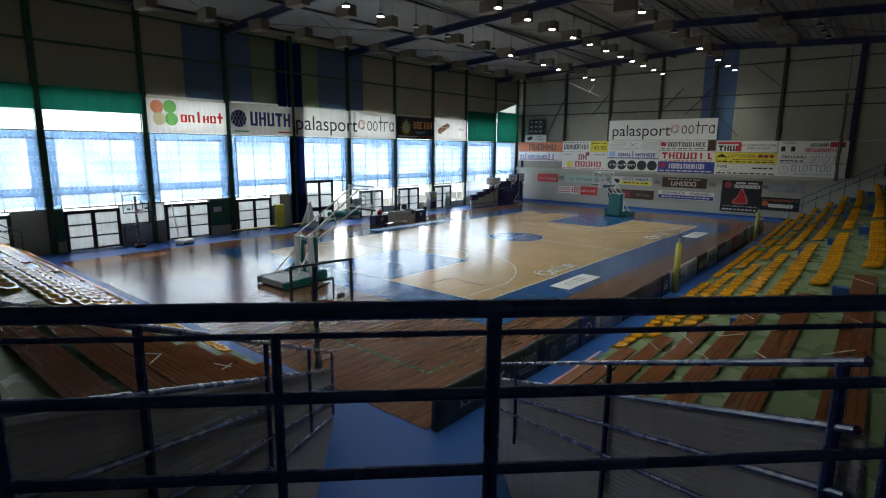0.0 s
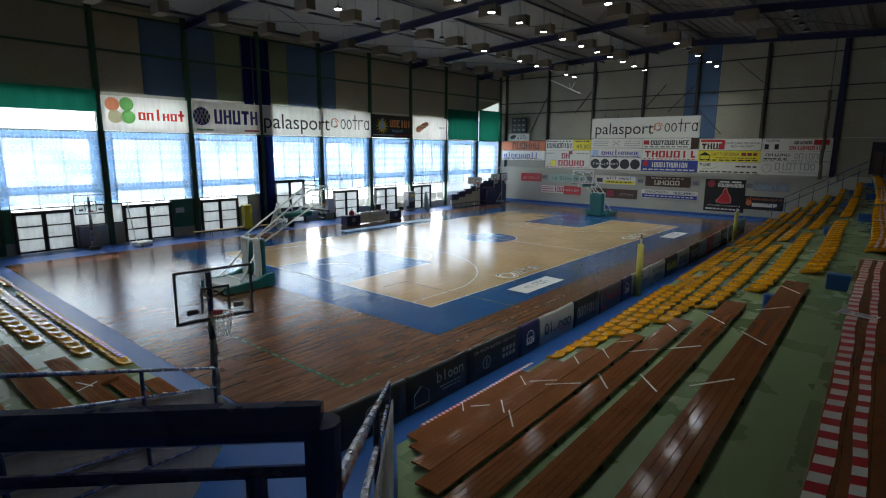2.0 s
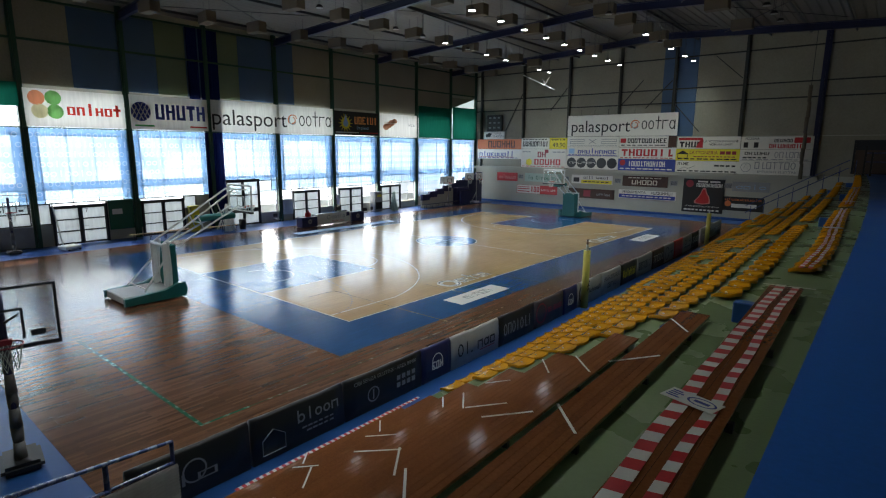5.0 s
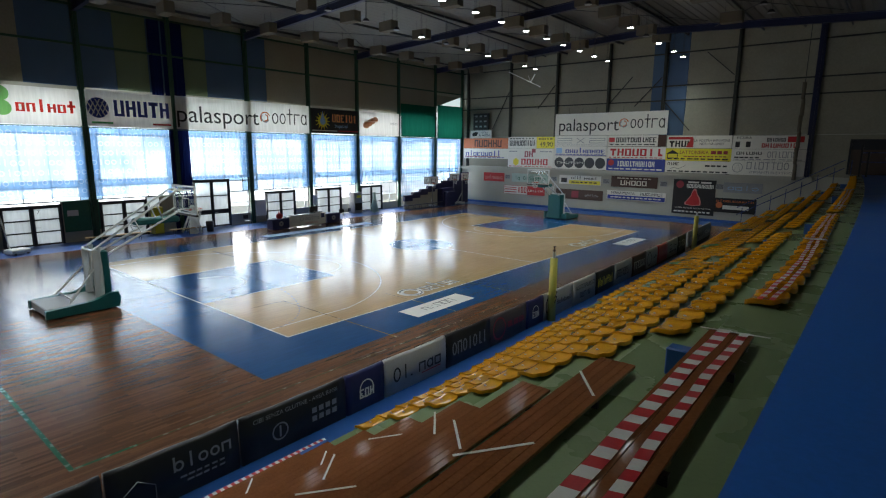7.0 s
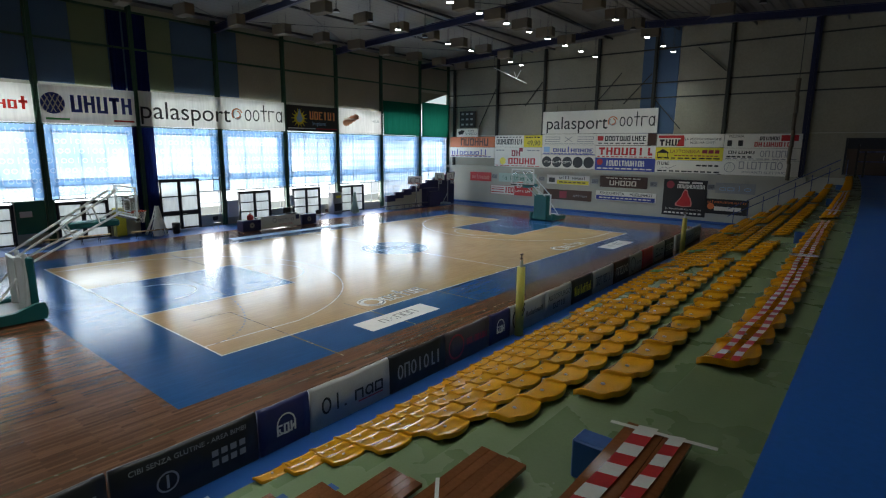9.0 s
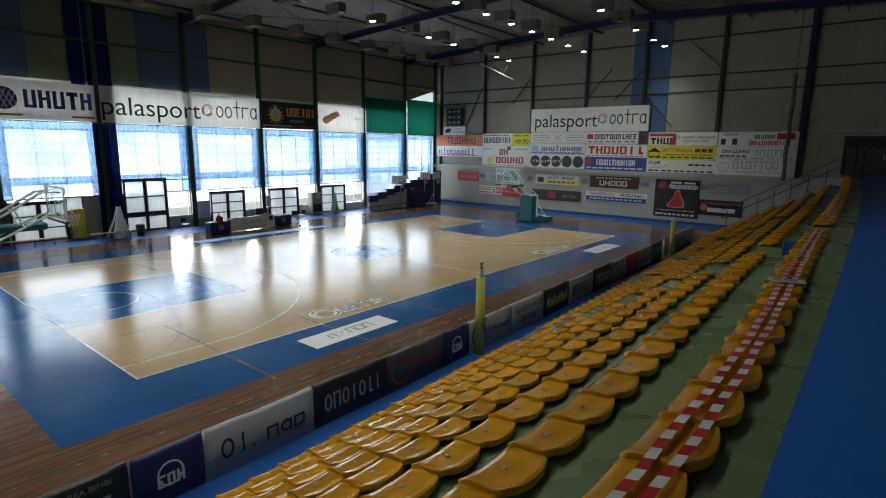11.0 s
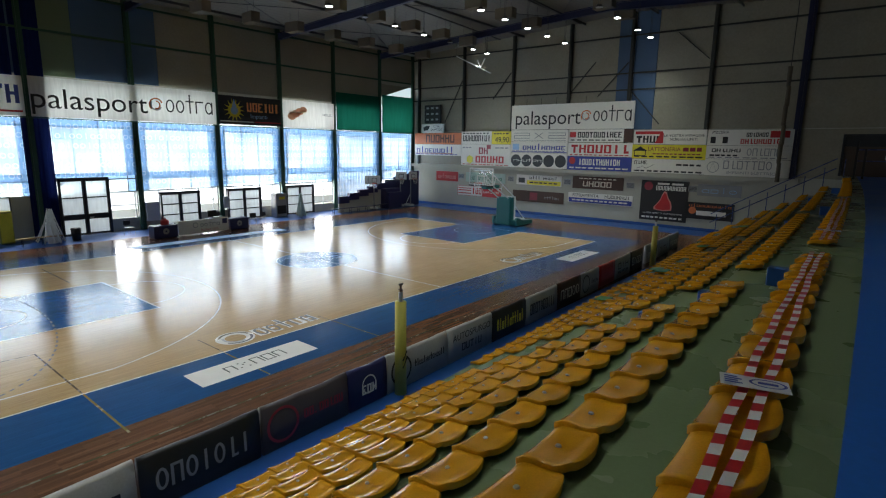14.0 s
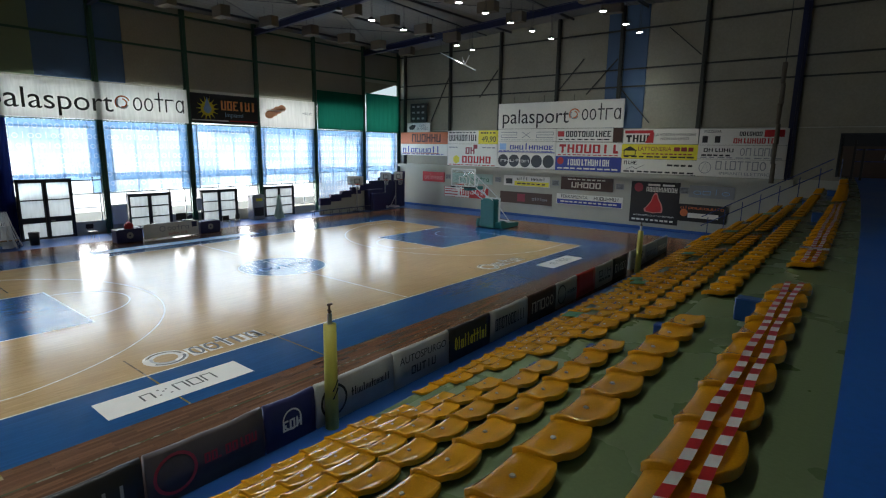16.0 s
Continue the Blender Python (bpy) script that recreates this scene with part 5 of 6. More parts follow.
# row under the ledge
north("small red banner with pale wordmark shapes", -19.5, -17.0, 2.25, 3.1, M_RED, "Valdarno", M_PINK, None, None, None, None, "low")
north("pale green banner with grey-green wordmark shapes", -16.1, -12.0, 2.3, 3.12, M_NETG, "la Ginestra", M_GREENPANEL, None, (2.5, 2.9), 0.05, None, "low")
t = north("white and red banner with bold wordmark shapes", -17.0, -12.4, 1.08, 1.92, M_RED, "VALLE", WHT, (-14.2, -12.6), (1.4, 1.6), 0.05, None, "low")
mark(t, WHT, lambda bm: patch(bm, -16.95, -14.3, 1.1, 1.9, LO)); mark(t, M_RED, lambda bm: (glyphs(bm, "JOB", -15.4, 1.05, 1.25, 0.55, 0.13, LO2), patch(bm, -16.9, -15.5, 1.25, 1.33, LO2), patch(bm, -16.9, -15.5, 1.5, 1.58, LO2), patch(bm, -16.9, -15.5, 1.7, 1.76, LO2)))
t = north("white and yellow banner with a black animal emblem", -10.9, -6.85, 2.35, 3.15, WHT, "Flli MAZZI", BLK, (-9.7, -7.2), (2.82, 3.08), 0.06, None, "low")
mark(t, M_YELLOWV, lambda bm: patch(bm, -9.9, -6.9, 2.38, 2.72, LO)); mark(t, BLK, lambda bm: (patch(bm, -10.7, -10.1, 2.5, 2.9, LO), rows_of_bars(bm, -9.7, -7.1, 2.5, 0.1, 6, LO2)))
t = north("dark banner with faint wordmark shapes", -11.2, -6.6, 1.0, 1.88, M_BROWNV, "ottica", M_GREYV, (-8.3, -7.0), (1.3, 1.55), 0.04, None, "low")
mark(t, M_MAROON, lambda bm: patch(bm, -9.6, -8.9, 1.15, 1.75, LO))
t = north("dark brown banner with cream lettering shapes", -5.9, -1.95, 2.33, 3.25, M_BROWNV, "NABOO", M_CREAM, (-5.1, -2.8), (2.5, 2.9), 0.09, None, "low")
mark(t, M_CREAM, lambda bm: rows_of_bars(bm, -5.4, -2.4, 3.05, 0.08, 8, LO))
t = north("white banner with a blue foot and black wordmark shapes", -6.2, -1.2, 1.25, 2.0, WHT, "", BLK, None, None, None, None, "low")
words("FERRAMENTA", 0.34, FACE_LOW(-4.8, 1.81), BLK, t)
mark(t, BLK, lambda bm: glyphs(bm, "ANDREANI", -3.3, 1.9, 1.7, 0.24, 0.04, LO))
mark(t, M_BLUEV, lambda bm: patch(bm, -6.15, -1.25, 1.28, 1.62, LO)); mark(t, WHT, lambda bm: rows_of_bars(bm, -5.9, -1.5, 1.4, 0.1, 12, LO2))
t = north("tall black poster with a red joint of meat", -0.65, 2.5, 0.45, 3.2, BLK, "", WHT, None, None, None, None, "low")
MEAT = [(0.95, 2.5), (1.12, 2.45), (1.22, 2.1), (1.42, 1.8), (1.52, 1.45), (1.5, 1.2), (0.9, 1.12), (0.32, 1.2), (0.28, 1.38), (0.5, 1.62), (0.72, 1.95), (0.82, 2.3)]
mark(t, M_PINK, lambda bm: bm.faces.new([bm.verts.new(LO(*p)) for p in MEAT]), "pale fat edge")
mark(t, M_RED, lambda bm: bm.faces.new([bm.verts.new(LO2(0.95 + (p[0] - 0.95) * 0.82, 1.6 + (p[1] - 1.6) * 0.86)) for p in MEAT]), "red meat shape")
mark(t, M_MAROON, lambda bm: bmesh.ops.create_circle(bm, cap_ends=True, segments=18, radius=0.3, matrix=Matrix.Translation(LO(-0.15, 2.8)) @ pose(0, 0, 0, 90, 0, 0)))
mark(t, WHT, lambda bm: glyphs(bm, "PORCAVACCA", 0.35, 2.0, 2.55, 0.3, 0.06, LO))
words("LA VERA BISTECCA ALLA FIORENTINA", 0.155, FACE_LOW(0.93, 0.95), WHT, t)
mark(t, WHT, lambda bm: (rows_of_bars(bm, 0.4, 2.3, 2.93, 0.13, 2, LO), rows_of_bars(bm, -0.5, 2.3, 0.6, 0.12, 9, LO)))
north("pale grey faded poster", 3.05, 5.65, 2.35, 3.1, M_GREYV, "avis", M_SKYV, None, None, 0.04, None, "low")
t = north("black and orange banner with a ball", 2.45, 5.35, 0.8, 1.9, BLK, "FloorServic", M_ORANGEV, (2.6, 5.2), (1.6, 1.8), 0.05, None, "low")
mark(t, M_ORANGEV, lambda bm: bmesh.ops.create_circle(bm, cap_ends=True, segments=18, radius=0.24, matrix=Matrix.Translation(LO(2.85, 1.35)) @ pose(0, 0, 0, 90, 0, 0))); mark(t, WHT, lambda bm: patch(bm, 3.1, 4.9, 1.05, 1.35, LO))
# scoreboard and plate
t = thing("scoreboard", "black electronic scoreboard on the end wall", "scoreboard")
part("case", soft_box(-20.75, -18.85, YF - 0.38, YF - 0.2, 7.35, 8.95, 0.03), M_BLACK, t)
mark(t, M_GREYV, lambda bm: [patch(bm, u, u + 0.3, v, v + 0.16, lambda a, b: (a, YF - 0.385, b)) for u in (-20.5, -19.95, -19.4) for v in (7.6, 8.1, 8.6)])
part("bracket", boxes((-20.1, -19.5, YF - 0.2, YF, 7.9, 8.4)), M_DARK, t)
t = north("white plate with a black horse emblem", -21.1, -18.5, 6.502, 7.28, WHT)
mark(t, BLK, lambda bm: bm.faces.new([bm.verts.new(NO(*p)) for p in ((-20.8, 6.7), (-20.3, 6.75), (-20.1, 7.1), (-20.5, 7.15), (-20.9, 6.95))]))
words("CITTA\nDI AREZZO", 0.26, FACE_N(-19.3, 6.92), BLK, t)
# grilles and floodlights under the ledge
for x in (-16.6, -11.45, -6.35, -1.45, 2.75):
    t = tagged(finish("wall_vent", soft_box(x - 0.28, x + 0.28, YF - 0.06, YF, 2.55, 2.95, 0.01), M_GREYV), "small grey ventilation grille", "vent", "wall vents")
    for k in range(4):
        part("slat", boxes((x - 0.24, x + 0.24, YF - 0.075, YF - 0.06, 2.62 + k * 0.08, 2.65 + k * 0.08)), M_DARK, t)

# ---- floor prints ----
FL = lambda u, v, z=0.012: (v, u, z)
def floor_print(label, y0, x_base, build, material):
    bm = bmesh.new(); build(bm)
    return tagged(finish("floor_print", bm, material), label, "marking", "", "structure")
for y0, nm in ((3.85, 1), (21.8, 2)):
    t = thing("floor_sticker", "white advertising sheet stuck on the blue border", "sticker", group="floor stickers")
    bm = bmesh.new(); flat(bm, 0.7, 1.62, y0, y0 + 3.1, 0.012); part("sheet", bm, M_TAPEW, t)
    bm = bmesh.new(); pl = lambda u, v: (1.62 - v, u, 0.015)
    glyphs(bm, "A", y0 + 0.75, 0.3, 0.3, 0.34, 0.04, pl); glyphs(bm, "MEN", y0 + 1.45, 0.95, 0.3, 0.4, 0.04, pl)
    for du, dv in ((1.1, 0.32), (1.22, 0.48), (1.32, 0.3), (1.3, 0.55), (1.15, 0.6)):
        patch(bm, y0 + du, y0 + du + 0.05, dv, dv + 0.05, pl)
    tagged(part("print", bm, M_BLACK, t), kind="stuff")
for y0, x1, s in ((5.5, -0.2, 1), (19.6, -0.2, 1)):
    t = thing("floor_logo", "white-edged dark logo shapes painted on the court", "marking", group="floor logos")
    pl = lambda u, v: (x1 - v, u, 0.010)
    pk = lambda u, v: (x1 - v, u, 0.013)
    bm = bmesh.new(); glyphs(bm, "estra", y0 + 0.95, 2.1, 0.12, 0.95, 0.15, pl); swirl(bm, y0 + 0.45, 0.5, 0.52, 0.24, pl); part("outline", bm, M_LINE, t)
    bm = bmesh.new(); glyphs(bm, "estra", y0 + 1.0, 2.0, 0.16, 0.88, 0.07, pk); tagged(part("print", bm, M_LINE_K, t), kind="stuff")
    for r, m, a in ((0.46, M_LINE_W, 10), (0.36, M_GREYV, 150), (0.46, M_LINE_K, 215)):
        bm = bmesh.new(); swirl(bm, y0 + 0.45, 0.5, r, 0.07, pk, a, a + 140); tagged(part("print", bm, m, t), kind="stuff")
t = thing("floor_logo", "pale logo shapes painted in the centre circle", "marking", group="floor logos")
bm = bmesh.new(); glyphs(bm, "estra", 12.75, 2.5, 0, 0.8, 0.08, lambda u, v: (-7.1 - v, u, 0.010)); tagged(part("print", bm, M_SKYV, t), kind="stuff")
t = thing("floor_sticker", "pale advertising strip stuck beside the scorer's table", "sticker", group="floor stickers")
bm = bmesh.new(); flat(bm, -16.75, -15.95, 9.4, 18.2, 0.012); part("sheet", bm, M_SKYV, t)
bm = bmesh.new(); glyphs(bm, "estra basket", 9.8, 8.0, 0.15, 0.5, 0.07, lambda u, v: (-15.95 - v, u, 0.015)); tagged(part("print", bm, M_TAPEW, t), kind="stuff")

# ---- padded barrier boards in front of the stand ----
def board(y0, y1, base, label, word="", ink=None, kind=0, h=0.86):
    t = thing("barrier_board", label, "board", (4.9, 0, 0), group="barrier boards")
    bm = bmesh.new()
    n = 7
    prof = [(-0.09, 0.0), (0.07, 0.0), (0.075, h * 0.5), (0.055, h - 0.05), (0.02, h), (-0.03, h), (-0.07, h - 0.05)]
    rings = []
    rnd = random.Random(int(y0 * 10))
    for i in range(n + 1):
        y = y0 + 0.015 + (y1 - y0 - 0.03) * i / n
        sag = 0.03 * math.sin(math.pi * i / n) * rnd.uniform(0.3, 1) + rnd.uniform(-0.006, 0.006)
        rings.append([bm.verts.new((x + lean(y), y, z - (sag if z > 0.1 else 0))) for x, z in prof])
    for p, q in zip(rings, rings[1:]):
        for j in range(len(prof)):
            k = (j + 1) % len(prof)
            bm.faces.new((p[j], p[k], q[k], q[j]))
    bm.faces.new(rings[0]); bm.faces.new(rings[-1][::-1])
    part("pad", bm, base, t, "", True)
    if word:
        pl = lambda u, v: (0.086 + lean(u) + (0 if v < h * 0.5 else -0.02 * (v - h * 0.5) / (h * 0.4)), u, v)
        bm = bmesh.new(); w = y1 - y0
        if kind == 1:
            swirl(bm, (y0 + y1) / 2, h * 0.52, 0.2, 0.03, pl)
            glyphs(bm, word, y0 + w * 0.3, w * 0.4, h * 0.3, 0.2, 0.05, pl)
        elif kind == 2:
            swirl(bm, y0 + 0.42, h * 0.5, 0.33, 0.05, pl); glyphs(bm, word, y0 + 0.85, w - 1.0, h * 0.42, 0.17, 0.035, pl)
        elif kind == 4:
            glyphs(bm, word, y0 + w * 0.45, w * 0.48, h * 0.52, 0.25, 0.035, pl)
            rows_of_bars(bm, y0 + w * 0.5, y1 - 0.25, h * 0.36, 0.035, 6, pl); rows_of_bars(bm, y0 + w * 0.55, y1 - 0.25, h * 0.26, 0.035, 5, pl)
            for p, q in (((0.2, 0.12), (0.2, 0.4)), ((0.2, 0.4), (0.42, 0.56)), ((0.42, 0.56), (0.66, 0.4)), ((0.66, 0.4), (0.66, 0.12)), ((0.66, 0.12), (0.2, 0.12))):
                bar(bm, pl(y0 + p[0], p[1]), pl(y0 + q[0], q[1]), 0.02, 0.006)
        elif kind == 3:
            rows_of_bars(bm, y0 + 0.3, y1 - 0.3, h * 0.25, 0.1, 8, pl); glyphs(bm, word, y0 + w * 0.15, w * 0.7, h * 0.45, 0.26, 0.04, pl)
        else:
            glyphs(bm, word, y0 + w * 0.1, w * 0.8, h * 0.3, h * 0.4, 0.045, pl)
        tagged(part("print", bm, ink, t), kind="stuff")
    return t, (lambda u, v: (0.09 + lean(u), u, v))
DARKPAD = M_BLACK
BL = [(-8.35, -6.4, DARKPAD, "black padded barrier board with grey emblem", "io", M_GREYV, 1),
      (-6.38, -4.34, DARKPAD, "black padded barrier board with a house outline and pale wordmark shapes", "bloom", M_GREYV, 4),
      (-4.32, -2.0, DARKPAD, "black padded barrier board with a food slogan and round emblem", "", WHT, 0),
      (-1.98, -0.9, M_NAVY, "navy padded barrier board with an eagle emblem shape", "SBA", WHT, 1),
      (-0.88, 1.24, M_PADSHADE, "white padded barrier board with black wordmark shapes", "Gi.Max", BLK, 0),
      # white lettering in grey ink, which carries the dimness of the board's face
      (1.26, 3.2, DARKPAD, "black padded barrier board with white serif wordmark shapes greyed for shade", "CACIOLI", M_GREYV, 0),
      (3.22, 5.15, M_GREYDARK, "greyed maroon padded barrier board with a red oval", "CB.COLOR", M_MAROON, 2),
      (5.17, 6.24, M_NAVY, "navy padded barrier board with an eagle emblem shape", "SBA", WHT, 1),
      (6.26, 8.36, M_PADSHADE, "white padded barrier board with a ring emblem", "TizziAutomobil", BLK, 2),
      (8.38, 10.34, M_PADSHADE, "white padded barrier board with two lines of print", "", BLK, 3),
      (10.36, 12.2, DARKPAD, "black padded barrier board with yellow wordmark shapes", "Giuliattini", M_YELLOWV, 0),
      (12.22, 14.3, M_PADSHADE, "white padded barrier board with thin black serif shapes", "PASTORELLI", BLK, 0),
      (14.32, 16.2, M_BROWNV, "brown padded barrier board with cream shapes", "NABOO", M_CREAM, 0),
      (16.22, 17.9, M_PADSHADE, "white padded barrier board with an oval emblem", "Albertoo", BLK, 2),
      (17.92, 19.6, M_RED, "dark red padded barrier board", "", WHT, 0),
      (19.62, 21.5, M_PADSHADE, "white padded barrier board with black shapes", "GIM", BLK, 3),
      (21.52, 23.3, DARKPAD, "black padded barrier board with pale shapes", "VIDEO", WHT, 0),
      (23.8, 25.8, M_GREYV, "grey padded barrier board", "areaden", WHT, 0), (25.82, 27.8, M_GREYV, "grey padded barrier board", "sponsor", BLK, 0), (27.82, 29.8, M_GREYV, "grey padded barrier board", "nuova", WHT, 0)]
for y0, y1, m, lab, w, ink, kd in BL:
    t, pl = board(y0, y1, m, lab, w, ink, kd)
    if "slogan" in lab:
        words("CIBI SENZA GLUTINE - AREA BIMBI", 0.12, pose(0.092, (y0 + y1) / 2, 0.72, 90, 0, 90), M_GREYV, t)
        bm = bmesh.new(); swirl(bm, -3.55, 0.36, 0.17, 0.03, pl); patch(bm, -3.57, -3.53, 0.25, 0.47, pl)
        for u in range(4):
            for v in range(2):
                patch(bm, -2.85 + u * 0.16, -2.74 + u * 0.16, 0.25 + v * 0.17, 0.36 + v * 0.17, pl)
        tagged(part("print", bm, M_GREYV, t), kind="stuff")
    if "two lines" in lab:
        words("AUTOSPURGO", 0.25, pose(0.1 + lean(9.3), 9.35, 0.6, 90, 0, 90 + 1.2), BLK, t)
        bm = bmesh.new(); glyphs(bm, "ORTIZ", 8.9, 0.9, 0.2, 0.2, 0.04, pl); tagged(part("print", bm, BLK, t), kind="stuff")
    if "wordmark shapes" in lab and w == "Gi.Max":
        bm = bmesh.new(); patch(bm, 0.3, 1.0, 0.2, 0.23, pl); tagged(part("print", bm, M_MAROON, t), kind="stuff")

# ---- padded net posts ----
for x, y, h in ((5.02, 6.5, 2.3), (4.75, 23.55, 2.1)):
    t = thing("net_post", "volleyball post in yellow padding with a hook on top", "post", (x, y, 0), group="net posts")
    bm = bmesh.new()
    bmesh.ops.create_cone(bm, cap_ends=True, segments=16, radius1=0.13, radius2=0.118, depth=h - 0.25, matrix=Matrix.Translation((0, 0, (h - 0.25) / 2)))
    part("padding", bm, M_PADY, t, "", True)
    pole = part("pole", tubes([((0, 0, 0), (0, 0, h - 0.05), 0.045)]), M_CHROME, t)
    part("hook", tubes([((0, 0, h - 0.1), (0, 0.0, h + 0.12), 0.02), ((-0.05, 0, h + 0.0), (0.05, 0, h + 0.0), 0.018), ((0, -0.04, h + 0.12), (0, 0.06, h + 0.12), 0.025)]), M_BROWNV, pole)
    bm = bmesh.new()
    for dz in (0.62, 0.78):
        bar(bm, (0.125, -0.06, dz), (0.125, 0.06, dz + 0.2), 0.03, 0.006)
    tagged(part("print", bm, M_BLACK, t), kind="stuff")

# ---- basketball stands ----
def ring(bm, cx, cy, cz, r, tr, n=20):
    pts = [Vector((cx + r * math.cos(i * math.tau / n), cy + r * math.sin(i * math.tau / n), cz)) for i in range(n)]
    for i in range(n):
        tube(bm, pts[i], pts[(i + 1) % n], tr, 6)
def hoop_net(bm, cx, cy, cz, r, drop=0.42):
    n = 12
    for i in range(n):
        for d in (1, -1):
            last = None
            for k in range(4):
                a = (i + d * k * 0.5) * math.tau / n
                rr = r * (1 - 0.42 * (k / 3) ** 0.8)
                p = Vector((cx + rr * math.cos(a), cy + rr * math.sin(a), cz - drop * k / 3))
                if last is not None:
                    tube(bm, last, p, 0.005, 4)
                last = p
def game_stand(at, turn, broad=False):
    """A wheeled competition stand; local +y looks over the court, the board stands above y = 5.4."""
    t = thing("basketball_stand", "white and teal padded rolling basketball stand", "basketball hoop", at, turn, "basketball stands")
    part("base", soft_box(-0.84, 0.84, 0.2, 2.0, 0.06, 0.33, 0.03), M_GREYV, t)
    for s in (-1, 1):
        bm = bmesh.new()
        v = [(0.15, 0.05), (2.25, 0.05), (2.32, 0.3), (2.25, 0.56), (2.0, 0.56), (1.5, 0.38), (0.15, 0.3)]
        lo, hi = [bm.verts.new((s * 0.85, y, z)) for y, z in v], [bm.verts.new((s * 1.0, y, z)) for y, z in v]
        bm.faces.new(lo); bm.faces.new(hi[::-1])
        for i in range(len(v)):
            k = (i + 1) % len(v); bm.faces.new((lo[i], lo[k], hi[k], hi[i]))
        part("side_pad", bm, M_TEAL, t)
        part("column", tubes([((s * 0.55, 1.9, 0.4), (s * 0.42, 2.0, 2.05), 0.075)], 10), M_PERCH, t)
        part("column_plate", soft_box(s * 0.48 - 0.06, s * 0.48 + 0.06, 1.72, 1.9, 0.36, 2.0, 0.02), M_PERCH, t)
        part("strut", tubes([((s * 0.75, 0.9, 0.4), (s * 0.5, 1.75, 1.35), 0.035)]), M_PERCH, t)
        part("strut", tubes([((s * 0.15, 1.85, 0.42), (s * 0.45, 1.85, 1.2), 0.03)]), M_PERCH, t)
        part("arm", tubes([((s * 0.42, 1.75, 1.95), (s * 0.32, 4.75, 3.82), 0.04), ((s * 0.42, 2.1, 1.72), (s * 0.28, 4.9, 3.1), 0.04), ((s * 0.42, 1.75, 1.95), (s * 0.42, 2.1, 1.72), 0.05), ((s * 0.36, 3.2, 2.85), (s * 0.35, 3.4, 2.38), 0.025), ((s * 0.34, 4.0, 3.35), (s * 0.33, 4.2, 2.75), 0.025)]), M_PERCH, t)
        part("wheel", tubes([((s * 0.9, 0.6, 0.07), (s * 0.8, 0.6, 0.07), 0.07)], 12), M_BLACK, t)
    for s in (-1, 1):
        part("front_pad", soft_box(s * 0.48 - 0.1, s * 0.48 + 0.1, 1.98, 2.2, 0.3, 1.95, 0.05), M_TEAL, t)
    if broad:
        part("cover_pad", soft_box(-0.56, 0.56, 2.3, 2.5, 0.05, 1.98, 0.06), M_TEAL, t)
    part("bumper", soft_box(-0.84, 0.84, 2.02, 2.28, 0.05, 0.45, 0.05), M_TEAL, t)
    for w, y, z, r in ((0.42, 1.75, 1.95, 0.05), (0.35, 3.3, 2.6, 0.03), (0.32, 4.75, 3.82, 0.03), (0.7, 1.0, 0.45, 0.03)):
        part("crossbar", tubes([((-w, y, z), (w, y, z), r)]), M_PERCH, t)
    part("arm_pad", soft_box(-0.22, 0.22, 3.3, 4.85, 2.62, 2.85, 0.05), M_TEAL, t)
    part("board_frame", tubes([((-0.9, 5.16, 2.9), (-0.9, 5.16, 3.95), 0.028), ((0.9, 5.16, 2.9), (0.9, 5.16, 3.95), 0.028), ((-0.9, 5.16, 3.95), (0.9, 5.16, 3.95), 0.028), ((-0.9, 5.16, 2.9), (0.9, 5.16, 2.9), 0.028), ((-0.32, 4.75, 3.82), (-0.6, 5.16, 3.8), 0.025), ((0.32, 4.75, 3.82), (0.6, 5.16, 3.8), 0.025), ((-0.28, 4.9, 3.1), (-0.5, 5.16, 3.0), 0.025), ((0.28, 4.9, 3.1), (0.5, 5.16, 3.0), 0.025)]), M_PERCH, t)
    bd = part("backboard", boxes((-0.9, 0.9, 5.19, 5.2, 2.9, 3.95)), M_ACRYLIC, t, "clear acrylic backboard")
    part("board_lines", boxes((-0.9, 0.9, 5.202, 5.206, 2.9, 2.95), (-0.9, 0.9, 5.202, 5.206, 3.9, 3.95), (-0.9, -0.85, 5.202, 5.206, 2.95, 3.9), (0.85, 0.9, 5.202, 5.206, 2.95, 3.9), (-0.295, 0.295, 5.202, 5.206, 3.45, 3.5), (-0.295, 0.295, 5.202, 5.206, 3.05, 3.1), (-0.295, -0.245, 5.202, 5.206, 3.1, 3.45), (0.245, 0.295, 5.202, 5.206, 3.1, 3.45)), M_TAPEW, bd)
    part("edge_pad", boxes((-0.93, 0.93, 5.13, 5.22, 2.82, 2.9)), M_BLACK, bd)
    bm = bmesh.new(); ring(bm, 0, 5.58, 3.05, 0.225, 0.01); box(bm, -0.1, 0.1, 5.21, 5.37, 2.99, 3.06); rim = part("rim", bm, M_ORANGE, t)
    bm = bmesh.new(); hoop_net(bm, 0, 5.58, 3.05, 0.225); part("net", bm, M_NET, rim)
game_stand((-7.8, -4.3, 0), 0)
game_stand((-7.4, 32.1, 0), 180, True)

def small_hoop(at, turn, board_m, h=3.05, wrap=True, label="portable basketball hoop on a padded pole"):
    t = thing("portable_hoop", label, "basketball hoop", at, turn, "portable hoops")
    bm = soft_box(-0.45, 0.35, -0.3, 0.3, 0, 0.18, 0.06, 2)
    part("base", bm, M_BLACK if wrap else M_GREYV, t)
    if wrap:
        bm = bmesh.new()
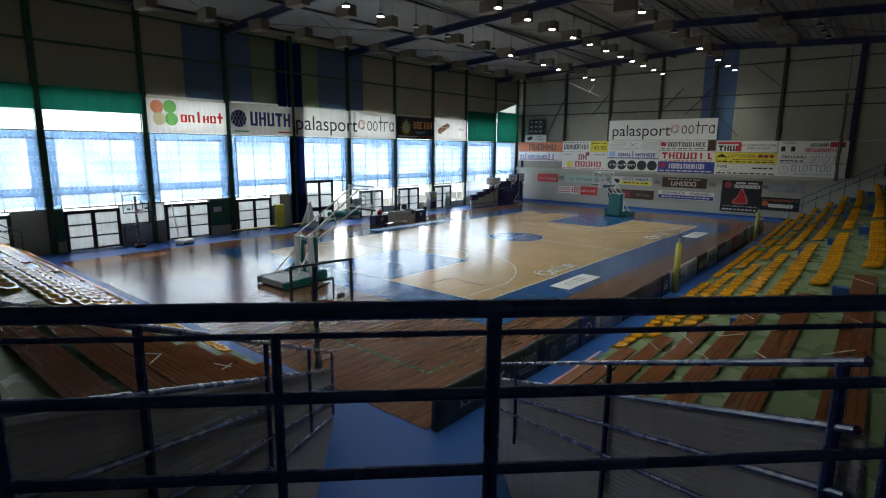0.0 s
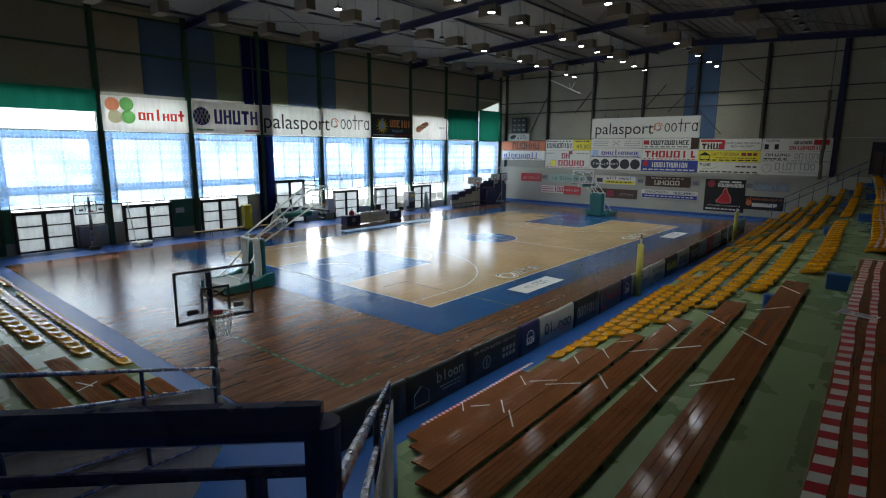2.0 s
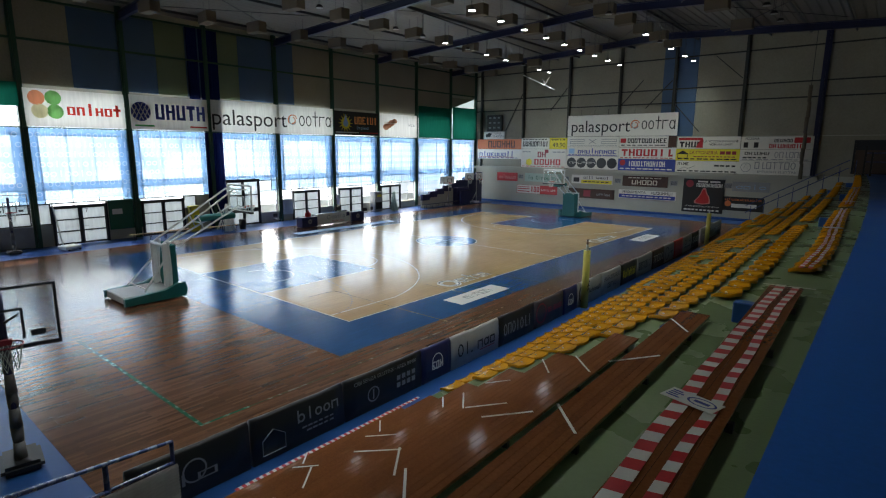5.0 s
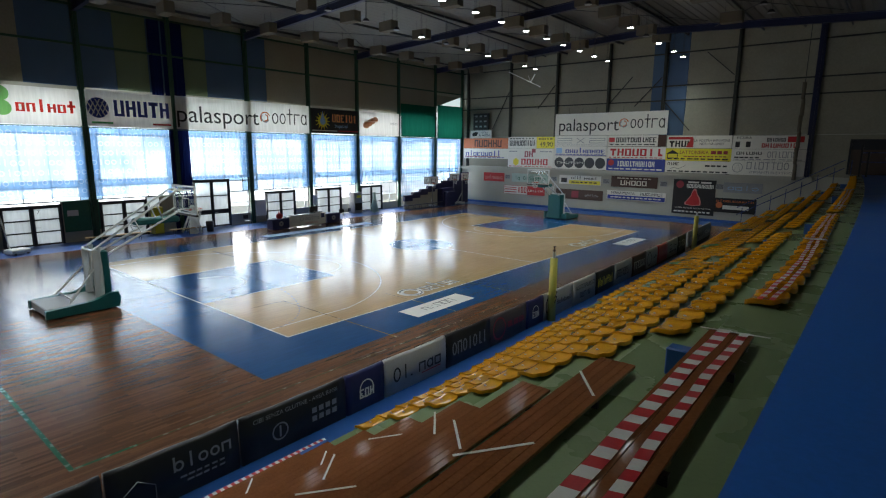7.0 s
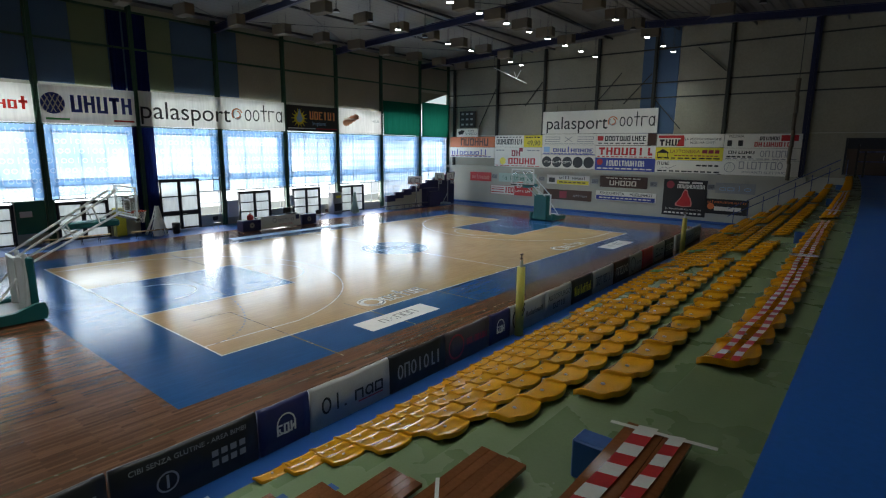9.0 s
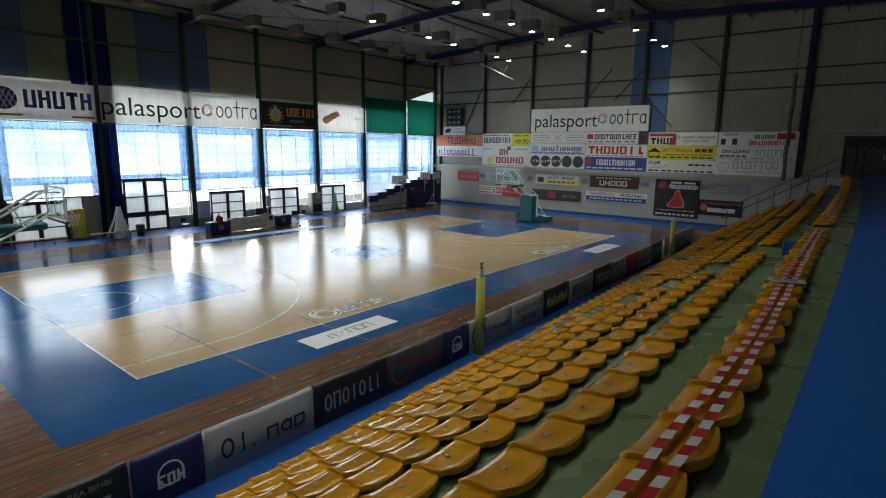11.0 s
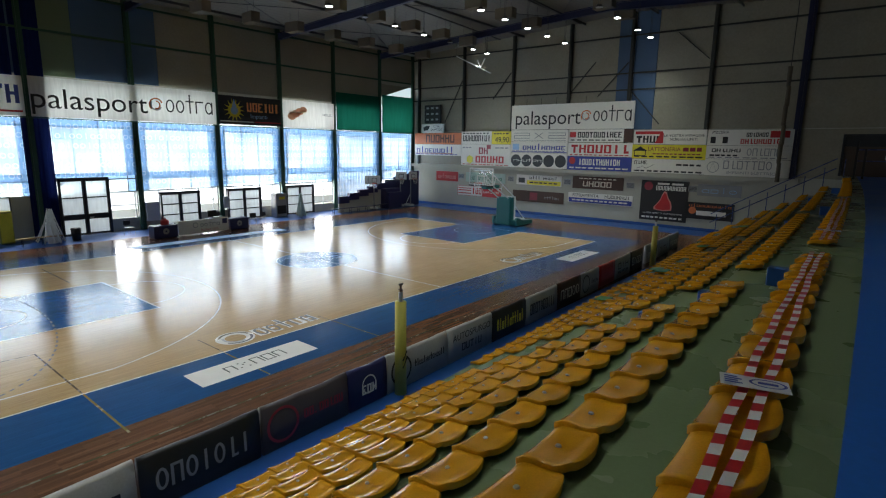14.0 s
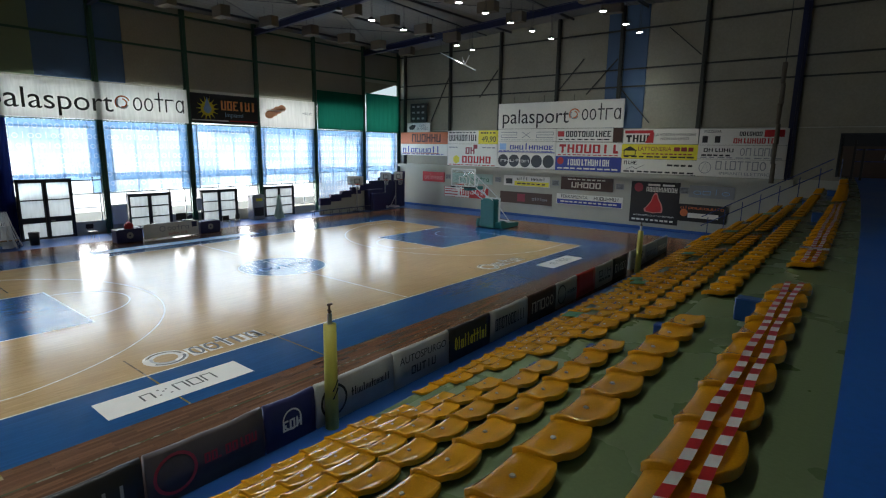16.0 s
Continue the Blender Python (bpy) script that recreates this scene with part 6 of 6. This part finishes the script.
        for i in range(7):
            bmesh.ops.create_cone(bm, cap_ends=True, segments=12, radius1=0.1 - 0.015 * (i % 2) - 0.004 * i, radius2=0.085 + 0.015 * (i % 2) - 0.004 * i, depth=0.33, matrix=Matrix.Translation((0.02 * (-1) ** i, 0, 0.3 + i * 0.31)))
        tagged(part("wrapping", bm, M_GREYWRAP, t, "loose grey wrapped padding", True), kind="stuff")
    part("pole", tubes([((0, 0, 0.15), (0, 0, h), 0.06)], 10), M_NAVY if wrap else M_PERCH, t)
    part("brace", tubes([((-0.38, 0, 0.15), (-0.02, 0, 1.0), 0.025), ((0, 0.0, h - 0.55), (0.3, -0.2, h - 0.35), 0.02), ((0, 0.0, h - 0.55), (0.3, 0.2, h - 0.35), 0.02)]), M_BLACK, t)
    b0, b1 = h - 0.85, h + 0.1
    bd = part("backboard", boxes((0.32, 0.335, -0.72, 0.72, b0, b1)), board_m, t)
    part("board_frame", boxes((0.3, 0.36, -0.75, -0.71, b0 - 0.03, b1 + 0.03), (0.3, 0.36, 0.71, 0.75, b0 - 0.03, b1 + 0.03), (0.3, 0.36, -0.75, 0.75, b1, b1 + 0.04), (0.3, 0.36, -0.75, 0.75, b0 - 0.06, b0), (0.336, 0.345, -0.28, -0.24, b0 + 0.1, b0 + 0.62), (0.336, 0.345, 0.24, 0.28, b0 + 0.1, b0 + 0.62), (0.336, 0.345, -0.28, 0.28, b0 + 0.58, b0 + 0.62)), M_DARK if wrap else M_RED, bd)
    bm = bmesh.new(); ring(bm, 0.62, 0, b0 + 0.12, 0.225, 0.012); box(bm, 0.34, 0.42, -0.1, 0.1, b0 + 0.05, b0 + 0.14); rim = part("rim", bm, M_ORANGE if not wrap else M_MAROON, t)
    bm = bmesh.new(); hoop_net(bm, 0.62, 0, b0 + 0.12, 0.225); part("net", bm, M_NET, rim)
    if wrap:
        for q in (-0.55, 0.35):
            part("sticker", boxes((0.337, 0.34, q, q + 0.2, b0 + 0.12, b0 + 0.22)), M_BLACK, bd)
small_hoop((1.88, -8.95, 0), -8, M_ACRYLIC, 3.12)
def mini_hoop(at, turn, z):
    """A light training hoop; local +x looks over the court."""
    t = thing("minibasket_hoop", "small white minibasket hoop with a black target square", "basketball hoop", at, turn, "minibasket hoops")
    part("base", soft_box(-0.75, 0.2, -0.3, 0.3, 0.04, 0.2, 0.04), M_PERCH, t)
    for q in (-0.25, 0.25):
        part("wheel", tubes([((-0.6, q - 0.03, 0.05), (-0.6, q + 0.03, 0.05), 0.05)], 10), M_BLACK, t)
    part("pole", tubes([((0, 0, 0.15), (0, 0, z + 0.1), 0.05)], 10), M_GREYV, t)
    part("brace", tubes([((-0.62, 0, 0.18), (-0.03, 0, 1.1), 0.03)]), M_PERCH, t)
    part("board_arm", tubes([((0, 0, z - 0.2), (0.3, 0, z), 0.03)]), M_PERCH, t)
    bd = part("backboard", soft_box(0.3, 0.33, -0.48, 0.48, z - 0.36, z + 0.36, 0.008), M_PERCH, t)
    part("board_lines", boxes((0.331, 0.336, -0.47, 0.47, z - 0.35, z - 0.31), (0.331, 0.336, -0.22, 0.22, z + 0.12, z + 0.16), (0.331, 0.336, -0.22, 0.22, z - 0.2, z - 0.16), (0.331, 0.336, -0.22, -0.18, z - 0.16, z + 0.12), (0.331, 0.336, 0.18, 0.22, z - 0.16, z + 0.12)), M_BLACK, bd)
    bm = bmesh.new(); ring(bm, 0.6, 0, z - 0.26, 0.22, 0.012); box(bm, 0.33, 0.4, -0.08, 0.08, z - 0.31, z - 0.24); rim = part("rim", bm, M_ORANGE, t)
    bm = bmesh.new(); hoop_net(bm, 0.6, 0, z - 0.26, 0.22); part("net", bm, M_NET, rim)
for x, y, a, z in ((-20.35, 29.86, -35, 2.5), (-21.3, 30.3, -35, 2.45), (-20.5, 33.2, -35, 2.72), (-20.1, 34.1, -5, 2.72)):
    mini_hoop((x, y, 0), a, z)

# ---- railings ----
def sloped_rail(label, a, b, drops, r_top, panel_drop, posts, side):
    a, b = Vector(a), Vector(b)
    t = thing("stand_railing", label, "railing", group="stand railings")
    part("handrail", tubes([(a, b, r_top)], 10), M_RAIL, t)
    for d in drops:
        part("rail", tubes([(a - Vector((0, 0, d)), b - Vector((0, 0, d)), 0.02)]), M_RAIL, t)
    for k in posts:
        p = a.lerp(b, k)
        part("post", tubes([(p - Vector((0, 0, min(1.35, p.z + 0.012))), p, 0.026)]), M_RAIL, t)
    bm = bmesh.new()
    n = (b - a).cross(Vector((0, 0, 1))).normalized() * side
    pts = [a - Vector((0, 0, panel_drop)), b - Vector((0, 0, panel_drop)), Vector((b.x, b.y, 0.0)), Vector((a.x, a.y, 0.0))]
    f0, f1 = [bm.verts.new(p + n * 0.04) for p in pts], [bm.verts.new(p + n * 0.055) for p in pts]
    bm.faces.new(f0); bm.faces.new(f1[::-1])
    for i in range(4):
        k = (i + 1) % 4; bm.faces.new((f0[i], f0[k], f1[k], f1[i]))
    part("side_panel", bm, M_MESHSHEET, t)
    # ribbed sheet behind the rails
    bm = bmesh.new()
    L = (b - a)
    m = 22
    for i in range(m):
        d = panel_drop + 0.04 + 0.042 * i
        bar(bm, a - Vector((0, 0, d)) + n * 0.036, b - Vector((0, 0, d)) + n * 0.036, 0.01, 0.022)
        bar(bm, a - Vector((0, 0, d)) + n * 0.059, b - Vector((0, 0, d)) + n * 0.059, 0.01, 0.022)
    tagged(part("ribbed_sheet", bm, M_MESHSHEET, t), kind="stuff")
sloped_rail("dark blue sloping railing with a grey ribbed side sheet", (3.33, -9.67, 1.70), (9.9, -16.2, 5.5), (0.37, 0.7, 1.03, 1.36), 0.024, 0.4, (0.0, 0.28, 0.545, 0.815), 1)
sloped_rail("dark blue sloping railing beside the slatted benches", (6.34, -8.22, 1.84), (11.55, -13.4, 4.9), (0.29, 0.58, 0.87), 0.021, 0.31, (0.0, 0.2, 0.67, 0.985), -1)
t = thing("gallery_railing", "navy painted tubular railing across the gallery corner", "railing", (11.715, -13.515, WALK_Z))
dx, dy = -0.707, -0.707
for z, r in ((1.228, 0.03), (1.148, 0.01), (0.94, 0.021), (0.665, 0.021), (0.4, 0.021), (0.15, 0.016)):
    part("handrail" if r == 0.03 else "rail", tubes([((0, 0, z), (dx * 6.2, dy * 6.2, z), r)], 10), M_RAIL, t)
for s, r, top in ((0, 0.028, 1.228), (0.1, 0.016, 1.148), (1.55, 0.026, 1.228), (2.24, 0.016, 1.148), (3.1, 0.026, 1.228), (4.65, 0.026, 1.228), (6.2, 0.026, 1.228)):
    part("post", tubes([((dx * s, dy * s, 0), (dx * s, dy * s, top), r)], 10), M_RAIL, t)
t = thing("stand_railing", "dark sloping railing at the wall end of the baseline stand", "railing", group="stand railings")
ra, rb = Vector((-21.2, -9.5, 1.45)), Vector((-21.2, -15.3, 4.95))
for d, r in ((0, 0.03), (0.3, 0.018), (0.6, 0.018)):
    part("handrail" if d == 0 else "rail", tubes([(ra - Vector((0, 0, d)), rb - Vector((0, 0, d)), r)]), M_RAIL, t)
for k in (0.0, 0.34, 0.67, 1.0):
    p = ra.lerp(rb, k)
    part("post", tubes([(p - Vector((0, 0, 0.9)), p, 0.026)]), M_RAIL, t)
# far end railing of the stand and gallery gate
t = thing("gallery_railing", "dark railing at the far end of the stand", "railing")
for z in (0.5, 1.0):
    part("rail", tubes([((5.9 + lean(33), 33.1, 0.6 + z), (11.6 + lean(33), 33.1, WALK_Z + z), 0.025)]), M_RAIL, t)
for k in range(8):
    x = FRONT0 - PITCH * k + lean(33)
    part("post", tubes([((x, 33.1, 0.0), (x, 33.1, WALK_Z - RISE * k + 1.0), 0.022)]), M_RAIL, t)
t = thing("gallery_gate", "black gate posts and rail at the end of the walkway", "gate", (11.3, 33.2, WALK_Z))
for x in (0, 0.35, 1.6):
    part("post", boxes((x - 0.05, x + 0.05, -0.05, 0.05, 0, 1.9 if x < 0.2 else 1.5)), M_BLACK, t)
part("rail", tubes([((0, 0, 1.45), (5.5, 0, 1.55), 0.025), ((0, 0, 0.9), (1.6, 0, 0.9), 0.02)]), M_RAIL, t)

# ---- ceiling lamps and baffles ----
def high_bay(x, y, z, lit=True):
    t = thing("high_bay_lamp", "round hanging hall lamp, switched on" if lit else "round hanging hall lamp, switched off", "lamp", (x, y, z), group="hall lamps")
    bm = bmesh.new(); bmesh.ops.create_cone(bm, cap_ends=True, segments=18, radius1=0.2, radius2=0.13, depth=0.13, matrix=Matrix.Translation((0, 0, 0.08)))
    housing = part("housing", bm, M_BLACK, t)
    bm = bmesh.new(); bmesh.ops.create_cone(bm, cap_ends=True, segments=18, radius1=0.17, radius2=0.17, depth=0.02, matrix=Matrix.Translation((0, 0, 0.008)))
    part("diffuser", bm, M_LAMP if lit else M_GREYV, housing)
    if lit:
        la = bpy.data.lights.new("lamp_light", "AREA")
        la.shape, la.size, la.energy, la.spread, la.color = "DISK", 0.36, LAMP_WATTS * (0.68 if x > 7 else 1.0), radians(100), (0.93, 1.0, 0.95)
        lo = new("lamp_light", la); lo.matrix_basis = pose(x, y, z - 0.02)
    part("hanger", tubes([((-0.04, 0, 0.14), (-0.04, 0, roof_z(x) - z - 0.2), 0.01), ((0.04, 0, 0.14), (0.04, 0, roof_z(x) - z - 0.2), 0.01)], 5), M_DARK, t)
DRIFT = {-10.9: 0.08, -4.7: 0.05, 0.6: 0.045, 7.2: 0.0}
for x, ys in ((-10.9, [(-3.0, 1), (1.7, 1), (4.1, 1), (7.0, 0), (10.0, 0), (12.8, 0), (15.4, 0), (17.8, 1), (20.5, 0), (23.1, 1), (26.0, 1), (29.0, 0), (32.0, 1), (34.0, 1)]),
              (-4.7, [(-6.0, 1), (-1.5, 1), (3.5, 1), (6.4, 1), (9.3, 1), (12.1, 1), (14.9, 1), (17.5, 1), (20.3, 1), (23.0, 1), (25.5, 1), (28.2, 1), (30.9, 1), (33.6, 1)]),
              (0.6, [(-6.0, 1), (0.0, 1), (5.5, 1), (11.4, 1), (17.0, 0), (23.1, 1), (26.0, 0), (28.7, 1), (32.3, 1), (34.9, 1)]),
              # the lit lamps of this row are unseen, added to brighten stand and walkway
              (7.2, [(-8.5, 1), (-5.8, 1), (-3.1, 1), (-0.4, 1), (2.3, 1), (5.0, 1), (8.0, 1), (18.0, 0), (20.0, 0), (22.0, 0), (24.0, 0)])):
    for y, on in ys:
        high_bay(x - DRIFT[x] * (y - 18), y, 12.3, bool(on))
bm = bmesh.new()
for x in (-10.9, -4.7, 0.6, 7.2):
    xa, xb = x + DRIFT[x] * 33, x - DRIFT[x] * 18
    bar(bm, (xa, -15, roof_z(xa) - 0.28), (xb, YF - 1, roof_z(xb) - 0.28), 0.12, 0.08)
structure("cable_tray", bm, M_DARK, "dark cable trays above the lamps", "trim")
def baffle(x, y, turn):
    t = thing("sound_baffle", "brown-grey hanging acoustic box", "baffle", (x, y, roof_z(x) - 0.95), turn, "acoustic baffles")
    part("body", soft_box(-0.28, 0.28, -0.6, 0.6, -0.3, 0.3, 0.02), M_BAFFLE, t)
    for s in (-0.4, 0.4):
        part("hanger", tubes([((0, s, 0.3), (0, s, 0.97), 0.008)], 5), M_DARK, t)
for x, y0, step in ((-18.0, -4.0, 3.1), (-12.6, -2.0, 3.1), (-6.6, 0.0, 3.1), (-1.2, 2.0, 3.1), (4.5, 4.0, 6.0)):
    y = y0
    while y < 34:
        baffle(x, y, 90 + 6 * math.sin(y)); y += step
# star-like glare of a hanging light, modelled as crossing white bars
t = thing("broken_tube_light", "white tube light hanging askew, its star-like glare built as white bars", "lamp", (-12.1, 32.6, 11.3))
part("tube", tubes([((-1.9, 0, 0.78), (1.3, 0, -0.68), 0.034), ((0.35, 0, -0.24), (0.75, 0, 0.4), 0.03), ((0.35, 0, -0.24), (0.1, 0, 0.3), 0.02)]), M_PERCH, t)
for q, z in ((-1.9, 0.78), (0.75, 0.4)):
    part("wire", tubes([((q, 0, z), (q, 0, 1.9), 0.01)], 5), M_DARK, t)

# ---- scorer's table and things along the window wall ----
def side_table(y0, y1, x, label):
    t = thing("side_table", label, "table", (x, 0, 0), group="navy side tables")
    part("cloth", soft_box(-0.35, 0.35, y0, y1, 0.02, 0.72, 0.03), M_NAVY, t)
    bm = bmesh.new(); swirl(bm, (y0 + y1) / 2, 0.4, 0.17, 0.12, lambda u, v: (0.355, u, v)); tagged(part("print", bm, M_GREYV, t), kind="stuff")
side_table(11.2, 12.5, -18.45, "small table in a navy cloth with a crest")
side_table(15.75, 17.0, -18.6, "small table in a navy cloth beside the scorer's table")
t = thing("scorer_table", "long white scorer's table with printed front panel", "table", (-18.6, 0, 0))
part("front_panel", soft_box(0.3, 0.34, 12.6, 15.65, 0.05, 0.86, 0.01), M_VINYL, t)
part("tabletop", soft_box(-0.4, 0.3, 12.6, 15.65, 0.74, 0.78, 0.01), M_WHITE, t)
for y in (12.7, 15.5):
    part("leg", boxes((-0.36, -0.3, y, y + 0.05, 0, 0.74)), M_DARK, t)
bm = bmesh.new(); glyphs(bm, "estra", 13.85, 1.25, 0.42, 0.3, 0.035, lambda u, v: (0.345, u, v)); swirl(bm, 13.6, 0.55, 0.16, 0.035, lambda u, v: (0.345, u, v)); tagged(part("print", bm, M_GREYV, t), kind="stuff")
words("basket club", 0.24, pose(0.346, 14.45, 0.24, 90, 0, 90), M_PINK, t)
part("sticker", boxes((0.341, 0.346, 15.25, 15.55, 0.5, 0.8)), M_NAVY, t)
t = thing("monitor", "small dark monitor on the scorer's table", "monitor", (-18.75, 14.9, 0.78))
part("screen", soft_box(-0.03, 0.03, -0.28, 0.28, 0.12, 0.5, 0.01), M_BLACK, t); part("foot", boxes((-0.1, 0.1, -0.1, 0.1, 0, 0.02), (-0.02, 0.02, -0.03, 0.03, 0.02, 0.14)), M_BLACK, t)
t = thing("control_console", "grey console box on the scorer's table", "console", (-18.7, 15.3, 0.78)); part("body", soft_box(-0.15, 0.15, -0.3, 0.3, 0, 0.1, 0.02), M_DARK, t)
t = thing("red_bag", "crumpled red bag on the small navy table", "bag", (-18.45, 11.95, 0.72))
bm = bmesh.new(); bmesh.ops.create_icosphere(bm, subdivisions=2, radius=0.22)
for v in bm.verts:
    v.co = Vector((v.co.x * 0.8, v.co.y * 1.1, max(v.co.z, -0.12) * 1.1 + 0.13 + 0.04 * math.sin(v.co.x * 30) * math.cos(v.co.y * 25)))
part("body", bm, M_RED, t); part("handle", tubes([((0, -0.1, 0.3), (0.03, -0.04, 0.5), 0.02), ((0, 0.08, 0.3), (0.03, 0.02, 0.45), 0.02)]), M_RED, t)
def chair(x, y, turn):
    t = thing("folding_chair", "dark plastic chair with thin metal legs", "chair", (x, y, 0), turn, "side chairs")
    part("seat", soft_box(-0.21, 0.21, -0.2, 0.2, 0.43, 0.46, 0.012), M_BLACK, t)
    part("backrest", soft_box(-0.24, -0.2, -0.2, 0.2, 0.58, 0.84, 0.015), M_BLACK, t)
    for sx in (-1, 1):
        for sy in (-1, 1):
            part("leg", tubes([((sx * 0.19, sy * 0.18, 0.43), (sx * 0.24, sy * 0.2, 0), 0.012)], 6), M_CHROME, t)
    for sy in (-0.18, 0.18):
        part("back_post", tubes([((-0.2, sy, 0.44), (-0.22, sy, 0.82), 0.012)], 6), M_CHROME, t)
for x, y, a in ((-20.6, 10.9, 10), (-19.3, 17.9, 160), (-19.4, 18.6, 200), (-20.9, 16.6, 20)):
    chair(x, y, a)
def long_bench(y0, y1, x, material):
    t = thing("team_bench", "low bench with a pale slatted seat and dark legs", "bench", (x, 0, 0), group="team benches")
    part("seat", soft_box(-0.15, 0.15, y0, y1, 0.4, 0.44, 0.01), material, t)
    y = y0 + 0.25
    while y < y1:
        part("leg", tubes([((-0.13, y, 0), (-0.1, y, 0.4), 0.015), ((0.13, y, 0), (0.1, y, 0.4), 0.015), ((-0.12, y, 0.2), (0.12, y, 0.2), 0.012)], 6), M_STEELB, t); y += 0.85
M_PINE = planks("pine bench board", (0.42, 0.28, 0.13), (0.5, 0.34, 0.17), 0.35)
long_bench(1.2, 4.6, -20.7, M_PINE); long_bench(5.6, 7.6, -20.4, M_PINE); long_bench(25.0, 31.0, -20.0, M_STEELB)
def net_heap(x, y, h, r, material, label):
    """A gathered sports net hanging in a bundle."""
    t = thing("net_bundle", label, "net", (x, y, 0), group="net bundles")
    bm = bmesh.new(); rnd = random.Random(int(y * 7))
    for i in range(30):
        a = rnd.uniform(0, math.tau); rr = r * math.sqrt(rnd.uniform(0.05, 1))
        p = [Vector((0.1 * math.cos(a), 0.1 * math.sin(a), h * rnd.uniform(0.92, 1.0))), Vector((rr * 0.45 * math.cos(a + 0.2), rr * 0.45 * math.sin(a + 0.2), h * 0.55)), Vector((rr * math.cos(a + 0.4), rr * math.sin(a + 0.4), 0.02 + rnd.uniform(0, 0.12)))]
        tube(bm, p[0], p[1], 0.02, 5); tube(bm, p[1], p[2], 0.032, 5)
    tagged(part("netting", bm, material, t), kind="stuff")
    part("core", tubes([((0, 0, 0), (0, 0, h * 0.6), r * 0.32)], 9), material, t)
net_heap(-20.7, 7.2, 1.85, 0.72, M_NET, "heap of white goal netting tied in a bundle")
net_heap(-20.9, 22.9, 1.75, 0.5, M_NETG, "pale green net gathered in a bundle")
t = thing("waste_bin", "black plastic bin beside the net", "bin", (-20.9, 8.35, 0))
bm = bmesh.new(); bmesh.ops.create_cone(bm, cap_ends=True, segments=14, radius1=0.2, radius2=0.25, depth=0.6, matrix=Matrix.Translation((0, 0, 0.3))); part("body", bm, M_BLACK, t, "", True)
bm = bmesh.new(); bmesh.ops.create_cone(bm, cap_ends=True, segments=14, radius1=0.26, radius2=0.22, depth=0.06, matrix=Matrix.Translation((0, 0, 0.63))); part("lid", bm, M_DARK, t, "", True)
t = thing("yellow_drum", "yellow storage locker against the wall", "locker", (-22.1, 5.6, 0)); part("body", soft_box(-0.2, 0.25, -0.3, 0.3, 0.02, 1.7, 0.03), M_PADY, t); part("door", soft_box(0.25, 0.27, -0.26, 0.26, 0.1, 1.6, 0.01), M_YELLOWV, t)
t = thing("vending_machine", "grey vending machine beside the door", "vending machine", (-21.9, 21.7, 0)); part("body", soft_box(-0.35, 0.35, -0.45, 0.45, 0.02, 1.75, 0.03), M_GREYV, t); part("front", soft_box(0.35, 0.37, -0.38, 0.38, 0.25, 0.85, 0.01), M_BLACK, t); part("label_plate", boxes((0.351, 0.356, -0.2, 0.3, 1.3, 1.5)), M_YELLOWV, t)
t = thing("wheeled_pole_stand", "white wheeled base with a thin post", "stand", (-20.5, -1.9, 0), 20); part("base", soft_box(-0.35, 0.35, -0.45, 0.45, 0.05, 0.28, 0.05), M_PERCH, t); part("post", tubes([((-0.2, -0.2, 0.2), (-0.3, -0.5, 2.6), 0.035)]), M_PERCH, t)
for s in (-0.3, 0.3):
    part("wheel", tubes([((0.3, s, 0.05), (0.36, s, 0.05), 0.05)], 10), M_BLACK, t)
small_hoop((-21.4, -4.1, 0), -5, M_ACRYLIC, 2.9, True, "folded dark basketball hoop against the window wall")

# ---- stair with blue side walls in the far corner ----
t = thing("corner_stair", "dark blue stepped stair wall in the far corner", "stair")
for i in range(9):
    y0 = 26.4 + i * 1.05
    part("step", soft_box(XL + 1.6, XL + 1.85, y0, y0 + 1.05, 0.7 + i * 0.23, 1.25 + i * 0.23, 0.012), M_NAVY, t)
    part("side_wall", boxes((XL + 1.62, XL + 1.8, y0, y0 + 1.05, -0.012, 0.7 + i * 0.23)), M_LOWWALL if i < 5 else M_NAVY, t)
t = thing("crash_mat_stack", "stack of navy crash mats standing by the wall", "mats", (-20.5, 31.9, 0)); part("mat", soft_box(-0.4, 0.4, -0.9, 0.9, 0, 1.7, 0.06), M_NAVY, t); part("mat", soft_box(0.42, 0.7, -0.8, 0.8, 0, 1.4, 0.06), M_NAVY, t)
t = thing("black_cable", "black cable loop lying on the blue floor", "cable", (7.2, -10.6, -0.012))
bm = bmesh.new(); ring(bm, 0, 0, 0.015, 0.55, 0.012, 28); part("loop", bm, M_BLACK, t)
t = thing("cardboard_box", "brown cardboard lying on the stand behind the baseline", "box", (1.0, -10.85, WALK_Z - RISE * 6), 20); part("body", soft_box(-0.35, 0.35, -0.2, 0.2, 0.09, 0.16, 0.01), M_BENCH, t)

t = thing("rolled_net", "long grey rolled divider net hanging by the end wall", "net", (7.55, 36.3, 3.5))
bm = bmesh.new()
for i in range(6):
    bmesh.ops.create_cone(bm, cap_ends=True, segments=12, radius1=0.13 - 0.02 * (i % 2), radius2=0.11 + 0.02 * (i % 2), depth=1.12, matrix=Matrix.Translation((0.02 * (-1) ** i, 0, 0.55 + i * 1.1)))
tagged(part("roll", bm, M_BAFFLE, t, "", True), kind="stuff")
part("rope", tubes([((0, 0, 6.6), (0, 0, 10.6), 0.02)], 6), M_DARK, t)
